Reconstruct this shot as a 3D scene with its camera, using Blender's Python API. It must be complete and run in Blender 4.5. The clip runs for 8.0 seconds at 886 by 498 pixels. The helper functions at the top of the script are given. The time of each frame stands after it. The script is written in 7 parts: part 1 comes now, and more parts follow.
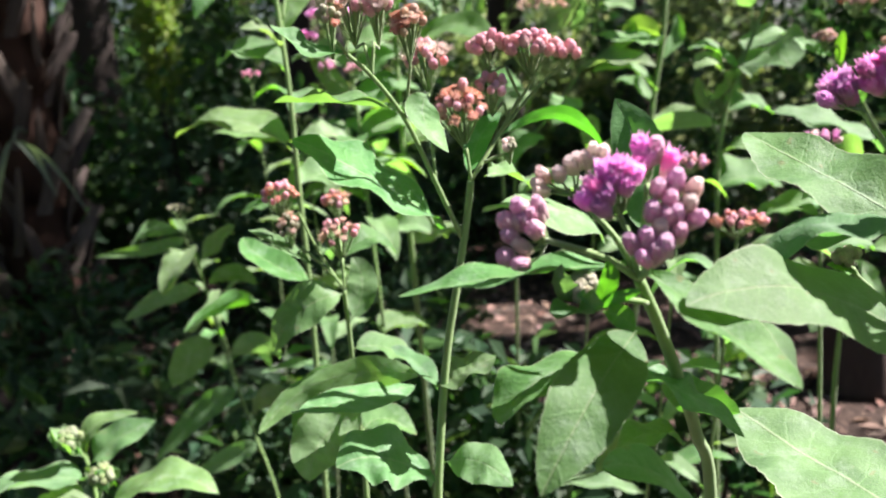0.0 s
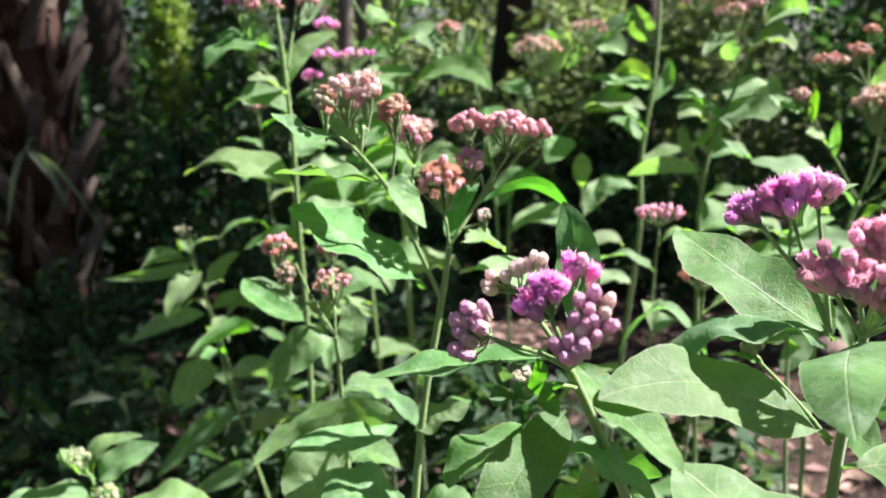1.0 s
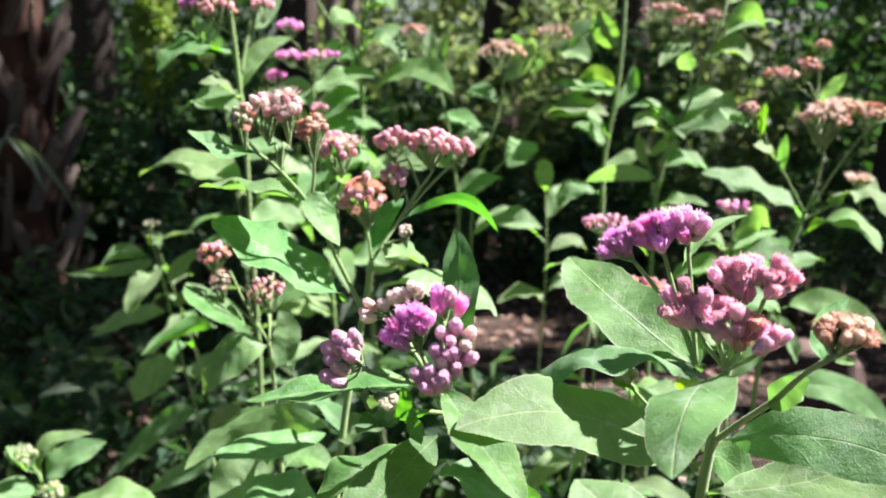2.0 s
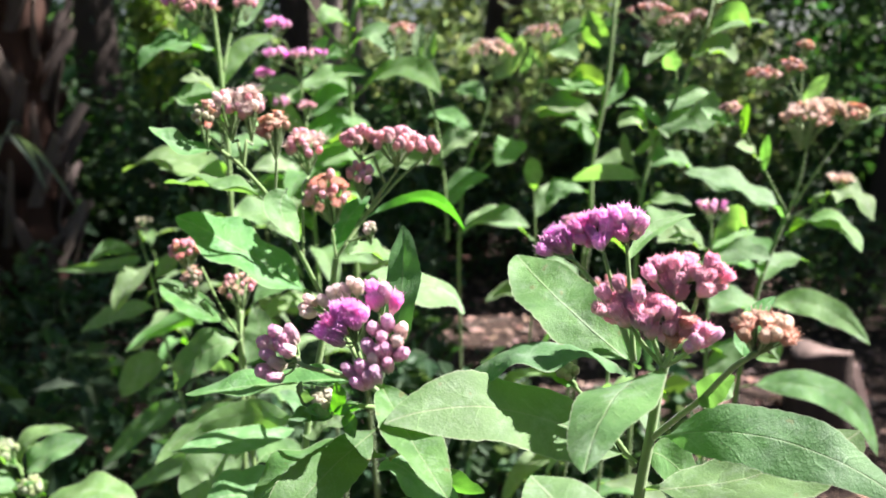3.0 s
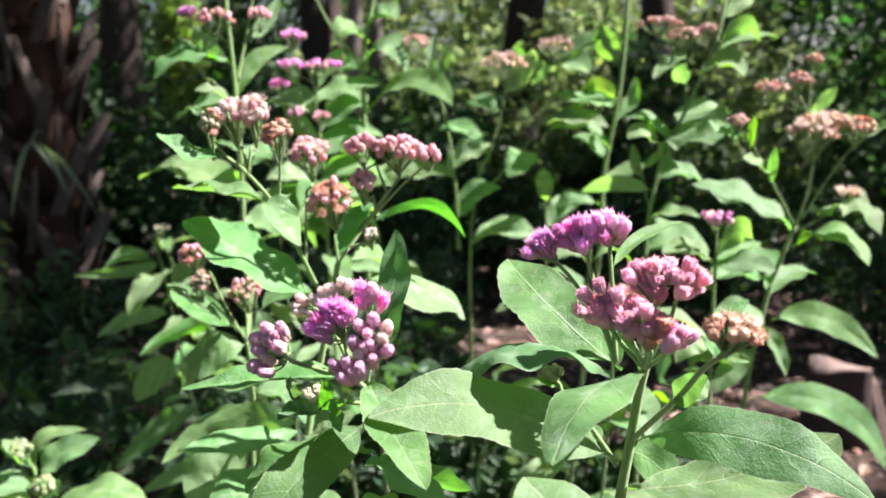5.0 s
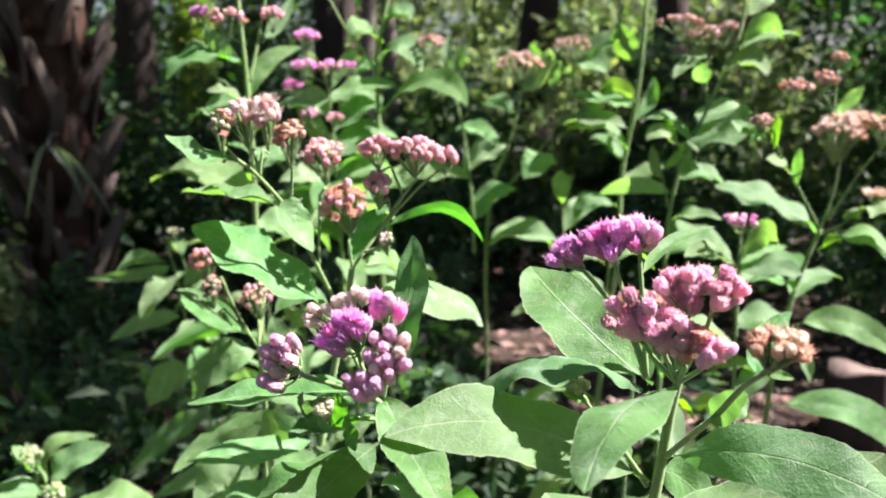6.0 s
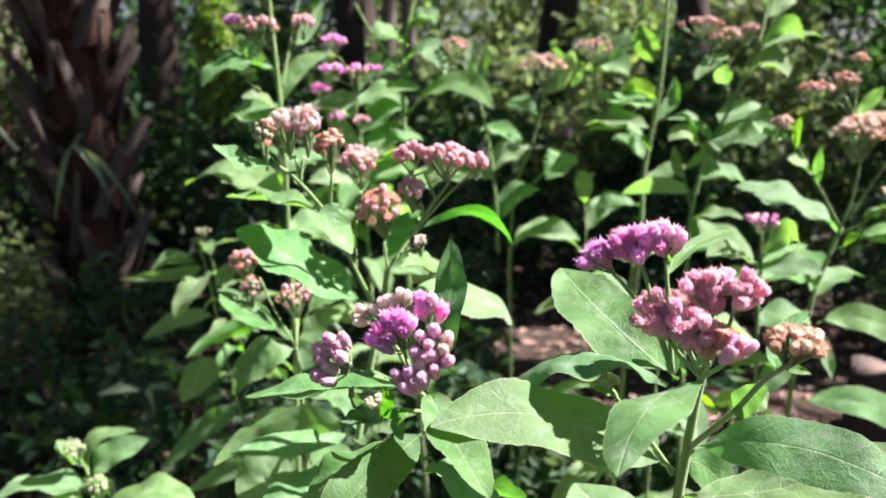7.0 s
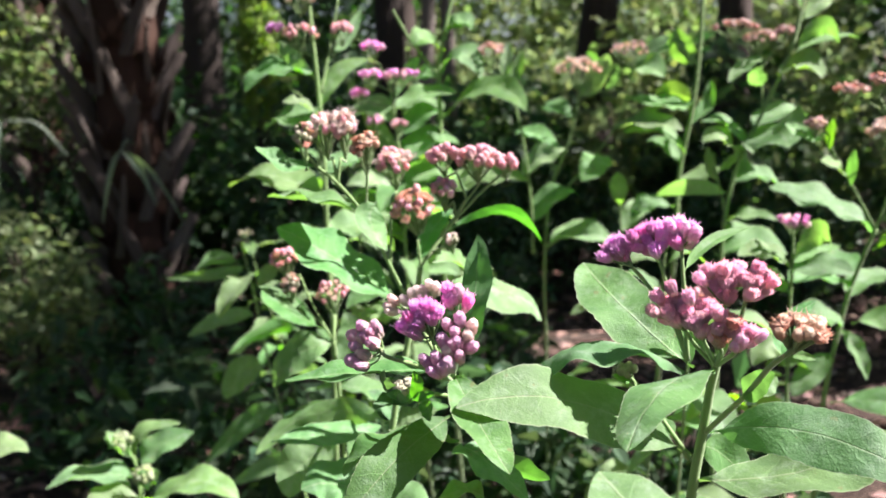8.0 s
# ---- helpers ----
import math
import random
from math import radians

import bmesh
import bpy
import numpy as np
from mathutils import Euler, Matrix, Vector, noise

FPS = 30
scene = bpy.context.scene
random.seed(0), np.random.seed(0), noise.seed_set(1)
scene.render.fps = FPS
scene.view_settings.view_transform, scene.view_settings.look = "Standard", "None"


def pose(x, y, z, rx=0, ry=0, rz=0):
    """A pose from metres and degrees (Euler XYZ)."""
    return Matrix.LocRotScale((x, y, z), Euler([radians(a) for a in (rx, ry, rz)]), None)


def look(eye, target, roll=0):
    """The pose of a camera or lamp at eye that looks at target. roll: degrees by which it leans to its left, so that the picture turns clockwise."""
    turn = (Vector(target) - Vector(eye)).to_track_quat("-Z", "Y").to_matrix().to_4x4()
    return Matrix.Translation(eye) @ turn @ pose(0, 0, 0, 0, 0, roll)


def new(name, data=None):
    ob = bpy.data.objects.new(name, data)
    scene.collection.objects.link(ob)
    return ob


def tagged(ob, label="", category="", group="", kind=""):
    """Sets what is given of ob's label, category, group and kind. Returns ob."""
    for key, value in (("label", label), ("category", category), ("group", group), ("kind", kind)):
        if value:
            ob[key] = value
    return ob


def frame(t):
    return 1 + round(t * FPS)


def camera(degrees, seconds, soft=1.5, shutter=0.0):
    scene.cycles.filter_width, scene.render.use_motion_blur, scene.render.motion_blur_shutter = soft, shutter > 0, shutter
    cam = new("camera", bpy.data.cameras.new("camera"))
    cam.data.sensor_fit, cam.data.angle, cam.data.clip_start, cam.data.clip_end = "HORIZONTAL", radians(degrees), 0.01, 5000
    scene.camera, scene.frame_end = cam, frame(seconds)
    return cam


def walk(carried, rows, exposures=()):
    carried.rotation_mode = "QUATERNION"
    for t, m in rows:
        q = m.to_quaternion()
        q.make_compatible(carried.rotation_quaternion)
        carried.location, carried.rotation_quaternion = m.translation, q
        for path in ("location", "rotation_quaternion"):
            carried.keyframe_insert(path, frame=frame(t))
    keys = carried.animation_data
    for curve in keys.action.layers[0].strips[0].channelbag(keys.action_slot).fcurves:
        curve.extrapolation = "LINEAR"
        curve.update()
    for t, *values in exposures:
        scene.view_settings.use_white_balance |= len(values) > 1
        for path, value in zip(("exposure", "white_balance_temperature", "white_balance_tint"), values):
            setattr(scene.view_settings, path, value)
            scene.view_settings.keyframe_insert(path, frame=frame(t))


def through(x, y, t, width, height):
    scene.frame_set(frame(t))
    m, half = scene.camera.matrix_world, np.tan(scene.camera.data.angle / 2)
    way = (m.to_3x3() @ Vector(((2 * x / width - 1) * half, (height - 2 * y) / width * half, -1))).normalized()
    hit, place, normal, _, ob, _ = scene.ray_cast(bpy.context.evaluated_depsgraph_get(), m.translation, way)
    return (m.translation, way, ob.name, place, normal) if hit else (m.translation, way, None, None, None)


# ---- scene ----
# Camera: seconds, place, yaw, pitch and roll along a short hand-held move.
cam = camera(55.1, 8.0, 1.8)
PATH = [
    (0, -0.1107, 0.0723, 1.4864, 0.04, -11.36, -3.04),
    (0.5, -0.0922, 0.0394, 1.5171, 0.52, -11.00, -2.59),
    (1, -0.0906, 0.0177, 1.5325, 0.37, -10.58, -1.75),
    (1.5, -0.0450, 0.0098, 1.5448, 0.06, -10.47, -1.37),
    (1.7, -0.0401, 0.0073, 1.5518, -0.39, -10.82, -0.67),
    (2.8, -0.0185, 0.0105, 1.5484, -0.20, -11.33, -0.39),
    (3, -0.0076, 0.0040, 1.5507, 0.01, -11.22, -0.26),
    (3.5, 0.0000, 0.0000, 1.5500, 0.00, -11.00, -0.00),
    (4, 0.0110, -0.0039, 1.5512, 0.27, -10.83, -0.09),
    (4.5, 0.0144, -0.0092, 1.5498, 0.82, -10.62, -0.04),
    (4.7, 0.0113, -0.0108, 1.5481, 1.07, -10.51, 0.02),
    (5.8, 0.0056, 0.0036, 1.5513, 2.02, -10.29, -0.06),
    (6, 0.0045, 0.0119, 1.5475, 2.28, -10.30, -0.11),
    (6.5, 0.0022, 0.0081, 1.5497, 2.73, -10.44, -0.33),
    (7, -0.0037, -0.0166, 1.5558, 3.62, -10.44, -0.56),
    (7.5, -0.0045, -0.0471, 1.5551, 5.09, -10.17, -0.70),
    (8, 0.0049, -0.0434, 1.5553, 6.32, -10.13, -0.94),
]
walk(cam, [(t, pose(x, y, z) @ pose(0, 0, 0, 0, 0, yaw) @ pose(0, 0, 0, 90 + pitch) @ pose(0, 0, 0, 0, 0, roll)) for t, x, y, z, yaw, pitch, roll in PATH],
     exposures=[(0, 1.66, 6500, 24), (1.5, 1.76, 6500, 24), (3, 1.83, 6500, 24), (6, 1.82, 6500, 24), (8, 1.78, 6500, 24)])
cam.data.dof.use_dof = True
cam.data.dof.focus_distance = 0.43
cam.data.dof.aperture_fstop = 11.0

# ---------------------------------------------------------------- light
SUN = Vector((0.64, 0.12, 0.70)).normalized()
world = bpy.data.worlds.new("sky")
scene.world = world
world.use_nodes = True
sky = world.node_tree.nodes.new("ShaderNodeTexSky")
sky.sky_type = "NISHITA"
sky.sun_disc = False
sky.sun_elevation = math.asin(SUN.z)
sky.sun_rotation = math.atan2(SUN.x, SUN.y)
background = world.node_tree.nodes["Background"]
world.node_tree.links.new(sky.outputs[0], background.inputs[0])
background.inputs[1].default_value = 0.027
sun_lamp = bpy.data.lights.new("sun", "SUN")
sun_lamp.energy = 5.8
sun_lamp.angle = radians(0.53)
sun_lamp.color = (1.0, 0.96, 0.88)
sun_ob = new("sun", sun_lamp)
sun_ob.matrix_world = look(SUN * 30, (0, 0, 0))

# ---------------------------------------------------------------- materials


class Nodes:
    """A small helper to wire node materials."""

    def __init__(self, name):
        self.mat = bpy.data.materials.new(name)
        self.mat.use_nodes = True
        self.tree = self.mat.node_tree
        self.bsdf = self.tree.nodes["Principled BSDF"]
        self.out = self.tree.nodes["Material Output"]

    def add(self, kind, **values):
        node = self.tree.nodes.new(kind)
        for key, value in values.items():
            node.inputs[key].default_value = value
        return node

    def link(self, a, b):
        self.tree.links.new(a, b)

    def math(self, op, a, b=0.0, c=0.0):
        node = self.tree.nodes.new("ShaderNodeMath")
        node.operation = op
        for slot, value in zip(node.inputs, (a, b, c)):
            if isinstance(value, (int, float)):
                slot.default_value = value
            else:
                self.link(value, slot)
        return node.outputs[0]

    def mix(self, factor, a, b, blend="MIX"):
        node = self.tree.nodes.new("ShaderNodeMix")
        node.data_type = "RGBA"
        node.blend_type = blend
        for slot, value in zip((node.inputs[0], node.inputs[6], node.inputs[7]), (factor, a, b)):
            if isinstance(value, (int, float)):
                slot.default_value = value
            elif isinstance(value, tuple):
                slot.default_value = (*value, 1)
            else:
                self.link(value, slot)
        return node.outputs[2]

    def noise(self, scale, detail=3.0, rough=0.55, space="Object"):
        coord = self.tree.nodes.new("ShaderNodeTexCoord")
        node = self.add("ShaderNodeTexNoise", Scale=scale, Detail=detail, Roughness=rough)
        self.link(coord.outputs[space], node.inputs["Vector"])
        return node.outputs["Fac"]

    def ramp(self, factor, *stops):
        node = self.tree.nodes.new("ShaderNodeValToRGB")
        while len(node.color_ramp.elements) < len(stops):
            node.color_ramp.elements.new(0.5)
        for element, (place, colour) in zip(node.color_ramp.elements, stops):
            element.position, element.color = place, (*colour, 1)
        self.link(factor, node.inputs[0])
        return node.outputs[0]

    def vary(self, colour, hue=0.02, sat=0.15, val=0.25, source="object"):
        """Shifts a colour a little for each object or loose piece."""
        if source == "object":
            r = self.tree.nodes.new("ShaderNodeObjectInfo").outputs["Random"]
        else:
            r = self.tree.nodes.new("ShaderNodeNewGeometry").outputs["Random Per Island"]
        node = self.tree.nodes.new("ShaderNodeHueSaturation")
        spread = self.math("FRACT", self.math("MULTIPLY", r, 7.31))
        third = self.math("FRACT", self.math("MULTIPLY", r, 13.7))
        self.link(self.math("MULTIPLY_ADD", r, 2 * hue, 0.5 - hue), node.inputs["Hue"])
        self.link(self.math("MULTIPLY_ADD", spread, 2 * sat, 1 - sat), node.inputs["Saturation"])
        self.link(self.math("MULTIPLY_ADD", third, 2 * val, 1 - val), node.inputs["Value"])
        self.link(colour, node.inputs["Color"])
        return node.outputs[0]

    def bump(self, height, strength=0.3, distance=0.002):
        node = self.add("ShaderNodeBump", Strength=strength, Distance=distance)
        self.link(height, node.inputs["Height"])
        self.link(node.outputs[0], self.bsdf.inputs["Normal"])
        return node.outputs[0]

    def finish(self, colour, rough=0.6, glow_through=0.0, through_colour=None, sheen=0.0, gloss=0.5):
        self.bsdf.inputs["Roughness"].default_value = rough
        self.bsdf.inputs["Specular IOR Level"].default_value = gloss
        self.bsdf.inputs["Sheen Weight"].default_value = sheen
        self.bsdf.inputs["Sheen Roughness"].default_value = 0.6
        self.link(colour, self.bsdf.inputs["Base Color"])
        if glow_through:
            thin = self.tree.nodes.new("ShaderNodeBsdfTranslucent")
            self.link(through_colour or colour, thin.inputs["Color"])
            both = self.tree.nodes.new("ShaderNodeMixShader")
            both.inputs[0].default_value = glow_through
            self.link(self.bsdf.outputs[0], both.inputs[1])
            self.link(thin.outputs[0], both.inputs[2])
            self.link(both.outputs[0], self.out.inputs["Surface"])
        return self.mat


def leaf_material(name, dark, light, through, glow=0.33, sheen=0.08, source="object"):
    """Downy leaf with a pale midrib, side veins and mottling; u runs across, v along the blade."""
    n = Nodes(name)
    uv = n.tree.nodes.new("ShaderNodeUVMap")
    uv.uv_map = "uv"
    split = n.tree.nodes.new("ShaderNodeSeparateXYZ")
    n.link(uv.outputs[0], split.inputs[0])
    across = n.math("ABSOLUTE", n.math("MULTIPLY_ADD", split.outputs[0], 2.0, -1.0))
    along = split.outputs[1]
    rib = n.math("SMOOTH_MIN", 1.0, n.math("MAXIMUM", n.math("MULTIPLY_ADD", across, -50.0, 1.25), 0.0), 0.1)
    wobble = n.math("MULTIPLY", n.noise(45.0, 2.0), 1.1)
    phase = n.math("FRACT", n.math("ADD", n.math("MULTIPLY_ADD", along, 8.0, wobble), n.math("MULTIPLY", across, -1.5)))
    vein = n.math("MAXIMUM", n.math("MULTIPLY_ADD", n.math("ABSOLUTE", n.math("SUBTRACT", phase, 0.5)), -16.0, 1.0), 0.0)
    vein = n.math("MULTIPLY", vein, n.math("MULTIPLY_ADD", across, -0.55, 0.8))
    fine = n.noise(420.0, 3.0, 0.65)
    patch = n.noise(38.0, 3.0)
    edge = n.tree.nodes.new("ShaderNodeUVMap")
    edge.uv_map = "edge"
    parted = n.tree.nodes.new("ShaderNodeSeparateXYZ")
    n.link(edge.outputs[0], parted.inputs[0])
    rim = n.math("MINIMUM", n.math("MAXIMUM", n.math("MULTIPLY_ADD", parted.outputs[0], 26.0, -25.0), 0.0), 1.0)
    colour = n.mix(n.math("SMOOTH_MIN", n.math("MAXIMUM", n.math("MULTIPLY_ADD", patch, 2.6, -0.8), 0.0), 1.0, 0.1), dark, light)
    down = n.math("GREATER_THAN", n.noise(1100.0, 2.0), 0.60)
    coord = n.tree.nodes.new("ShaderNodeTexCoord")
    net = n.add("ShaderNodeTexVoronoi", Scale=620.0, Randomness=1.0)
    net.feature = "DISTANCE_TO_EDGE"
    n.link(coord.outputs["Object"], net.inputs["Vector"])
    cell = n.math("MINIMUM", n.math("MULTIPLY", net.outputs["Distance"], 4.0), 1.0)
    colour = n.mix(n.math("MULTIPLY", fine, 0.40), colour, tuple(min(1, c * 1.4 + 0.015) for c in light))
    colour = n.mix(n.math("MULTIPLY", n.math("SUBTRACT", 1.0, cell), 0.16), colour, tuple(c * 0.6 for c in dark))
    colour = n.mix(n.math("MULTIPLY", vein, 0.48), colour, tuple(c * 1.6 + 0.03 for c in light))
    colour = n.mix(n.math("MULTIPLY", rib, 0.42), colour, (0.40, 0.48, 0.29))
    colour = n.mix(n.math("MULTIPLY", down, 0.10), colour, (0.42, 0.48, 0.34))
    bloom = n.math("MINIMUM", n.math("MAXIMUM", n.math("MULTIPLY_ADD", n.noise(60.0, 4.0, 0.7), 5.0, -2.45), 0.0), 1.0)
    bloom = n.math("MULTIPLY", bloom, n.math("MAXIMUM", n.math("MULTIPLY_ADD", across, -1.1, 1.0), 0.0))
    colour = n.mix(n.math("MULTIPLY", bloom, 0.42), colour, (0.40, 0.52, 0.42))
    colour = n.mix(n.math("MULTIPLY", rim, 0.6), colour, (0.48, 0.54, 0.38))
    spot = n.math("GREATER_THAN", n.noise(120.0, 1.0), 0.735)
    colour = n.mix(n.math("MULTIPLY", spot, 0.45), colour, (0.22, 0.17, 0.08))
    colour = n.vary(colour, 0.018, 0.14, 0.22, source)
    glow_colour = n.mix(n.math("MULTIPLY", n.math("MAXIMUM", rib, vein), 0.5), through, tuple(c * 0.55 for c in through))
    glow_colour = n.vary(glow_colour, 0.018, 0.1, 0.2, source)
    height = n.math("MULTIPLY_ADD", n.math("SUBTRACT", rib, n.math("MULTIPLY", vein, 0.7)), 0.4, n.math("MULTIPLY_ADD", fine, 0.6, n.math("MULTIPLY_ADD", cell, 0.16, n.math("MULTIPLY", n.noise(110.0, 2.0), 1.25))))
    n.bump(height, 0.45, 0.0013)
    return n.finish(colour, 0.64, glow, glow_colour, sheen, 0.3)


LEAF = leaf_material("downy_leaf", (0.034, 0.116, 0.038), (0.116, 0.272, 0.086), (0.19, 0.54, 0.06), 0.36, 0.03)
LEAF_FAR = leaf_material("fresh_leaf", (0.056, 0.142, 0.054), (0.172, 0.312, 0.126), (0.27, 0.66, 0.06), 0.42, 0.03)


def stem_material(name, a, b):
    n = Nodes(name)
    colour = n.mix(n.noise(60.0), a, b)
    n.bump(n.noise(500.0), 0.4, 0.0006)
    return n.finish(colour, 0.6, 0.12, None, 0.3, 0.3)


STEM = stem_material("green_stem", (0.13, 0.25, 0.065), (0.22, 0.37, 0.12))
STEM_FAR = stem_material("woody_stem", (0.09, 0.20, 0.045), (0.17, 0.30, 0.08))


def head_material(name, foot, middle, top, fleck_highlight, tip=None, glow=0.52):
    """A flower head: its colour runs from the foot to the tip of the head."""
    n = Nodes(name)
    coord = n.tree.nodes.new("ShaderNodeTexCoord")
    split = n.tree.nodes.new("ShaderNodeSeparateXYZ")
    n.link(coord.outputs["Object"], split.inputs[0])
    height = n.math("MULTIPLY", split.outputs[2], 80.0)
    colour = n.ramp(n.math("MULTIPLY_ADD", n.noise(700.0, 2.0), 0.25, n.math("SUBTRACT", height, 0.12)), (0.03, foot), (0.30, middle), (0.62, top), (0.93, tip or top))
    # flecks of tone; on pink and rose buds also painted sun highlights
    colour = n.mix(n.math("MULTIPLY", n.math("GREATER_THAN", n.noise(900.0, 2.0), 0.57), 0.55), colour, fleck_highlight)
    colour = n.vary(colour, 0.022, 0.20, 0.13)
    n.bump(n.noise(900.0, 3.0), 0.75, 0.0007)
    return n.finish(colour, 0.75, glow, None, 0.2, 0.2)


HEADS = {
    "bud_green": head_material("green_bud", (0.28, 0.38, 0.17), (0.46, 0.50, 0.31), (0.60, 0.55, 0.43), (0.66, 0.64, 0.52)),
    "bud_leafy": head_material("leafy_bud", (0.18, 0.32, 0.11), (0.30, 0.44, 0.20), (0.40, 0.50, 0.27), (0.5, 0.56, 0.38)),
    "bud_white": head_material("white_bud", (0.60, 0.60, 0.40), (0.86, 0.74, 0.68), (0.88, 0.74, 0.72), (0.92, 0.84, 0.80)),
    "bud_pink": head_material("pink_bud", (0.62, 0.60, 0.42), (0.82, 0.58, 0.66), (0.80, 0.48, 0.68), (0.94, 0.84, 0.86)),
    "bud_rose": head_material("rose_bud", (0.54, 0.46, 0.32), (0.84, 0.56, 0.58), (0.80, 0.46, 0.54), (0.90, 0.74, 0.72)),
    "bud_tan": head_material("tan_seed_bud", (0.50, 0.45, 0.28), (0.74, 0.55, 0.40), (0.80, 0.63, 0.50), (0.60, 0.38, 0.22)),
    "dusty": head_material("dusty_floret", (0.40, 0.38, 0.24), (0.60, 0.42, 0.40), (0.66, 0.46, 0.44), (0.76, 0.64, 0.58)),
    "open": head_material("open_floret", (0.68, 0.60, 0.50), (0.96, 0.72, 0.89), (0.97, 0.59, 0.89), (0.97, 0.76, 0.93), (0.98, 0.88, 0.97), 0.84),
    "faded": head_material("faded_floret", (0.66, 0.62, 0.46), (0.96, 0.78, 0.87), (0.95, 0.69, 0.81), (0.93, 0.72, 0.68), (0.86, 0.58, 0.52), 0.82),
    "fluff": head_material("white_fluff", (0.50, 0.42, 0.28), (0.80, 0.60, 0.54), (0.86, 0.76, 0.70), (0.90, 0.86, 0.82), (0.92, 0.90, 0.88), 0.6),
    "dry": head_material("dry_floret", (0.40, 0.34, 0.20), (0.72, 0.40, 0.32), (0.70, 0.38, 0.24), (0.80, 0.62, 0.52)),
    "down": head_material("downy_seed_head", (0.46, 0.40, 0.24), (0.72, 0.52, 0.42), (0.80, 0.62, 0.50), (0.88, 0.78, 0.68)),
}


def ground_material():
    n = Nodes("leaf_litter_soil")
    colour = n.ramp(n.noise(3.0, 6.0, 0.65), (0.3, (0.016, 0.011, 0.009)), (0.55, (0.04, 0.027, 0.02)), (0.75, (0.10, 0.066, 0.05)))
    colour = n.mix(n.math("MULTIPLY", n.math("GREATER_THAN", n.noise(40.0, 4.0), 0.58), 0.5), colour, (0.26, 0.18, 0.14))
    n.bump(n.noise(30.0, 6.0, 0.7), 0.8, 0.03)
    return n.finish(colour, 0.9, gloss=0.2)


def bark_material(name, a, b, scale=9.0):
    n = Nodes(name)
    coord = n.tree.nodes.new("ShaderNodeTexCoord")
    stretch = n.tree.nodes.new("ShaderNodeMapping")
    stretch.inputs["Scale"].default_value = (1.0, 1.0, 0.22)
    n.link(coord.outputs["Object"], stretch.inputs[0])
    grain = n.add("ShaderNodeTexNoise", Scale=scale * 3, Detail=5.0, Roughness=0.65)
    n.link(stretch.outputs[0], grain.inputs["Vector"])
    colour = n.mix(grain.outputs["Fac"], a, b)
    colour = n.mix(n.math("MULTIPLY", n.noise(scale * 0.5), 0.5), colour, tuple(c * 0.5 for c in a))
    colour = n.vary(colour, 0.012, 0.15, 0.2)
    n.bump(grain.outputs["Fac"], 0.9, 0.012)
    return n.finish(colour, 0.85, gloss=0.2)


def foliage_material(name, dark, light, through, glow=0.35):
    n = Nodes(name)
    colour = n.mix(n.noise(5.0), dark, light)
    colour = n.vary(colour, 0.03, 0.2, 0.35, "island")
    glowing = n.vary(n.mix(0.5, through, through), 0.03, 0.2, 0.3, "island")
    return n.finish(colour, 0.55, glow, glowing, 0.0, 0.25)


GROUND = ground_material()
BARK = bark_material("dark_bark", (0.03, 0.024, 0.02), (0.08, 0.065, 0.055))
BARK_PALE = bark_material("grey_bark", (0.11, 0.095, 0.08), (0.24, 0.21, 0.185))
BOOT = bark_material("palm_boot", (0.045, 0.037, 0.032), (0.21, 0.175, 0.15), 5.0)
FIBRE = bark_material("palm_fibre", (0.02, 0.012, 0.009), (0.075, 0.032, 0.02), 12.0)
WOOD = bark_material("weathered_wood", (0.13, 0.095, 0.085), (0.30, 0.23, 0.21), 8.0)
# one bush leaf twice: shade, then sunlight, put into the colour
SHRUB_SHADED = foliage_material("shaded_shrub_leaf", (0.018, 0.050, 0.026), (0.050, 0.104, 0.047), (0.11, 0.26, 0.055), 0.28)
SHRUB_SUNLIT = foliage_material("sunlit_shrub_leaf", (0.07, 0.110, 0.050), (0.155, 0.205, 0.10), (0.33, 0.47, 0.15), 0.36)
CANOPY = foliage_material("canopy_leaf", (0.035, 0.07, 0.025), (0.06, 0.12, 0.035), (0.16, 0.32, 0.04), 0.3)
FROND = foliage_material("palm_frond", (0.09, 0.14, 0.10), (0.20, 0.26, 0.19), (0.16, 0.28, 0.08), 0.2)
SAPLING = foliage_material("sapling_leaf", (0.13, 0.22, 0.05), (0.24, 0.36, 0.10), (0.40, 0.62, 0.10), 0.42)
DEAD = foliage_material("dead_leaf", (0.18, 0.115, 0.09), (0.40, 0.28, 0.23), (0.24, 0.13, 0.07), 0.15)

# ---------------------------------------------------------------- building helpers


def part(name, bm, material, parent, label="", smooth=True):
    """Links a bmesh as one mesh object under a thing or a part."""
    me = bpy.data.meshes.new(name)
    bm.to_mesh(me)
    bm.free()
    me.materials.append(material)
    if smooth:
        me.polygons.foreach_set("use_smooth", [True] * len(me.polygons))
    ob = new(name, me)
    ob.parent = parent
    if label:
        tagged(ob, label)
    return ob


def thing(name, place, label, category, group="", kind=""):
    ob = new(name)
    ob.location = place
    ob.empty_display_size = 0.05
    return tagged(ob, label, category, group, kind)


def smooth_line(points, steps=6):
    """A Catmull-Rom line through the points."""
    pts = [Vector(p) for p in points]
    pts = [2 * pts[0] - pts[1], *pts, 2 * pts[-1] - pts[-2]]
    line = []
    for a, b, c, d in zip(pts, pts[1:], pts[2:], pts[3:]):
        for k in range(steps):
            t = k / steps
            line.append(0.5 * (2 * b + (c - a) * t + (2 * a - 5 * b + 4 * c - d) * t * t + (3 * b - a - 3 * c + d) * t**3))
    return line + [pts[-2]]


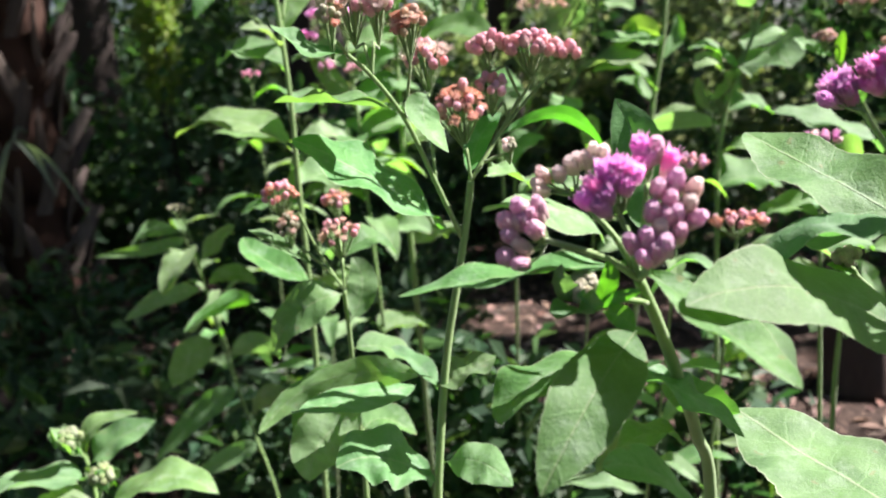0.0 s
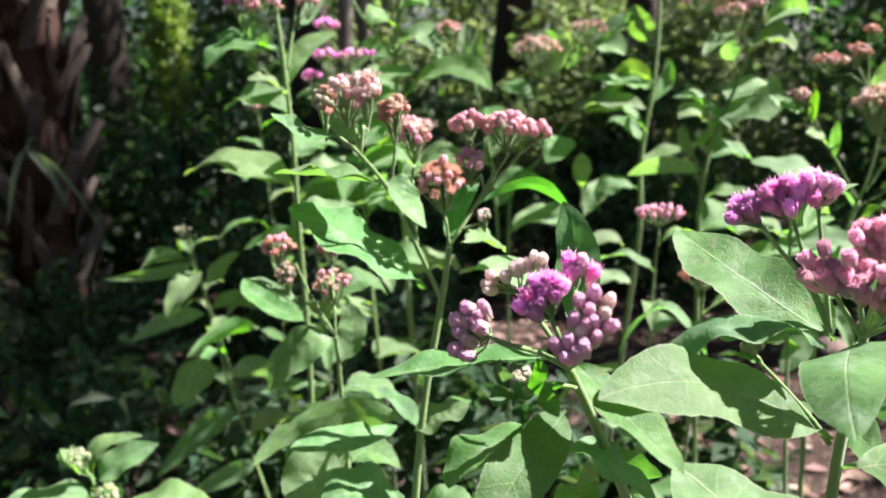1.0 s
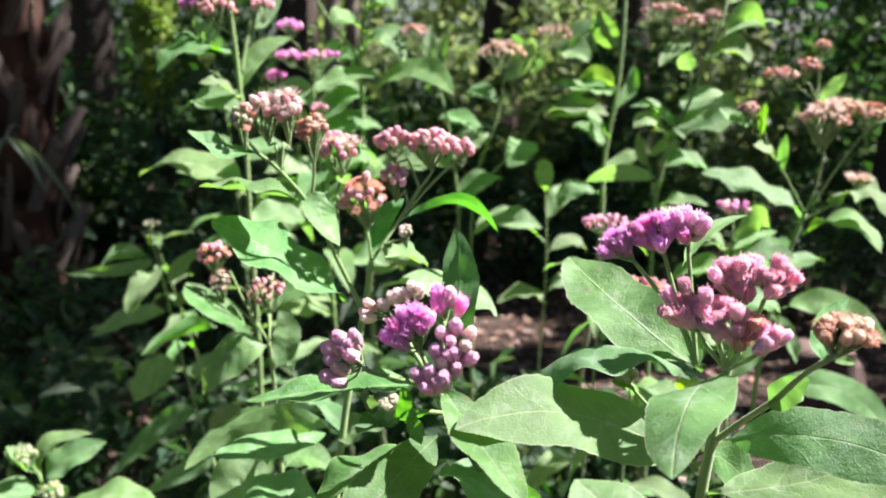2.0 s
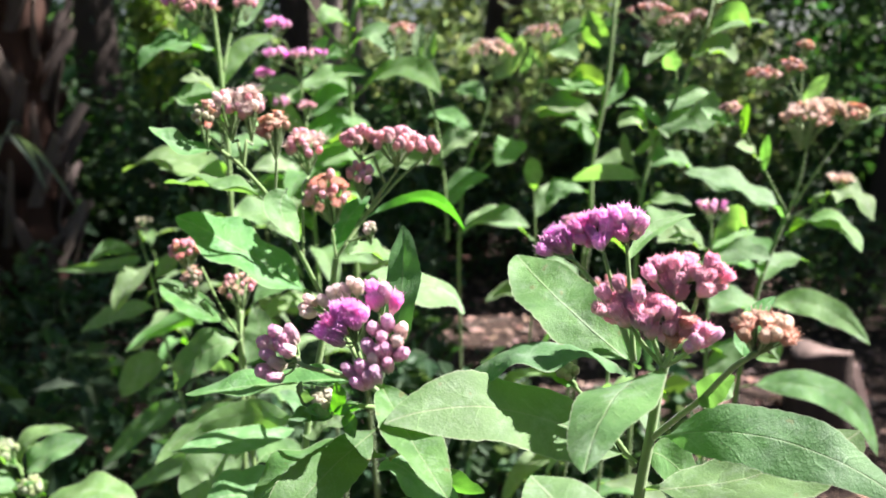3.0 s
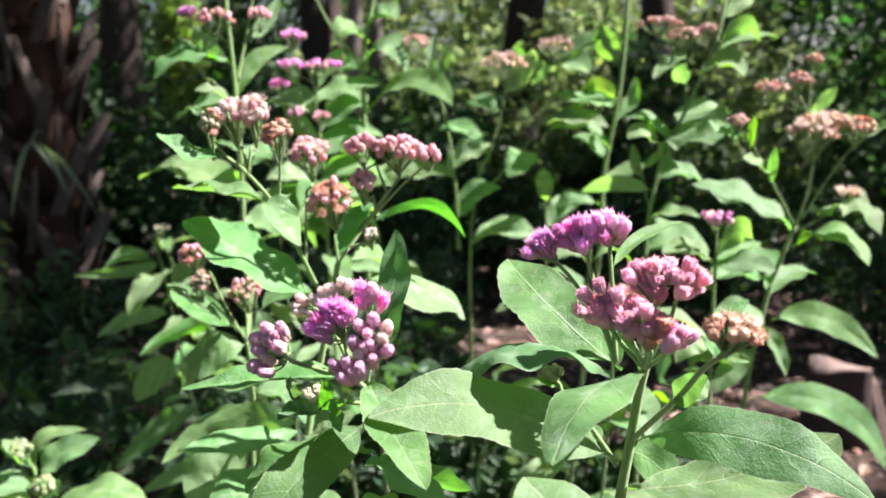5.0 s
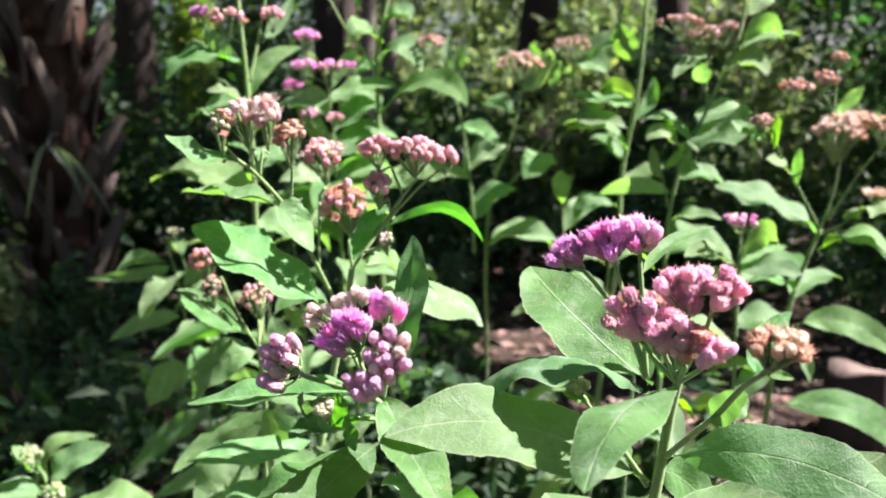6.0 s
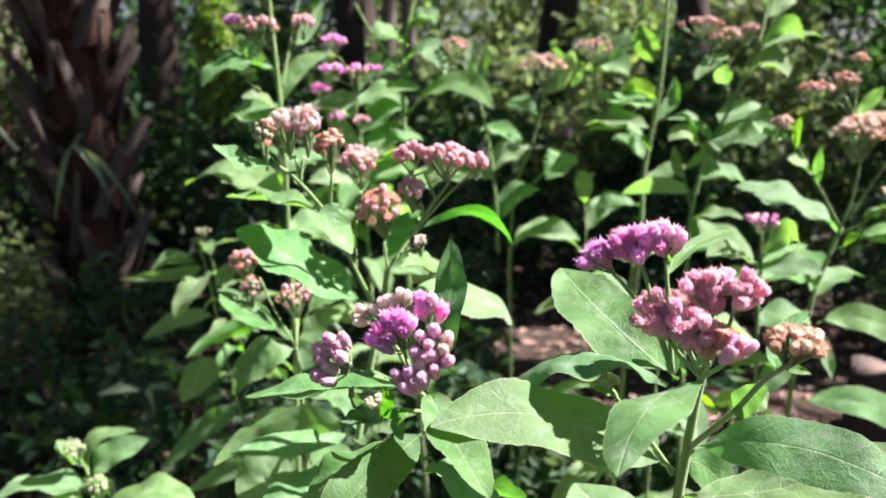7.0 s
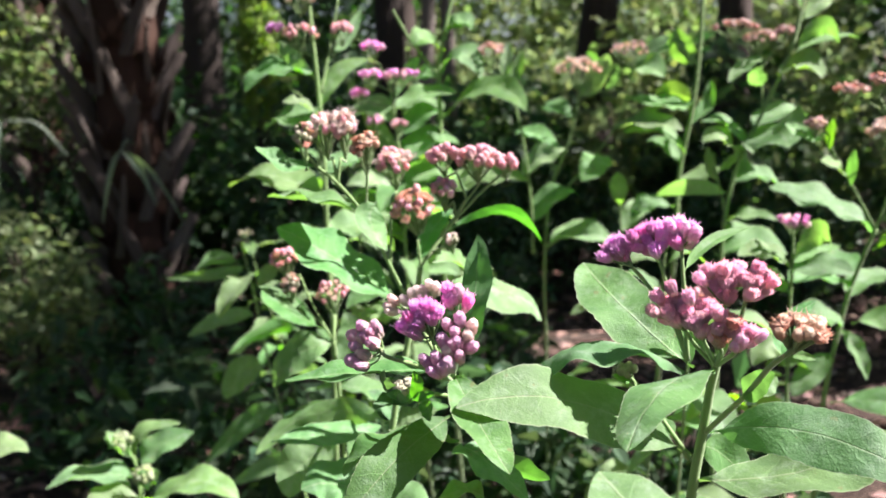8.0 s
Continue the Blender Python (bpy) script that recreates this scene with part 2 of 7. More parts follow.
def tube(bm, line, r0, r1, sides=8, ridge=0.0, close=True):
    """A tapered tube along a line, lightly ribbed."""
    rings = []
    side = Vector((1, 0, 0))
    for k, p in enumerate(line):
        ahead = (line[min(k + 1, len(line) - 1)] - line[max(k - 1, 0)]).normalized()
        side = side - ahead * side.dot(ahead)
        if side.length < 1e-6:
            side = ahead.orthogonal()
        side.normalize()
        other = ahead.cross(side)
        r = r0 + (r1 - r0) * k / max(1, len(line) - 1)
        ring = []
        for s in range(sides):
            a = 2 * math.pi * s / sides
            q = r * (1 + ridge * (1 if s % 2 else -1))
            ring.append(bm.verts.new(p + side * (q * math.cos(a)) + other * (q * math.sin(a))))
        rings.append(ring)
    for a, b in zip(rings, rings[1:]):
        for s in range(sides):
            bm.faces.new((a[s], a[(s + 1) % sides], b[(s + 1) % sides], b[s]))
    if close:
        bm.faces.new(rings[-1])
        bm.faces.new(rings[0][::-1])


def stem(plant, points, r0=0.003, r1=0.0018, name="stem", material=None):
    bm = bmesh.new()
    here = plant.location
    if name == "stem" and not material and points[-1][0] > -0.15:
        lower_leaves(plant, [Vector(p) for p in points[-4:]])
    tube(bm, [p - here for p in smooth_line(points, 8)], r0, r1, 10, 0.05)
    return part(name, bm, material or STEM, plant)


def lower_leaves(plant, line):
    """Alternate older leaves on the lower part of a main stem."""
    rng = random.Random(int(line[0].x * 10007 + line[0].y * 7001))
    track = smooth_line(line, 10)
    for k in range(11):
        p = track[4 + int(k * 1.9)]
        a = k * 2.4 + rng.uniform(-0.5, 0.5)
        out = Vector((math.cos(a), math.sin(a), 0))
        if out.y < -0.2 and p.y < 0.6:
            out.y = -0.2
        long = rng.uniform(0.10, 0.15)
        side = Vector((-out.y, out.x, 0)) * long * rng.uniform(0.2, 0.28)
        mid = p + out * long * 0.5 + Vector((0, 0, rng.uniform(0.005, 0.03)))
        tip = p + out * long - Vector((0, 0, rng.uniform(0.0, 0.05)))
        leaf(plant, p, mid, tip, mid + side, material=LEAF_FAR, steps=14)


ACROSS = (-1.0, -0.8, -0.55, -0.3, -0.1, 0.0, 0.1, 0.3, 0.55, 0.8, 1.0)


def pucker(a, b, c):
    return noise.noise(Vector((a, b, c)))


def leaf(plant, base, mid, tip, edge, fold=0.25, wave=0.10, teeth=0.045, material=None, steps=34, name="leaf"):
    """A toothed ovate blade on a short stalk: its midrib bends from base through mid to tip, edge is a point of the rim beside mid."""
    here = plant.location
    base, mid, tip, edge = (Vector(p) - here for p in (base, mid, tip, edge))
    rng = random.Random(int((base.x * 7919 + tip.z * 104729 + mid.y * 1299709) * 1000) & 0xFFFFFF)
    knee = 2 * mid - (base + tip) / 2
    half = edge - mid
    stalk = 0.07
    bm = bmesh.new()
    layer = bm.loops.layers.uv.new("uv")
    border = bm.loops.layers.uv.new("edge")
    side = half - (tip - base) * (half.dot(tip - base) / (tip - base).length_squared)
    width = side.length
    twist = rng.uniform(-0.25, 0.25)
    beat, shift = rng.uniform(1.6, 2.8), rng.uniform(0, 6.3)
    long = min(2.2, (tip - base).length / (3.2 * width + 1e-6))
    rows, marks = [], {}
    for k in range(steps + 1):
        s = k / steps
        p = base * (1 - s) ** 2 + knee * (2 * s * (1 - s)) + tip * s * s
        ahead = ((knee - base) * (1 - s) + (tip - knee) * s).normalized()
        out = side.normalized() - ahead * side.normalized().dot(ahead)
        out.normalize()
        up = ahead.cross(out)
        if up.z < 0:
            up = -up
        out = (out + up * math.tan(twist * (s - 0.5))).normalized()
        u = max(0.0, (s - stalk) / (1 - stalk))
        shape = (u**0.62 * (1 - u) ** 0.8) / 0.5069 if u > 0 else 0.0
        shape = max(shape, 0.035 * (1 - s))
        row = []
        for v in ACROSS:
            rim = abs(v)
            tooth = 1 + (teeth * (1.2 * ((s * 17 + shift) % 1.0) - 0.6 + rng.uniform(-0.35, 0.35)) if rim == 1.0 else 0)
            reach = v * width * shape * tooth
            lift = fold * rim**1.3 * width * shape
            lift += wave * width * rim * math.sin(beat * 6.28 * s + shift + (1.7 if v > 0 else 0)) * min(1, 3 * (1 - s))
            lift += 0.12 * width * pucker(s * 4.2 * long, v * 1.3, shift) * shape * (0.35 + 0.65 * rim)
            lift += 0.03 * width * math.sin(s * 46 - rim * 7) * shape * (1 - rim) * (1 if rim else 0)
            if rim == 0:
                lift -= 0.004 * width
            vert = bm.verts.new(p + out * reach + up * lift)
            marks[vert] = ((0.5 + 0.5 * v * shape, s), (rim, s))
            row.append(vert)
        rows.append(row)
    for a, b in zip(rows, rows[1:]):
        for i in range(len(ACROSS) - 1):
            face = bm.faces.new((a[i], a[i + 1], b[i + 1], b[i]))
            for loop in face.loops:
                loop[layer].uv, loop[border].uv = marks[loop.vert]
    return part(name, bm, material or LEAF, plant)


# ---------------------------------------------------------------- flower heads


def head_mesh(kind, seed):
    """One flower head standing on its foot: scaly cup, and what has opened on top of it."""
    rng = random.Random(seed)
    bm = bmesh.new()
    tall = {"open": 0.0080, "faded": 0.0074, "dry": 0.0050, "dusty": 0.0066, "fluff": 0.0056, "down": 0.0048, "bud_green": 0.0060, "bud_tan": 0.0066, "bud_pink": 0.0084}.get(kind, 0.0078)
    wide = {"bud_green": 0.0026, "bud_white": 0.0027, "open": 0.0029, "faded": 0.0029, "dry": 0.0026, "down": 0.0026, "bud_tan": 0.0028, "bud_pink": 0.0031}.get(kind, 0.0029)
    closed = kind.startswith("bud")
    profile = (0.42, 0.78, 0.94, 1.0, 1.0, 0.98, 0.90, 0.62) if closed else (0.30, 0.66, 0.86, 0.95, 0.98, 0.96, 1.0, 1.06)
    if kind in ("open", "faded"):
        profile = (0.30, 0.58, 0.72, 0.80, 0.84, 0.86, 0.84, 0.70)
    sides, rings = 10, []
    for k, r in enumerate(profile):
        z = tall * k / (len(profile) - 1)
        turn = 0.31 * (k // 2)
        scale = 1 + (0.07 if k % 2 else -0.04)
        rings.append([
            bm.verts.new((
                wide * r * scale * math.cos(turn + 2 * math.pi * s / sides) * (1 + 0.05 * (-1) ** s),
                wide * r * scale * math.sin(turn + 2 * math.pi * s / sides) * (1 + 0.05 * (-1) ** s),
                z + 0.00035 * (-1) ** (s + k // 2),
            ))
            for s in range(sides)
        ])
    for a, b in zip(rings, rings[1:]):
        for s in range(sides):
            bm.faces.new((a[s], a[(s + 1) % sides], b[(s + 1) % sides], b[s])).smooth = True
    bm.faces.new(rings[-1])
    bm.faces.new(rings[0][::-1])

    def blade(root, way, long, broad, bend=0.0):
        """A slim tapering floret, bent a little."""
        way = way.normalized()
        a = way.orthogonal().normalized() * broad
        b = way.cross(a)
        middle = root + way * long * 0.6
        end = root + way * long + Vector((way.x, way.y, -1)) * bend
        lower = [bm.verts.new(root + v) for v in (a, b, -a, -b)]
        upper = [bm.verts.new(middle + v * 0.9) for v in (a, b, -a, -b)]
        point = bm.verts.new(end)
        for s in range(4):
            bm.faces.new((lower[s], lower[(s + 1) % 4], upper[(s + 1) % 4], upper[s]))
            bm.faces.new((upper[s], upper[(s + 1) % 4], point))

    def sprays(count, spread, low, high, broad, droop=0.0):
        for k in range(count):
            a = k * 2.4 + rng.uniform(-0.3, 0.3)
            r = math.sqrt((k + 0.5) / count)
            root = Vector((math.cos(a), math.sin(a), 0)) * wide * profile[-1] * 0.88 * r + Vector((0, 0, tall - 0.0008))
            way = Vector((math.cos(a) * r * spread, math.sin(a) * r * spread, 1)) + Vector((rng.uniform(-0.2, 0.2), rng.uniform(-0.2, 0.2), 0))
            blade(root, way, rng.uniform(low, high), broad * rng.uniform(0.8, 1.2), droop * rng.random())

    def bundle(count, start, spread, over, broad):
        """Florets packed upright side by side round the cup, frayed at their ends."""
        for k in range(count):
            a = k * 2.4 + rng.uniform(-0.3, 0.3)
            side = Vector((math.cos(a), math.sin(a), 0))
            low = tall * rng.uniform(start, start + 0.25)
            way = side * spread * rng.uniform(0.4, 1.3) + Vector((rng.uniform(-0.12, 0.12), rng.uniform(-0.12, 0.12), 1))
            blade(side * wide * rng.uniform(0.66, 0.84) + Vector((0, 0, low)), way, tall - low + rng.uniform(-0.4, 1.0) * over, broad * rng.uniform(0.8, 1.25))

    if closed:
        for k in range(18):
            a = k * 2.4 + rng.uniform(-0.2, 0.2)
            side = Vector((math.cos(a), math.sin(a), 0))
            low = tall * rng.uniform(0.08, 0.42)
            blade(side * wide * 0.84 + Vector((0, 0, low)), side * 0.06 + Vector((0, 0, 1)), tall * rng.uniform(0.42, 0.56), wide * 0.27)
    if kind == "open":
        bundle(44, 0.30, 0.13, 0.0008, 0.00046)
        sprays(60, 0.55, 0.0011, 0.0024, 0.00030)
        sprays(11, 0.6, 0.0030, 0.0044, 0.00016)
    elif kind == "dusty":
        sprays(16, 0.8, 0.0012, 0.0026, 0.0007, 0.0004)
    elif kind == "faded":
        bundle(40, 0.26, 0.18, 0.0006, 0.00048)
        sprays(70, 0.95, 0.0010, 0.0024, 0.00032, 0.0006)
        sprays(7, 1.0, 0.0026, 0.0036, 0.00014)
    elif kind == "dry":
        sprays(34, 1.3, 0.0018, 0.0036, 0.0004, 0.0014)
    elif kind == "fluff":
        sprays(8, 0.7, 0.0012, 0.0022, 0.0008)
        sprays(34, 1.2, 0.0040, 0.0085, 0.00019)
    elif kind == "down":
        sprays(14, 0.9, 0.0016, 0.0028, 0.0009, 0.0006)
        sprays(12, 1.0, 0.0034, 0.0058, 0.00013)
    elif kind in ("bud_pink", "bud_rose"):
        sprays(5, 0.3, 0.0008, 0.0014, 0.0005)
    me = bpy.data.meshes.new("flower_head")
    bm.to_mesh(me)
    bm.free()
    me.materials.append(HEADS[kind])
    return me


HEAD_MESHES = {kind: [head_mesh(kind, 11 * k + 5) for k in range(3)] for kind in HEADS}


def cluster(plant, stalk, centre, wide, high, count, kinds, size=1.0, thick=0.0010, facing=(0, -0.25, 1)):
    """A domed bunch of flower heads on its stalk; kinds are dealt round in turn."""
    here = plant.location
    centre, facing = Vector(centre) - here, Vector(facing).normalized()
    line = [p - here for p in smooth_line(stalk, 5)]
    rng = random.Random(int((centre.x * 7919 + centre.z * 104729) * 1000) & 0xFFFFFF)
    bm = bmesh.new()
    foot = centre - facing * high * 1.25
    tube(bm, line + [foot], thick * 1.25, thick, 7)
    heads = []
    for k in range(count * 3):
        z = 1 - 2 * (k + 0.5) / (count * 3)
        a = k * 2.39996 + rng.uniform(-0.25, 0.25)
        r = math.sqrt(1 - z * z)
        way = Vector((r * math.cos(a), r * math.sin(a), z))
        if way.dot(facing) < 0.05 or way.y > 0.6 or len(heads) >= count * 1.2:
            continue
        heads.append(way)
    rng.shuffle(heads)
    heads = heads[:count]
    placed = []
    for k, way in enumerate(heads):
        inner = 0.0055 * size
        reach = Vector((way.x * max(wide - inner, wide * 0.35), way.y * max(wide - inner, wide * 0.35), way.z * max(high - inner, high * 0.3)))
        spot = centre + reach * rng.uniform(0.85, 1.05) - facing * 0.003 * size
        axis = (way * 0.55 + facing * 0.85 + Vector((rng.uniform(-0.2, 0.2), rng.uniform(-0.2, 0.2), 0))).normalized()
        bend = (foot + spot) / 2 - axis * 0.001
        tube(bm, [foot, bend, spot + axis * 0.0006], thick * 0.55, thick * 0.5, 5, 0, False)
        turn = axis.to_track_quat("Z", "Y").to_matrix().to_4x4() @ Matrix.Rotation(rng.uniform(0, 6.28), 4, "Z")
        grow = size * rng.uniform(0.85, 1.12)
        placed.append((kinds[k % len(kinds)], Matrix.Translation(spot) @ turn @ Matrix.Scale(grow, 4)))
    bunch = part("flower_stalk", bm, STEM, plant)
    for kind, m in placed:
        head = new("flower_head", HEAD_MESHES[kind][rng.randrange(3)])
        head.parent = bunch
        head.matrix_basis = m
    return bunch


def bunch(plant, stalk, heads, thick=0.001):
    """A loose bunch of flower heads, each given by its kind, foot and tip, on thin stalks that leave the end of the main one."""
    here = plant.location
    line = [p - here for p in smooth_line(stalk, 5)]
    fork = line[-1]
    bm = bmesh.new()
    tube(bm, line, thick * 1.35, thick, 8)
    made = []
    for k, (kind, foot, tip) in enumerate(heads):
        foot, tip = Vector(foot) - here, Vector(tip) - here
        axis = (tip - foot).normalized()
        bend = fork * 0.4 + foot * 0.6 - axis * 0.002
        tube(bm, smooth_line([fork, bend, foot + axis * 0.0006], 3), thick * 0.6, thick * 0.5, 5, 0, False)
        turn = axis.to_track_quat("Z", "Y").to_matrix().to_4x4() @ Matrix.Rotation(k * 1.7, 4, "Z")
        tall = {"open": 0.0100, "faded": 0.0102, "dry": 0.0080}.get(kind, 0.0086)
        long = min(1.25, max(0.85, (tip - foot).length / tall))
        made.append((kind, Matrix.Translation(foot) @ turn @ Matrix.Diagonal(((0.86 if kind.startswith("bud") else 1.0) + 0.1 * (k % 3), (0.86 if kind.startswith("bud") else 1.0) + 0.1 * (k % 3), long, 1))))
    ob = part("flower_stalk", bm, STEM, plant)
    for k, (kind, m) in enumerate(made):
        head = new("flower_head", HEAD_MESHES[kind][k % 3])
        head.parent = ob
        head.matrix_basis = m
    return ob


# ---------------------------------------------------------------- ground
def ground_height(x, y):
    return 0.05 * noise.noise(Vector((x * 0.5, y * 0.5, 0))) + 0.02 * noise.noise(Vector((x * 2.1, y * 2.1, 3)))


def build_ground():
    steps = [-400, -120, -40, -18] + [-12 + 0.25 * k for k in range(97)] + [18, 40, 120, 400]
    bm = bmesh.new()
    grid = [[bm.verts.new((x, y + 3, ground_height(x, y) if abs(x) < 13 and abs(y) < 13 else 0)) for x in steps] for y in steps]
    for a, b in zip(grid, grid[1:]):
        for k in range(len(steps) - 1):
            bm.faces.new((a[k], a[k + 1], b[k + 1], b[k]))
    return tagged(part("ground", bm, GROUND, None), "dark woodland soil with brown leaf litter", "ground", kind="structure")


build_ground()


def scatter(name, spots, low, high, material, label, category, lift=0.0, flat=False, parent=None, slim=0.45, seed=1):
    """Many small folded leaves as one mesh; spots is an array of places."""
    rng = np.random.default_rng(seed)
    n = len(spots)
    size = rng.uniform(low, high, n)[:, None]
    way = rng.normal(size=(n, 3))
    way[:, 2] = way[:, 2] * (0.12 if flat else 0.55) - (0 if flat else 0.25)
    way /= np.linalg.norm(way, axis=1)[:, None]
    up = rng.normal(size=(n, 3)) * (0.25 if flat else 0.6) + (0, 0, 1)
    side = np.cross(way, up)
    side /= np.linalg.norm(side, axis=1)[:, None] + 1e-9
    normal = np.cross(side, way)
    base = spots - way * size * 0.5
    left = spots - way * size * 0.08 + side * size * slim * 0.5 + normal * size * 0.09
    right = spots - way * size * 0.08 - side * size * slim * 0.5 + normal * size * 0.09
    tip = spots + way * size * 0.5 - (0 if flat else 1) * np.array((0, 0, 0.12)) * size
    verts = np.stack([base, left, tip, right], 1).reshape(-1, 3)
    verts[:, 2] += lift
    k = np.arange(n)[:, None] * 4
    faces = np.concatenate([k + (0, 2, 1), k + (0, 3, 2)], 0)
    me = bpy.data.meshes.new(name)
    me.from_pydata(verts.tolist(), [], faces.tolist())
    me.materials.append(material)
    ob = new(name, me)
    ob.parent = parent
    if label:
        tagged(ob, label, category, kind="stuff")
    return ob


def clumps(centre, size, count, clump, spread, seed, hollow=0.35):
    """Places gathered in clumps over an uneven ellipsoid."""
    rng = np.random.default_rng(seed)
    groups = max(4, count // clump)
    way = rng.normal(size=(groups, 3))
    way /= np.linalg.norm(way, axis=1)[:, None]
    middle = way * rng.uniform(hollow, 1.0, (groups, 1)) ** 0.6 * np.array(size)
    spots = middle[rng.integers(0, groups, count)] + rng.normal(size=(count, 3)) * spread
    return spots + np.array(centre)


def litter():
    rng = np.random.default_rng(4)
    n = 14000
    x, y = rng.uniform(-5, 5, n), rng.uniform(-3, 9, n)
    z = np.array([ground_height(a, b - 3) for a, b in zip(x, y)])
    scatter("leaf_litter", np.stack([x, y, z + 0.012], 1), 0.04, 0.11, DEAD, "dry brown fallen leaves scattered over dark soil", "leaf litter", flat=True, seed=3)


litter()


def twig(a, b, r=0.006):
    bm = bmesh.new()
    a, b = Vector(a), Vector(b)
    middle = (a + b) / 2 + Vector((0.04, 0.02, 0.015))
    tube(bm, smooth_line([a, middle, b], 4), r, r * 0.5, 6)
    tagged(part("fallen_twig", bm, BARK_PALE, None), "thin dry grey twig lying on leaf litter", "twig", "fallen twigs")


rng_twig = random.Random(8)
for k in range(16):
    x, y, a, s = rng_twig.uniform(-1.5, 3), rng_twig.uniform(2.6, 5.5), rng_twig.uniform(0, 3.1), rng_twig.uniform(0.15, 0.4)
    dx, dy = s * math.cos(a), s * math.sin(a)
    twig((x - dx, y - dy, ground_height(x - dx, y - dy - 3) + 0.012), (x + dx, y + dy, ground_height(x + dx, y + dy - 3) + 0.014))


# ---------------------------------------------------------------- undergrowth and trees
def shrub(place, size, count, leaf_low, leaf_high, material, label, seed, name="shrub", clump=28, spread=0.12, slim=0.45, low=0.0):
    """A loose bush: thin branches from one foot and leaves in clumps."""
    ob = thing(name, (place[0], place[1], 0), label, "shrub", "undergrowth shrubs")
    rng = random.Random(seed)
    for k in range(5):
        a = rng.uniform(0, 6.28)
        top = Vector((math.cos(a) * size[0] * 0.6, math.sin(a) * size[1] * 0.6, low + size[2] * rng.uniform(1.1, 1.8)))
        bm = bmesh.new()
        tube(bm, smooth_line([(0.03 * k - 0.06, 0, -0.02), top * 0.5 + Vector((0, 0, 0.15)), top], 4), 0.012, 0.003, 6)
        part("branch", bm, BARK, ob)
    spots = clumps((0, 0, low + size[2]), size, count, clump, spread, seed)
    spots[:, 2] = np.abs(spots[:, 2] - 0.03) + 0.03
    scatter("foliage", spots, leaf_low, leaf_high, material, "", "", parent=ob, slim=slim, seed=seed + 1)
    return ob


def tree(place, height, radius, crown, count, label, seed, material=None, lean=(0, 0), leaf_size=(0.09, 0.17)):
    """A tapered trunk with limbs and a crown of leaf clumps; crown: centre height and half sizes."""
    ob = thing("tree", (place[0], place[1], 0), label, "tree", "woodland trees")
    rng = random.Random(seed)
    bm = bmesh.new()
    line = smooth_line([(0, 0, -0.1), (lean[0] * 0.3, lean[1] * 0.3, height * 0.35), (lean[0] * 0.7 + 0.08, lean[1] * 0.7, height * 0.7), (lean[0], lean[1], height)], 8)
    tube(bm, smooth_line(line, 3), radius * 1.15, radius * 0.45, 18, 0.05)
    for v in bm.verts:
        rough = noise.noise(Vector((v.co.x * 9 / radius * 0.15, v.co.y * 9 / radius * 0.15, v.co.z * 2.5 + seed))) + 0.6 * noise.noise(Vector((v.co.x * 40, v.co.y * 40, v.co.z * 6 + seed)))
        v.co += Vector((v.co.x, v.co.y, 0)).normalized() * rough * radius * 0.16 if abs(v.co.z - height) > 0.2 else Vector()
    part("trunk", bm, material or BARK, ob)
    for k in range(5):
        a = rng.uniform(0, 6.28)
        foot = line[int(len(line) * rng.uniform(0.6, 0.95))]
        tip = Vector((lean[0] + math.cos(a) * crown[1] * 0.8, lean[1] + math.sin(a) * crown[2] * 0.8, crown[0] + rng.uniform(-0.3, 0.5) * crown[3]))
        bm = bmesh.new()
        tube(bm, smooth_line([foot, (foot + tip) / 2 + Vector((0, 0, 0.3)), tip], 5), radius * 0.35, radius * 0.08, 7)
        part("limb", bm, material or BARK, ob)
    spots = clumps((lean[0], lean[1], crown[0]), crown[1:], int(count * 1.1), 60, 0.3, seed)
    scatter("crown", cut_sun_gaps(spots, (place[0], place[1], 0)), *leaf_size, CANOPY, "", "", parent=ob, slim=0.6, seed=seed + 3)
    return ob


# sun gaps added to light chosen spots, at seven metres: place and half width
SUN_GAPS = ((2.23, 6.0, 0.12), (2.6, 6.95, 0.34), (0.1, 8.1, 1.1), (3.0, 5.2, 0.15), (4.1, 9.3, 0.3), (7.6, 7.9, 0.35), (6.7, 8.6, 0.3), (7.75, 4.95, 0.55), (7.5, 4.4, 0.4), (6.65, 6.4, 0.4), (-0.9, 9.1, 0.4), (3.1, 5.55, 0.16),
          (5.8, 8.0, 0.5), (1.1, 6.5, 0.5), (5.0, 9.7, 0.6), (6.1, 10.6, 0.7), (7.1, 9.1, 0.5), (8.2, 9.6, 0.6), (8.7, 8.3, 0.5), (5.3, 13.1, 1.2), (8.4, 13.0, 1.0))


def cut_sun_gaps(spots, ground):
    """Cuts the added gaps out of the crowns, along the sun's direction."""
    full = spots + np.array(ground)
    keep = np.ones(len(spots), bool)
    for x, y, r in SUN_GAPS:
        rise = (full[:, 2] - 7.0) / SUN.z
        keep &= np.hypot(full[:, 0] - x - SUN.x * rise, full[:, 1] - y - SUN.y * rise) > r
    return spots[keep]


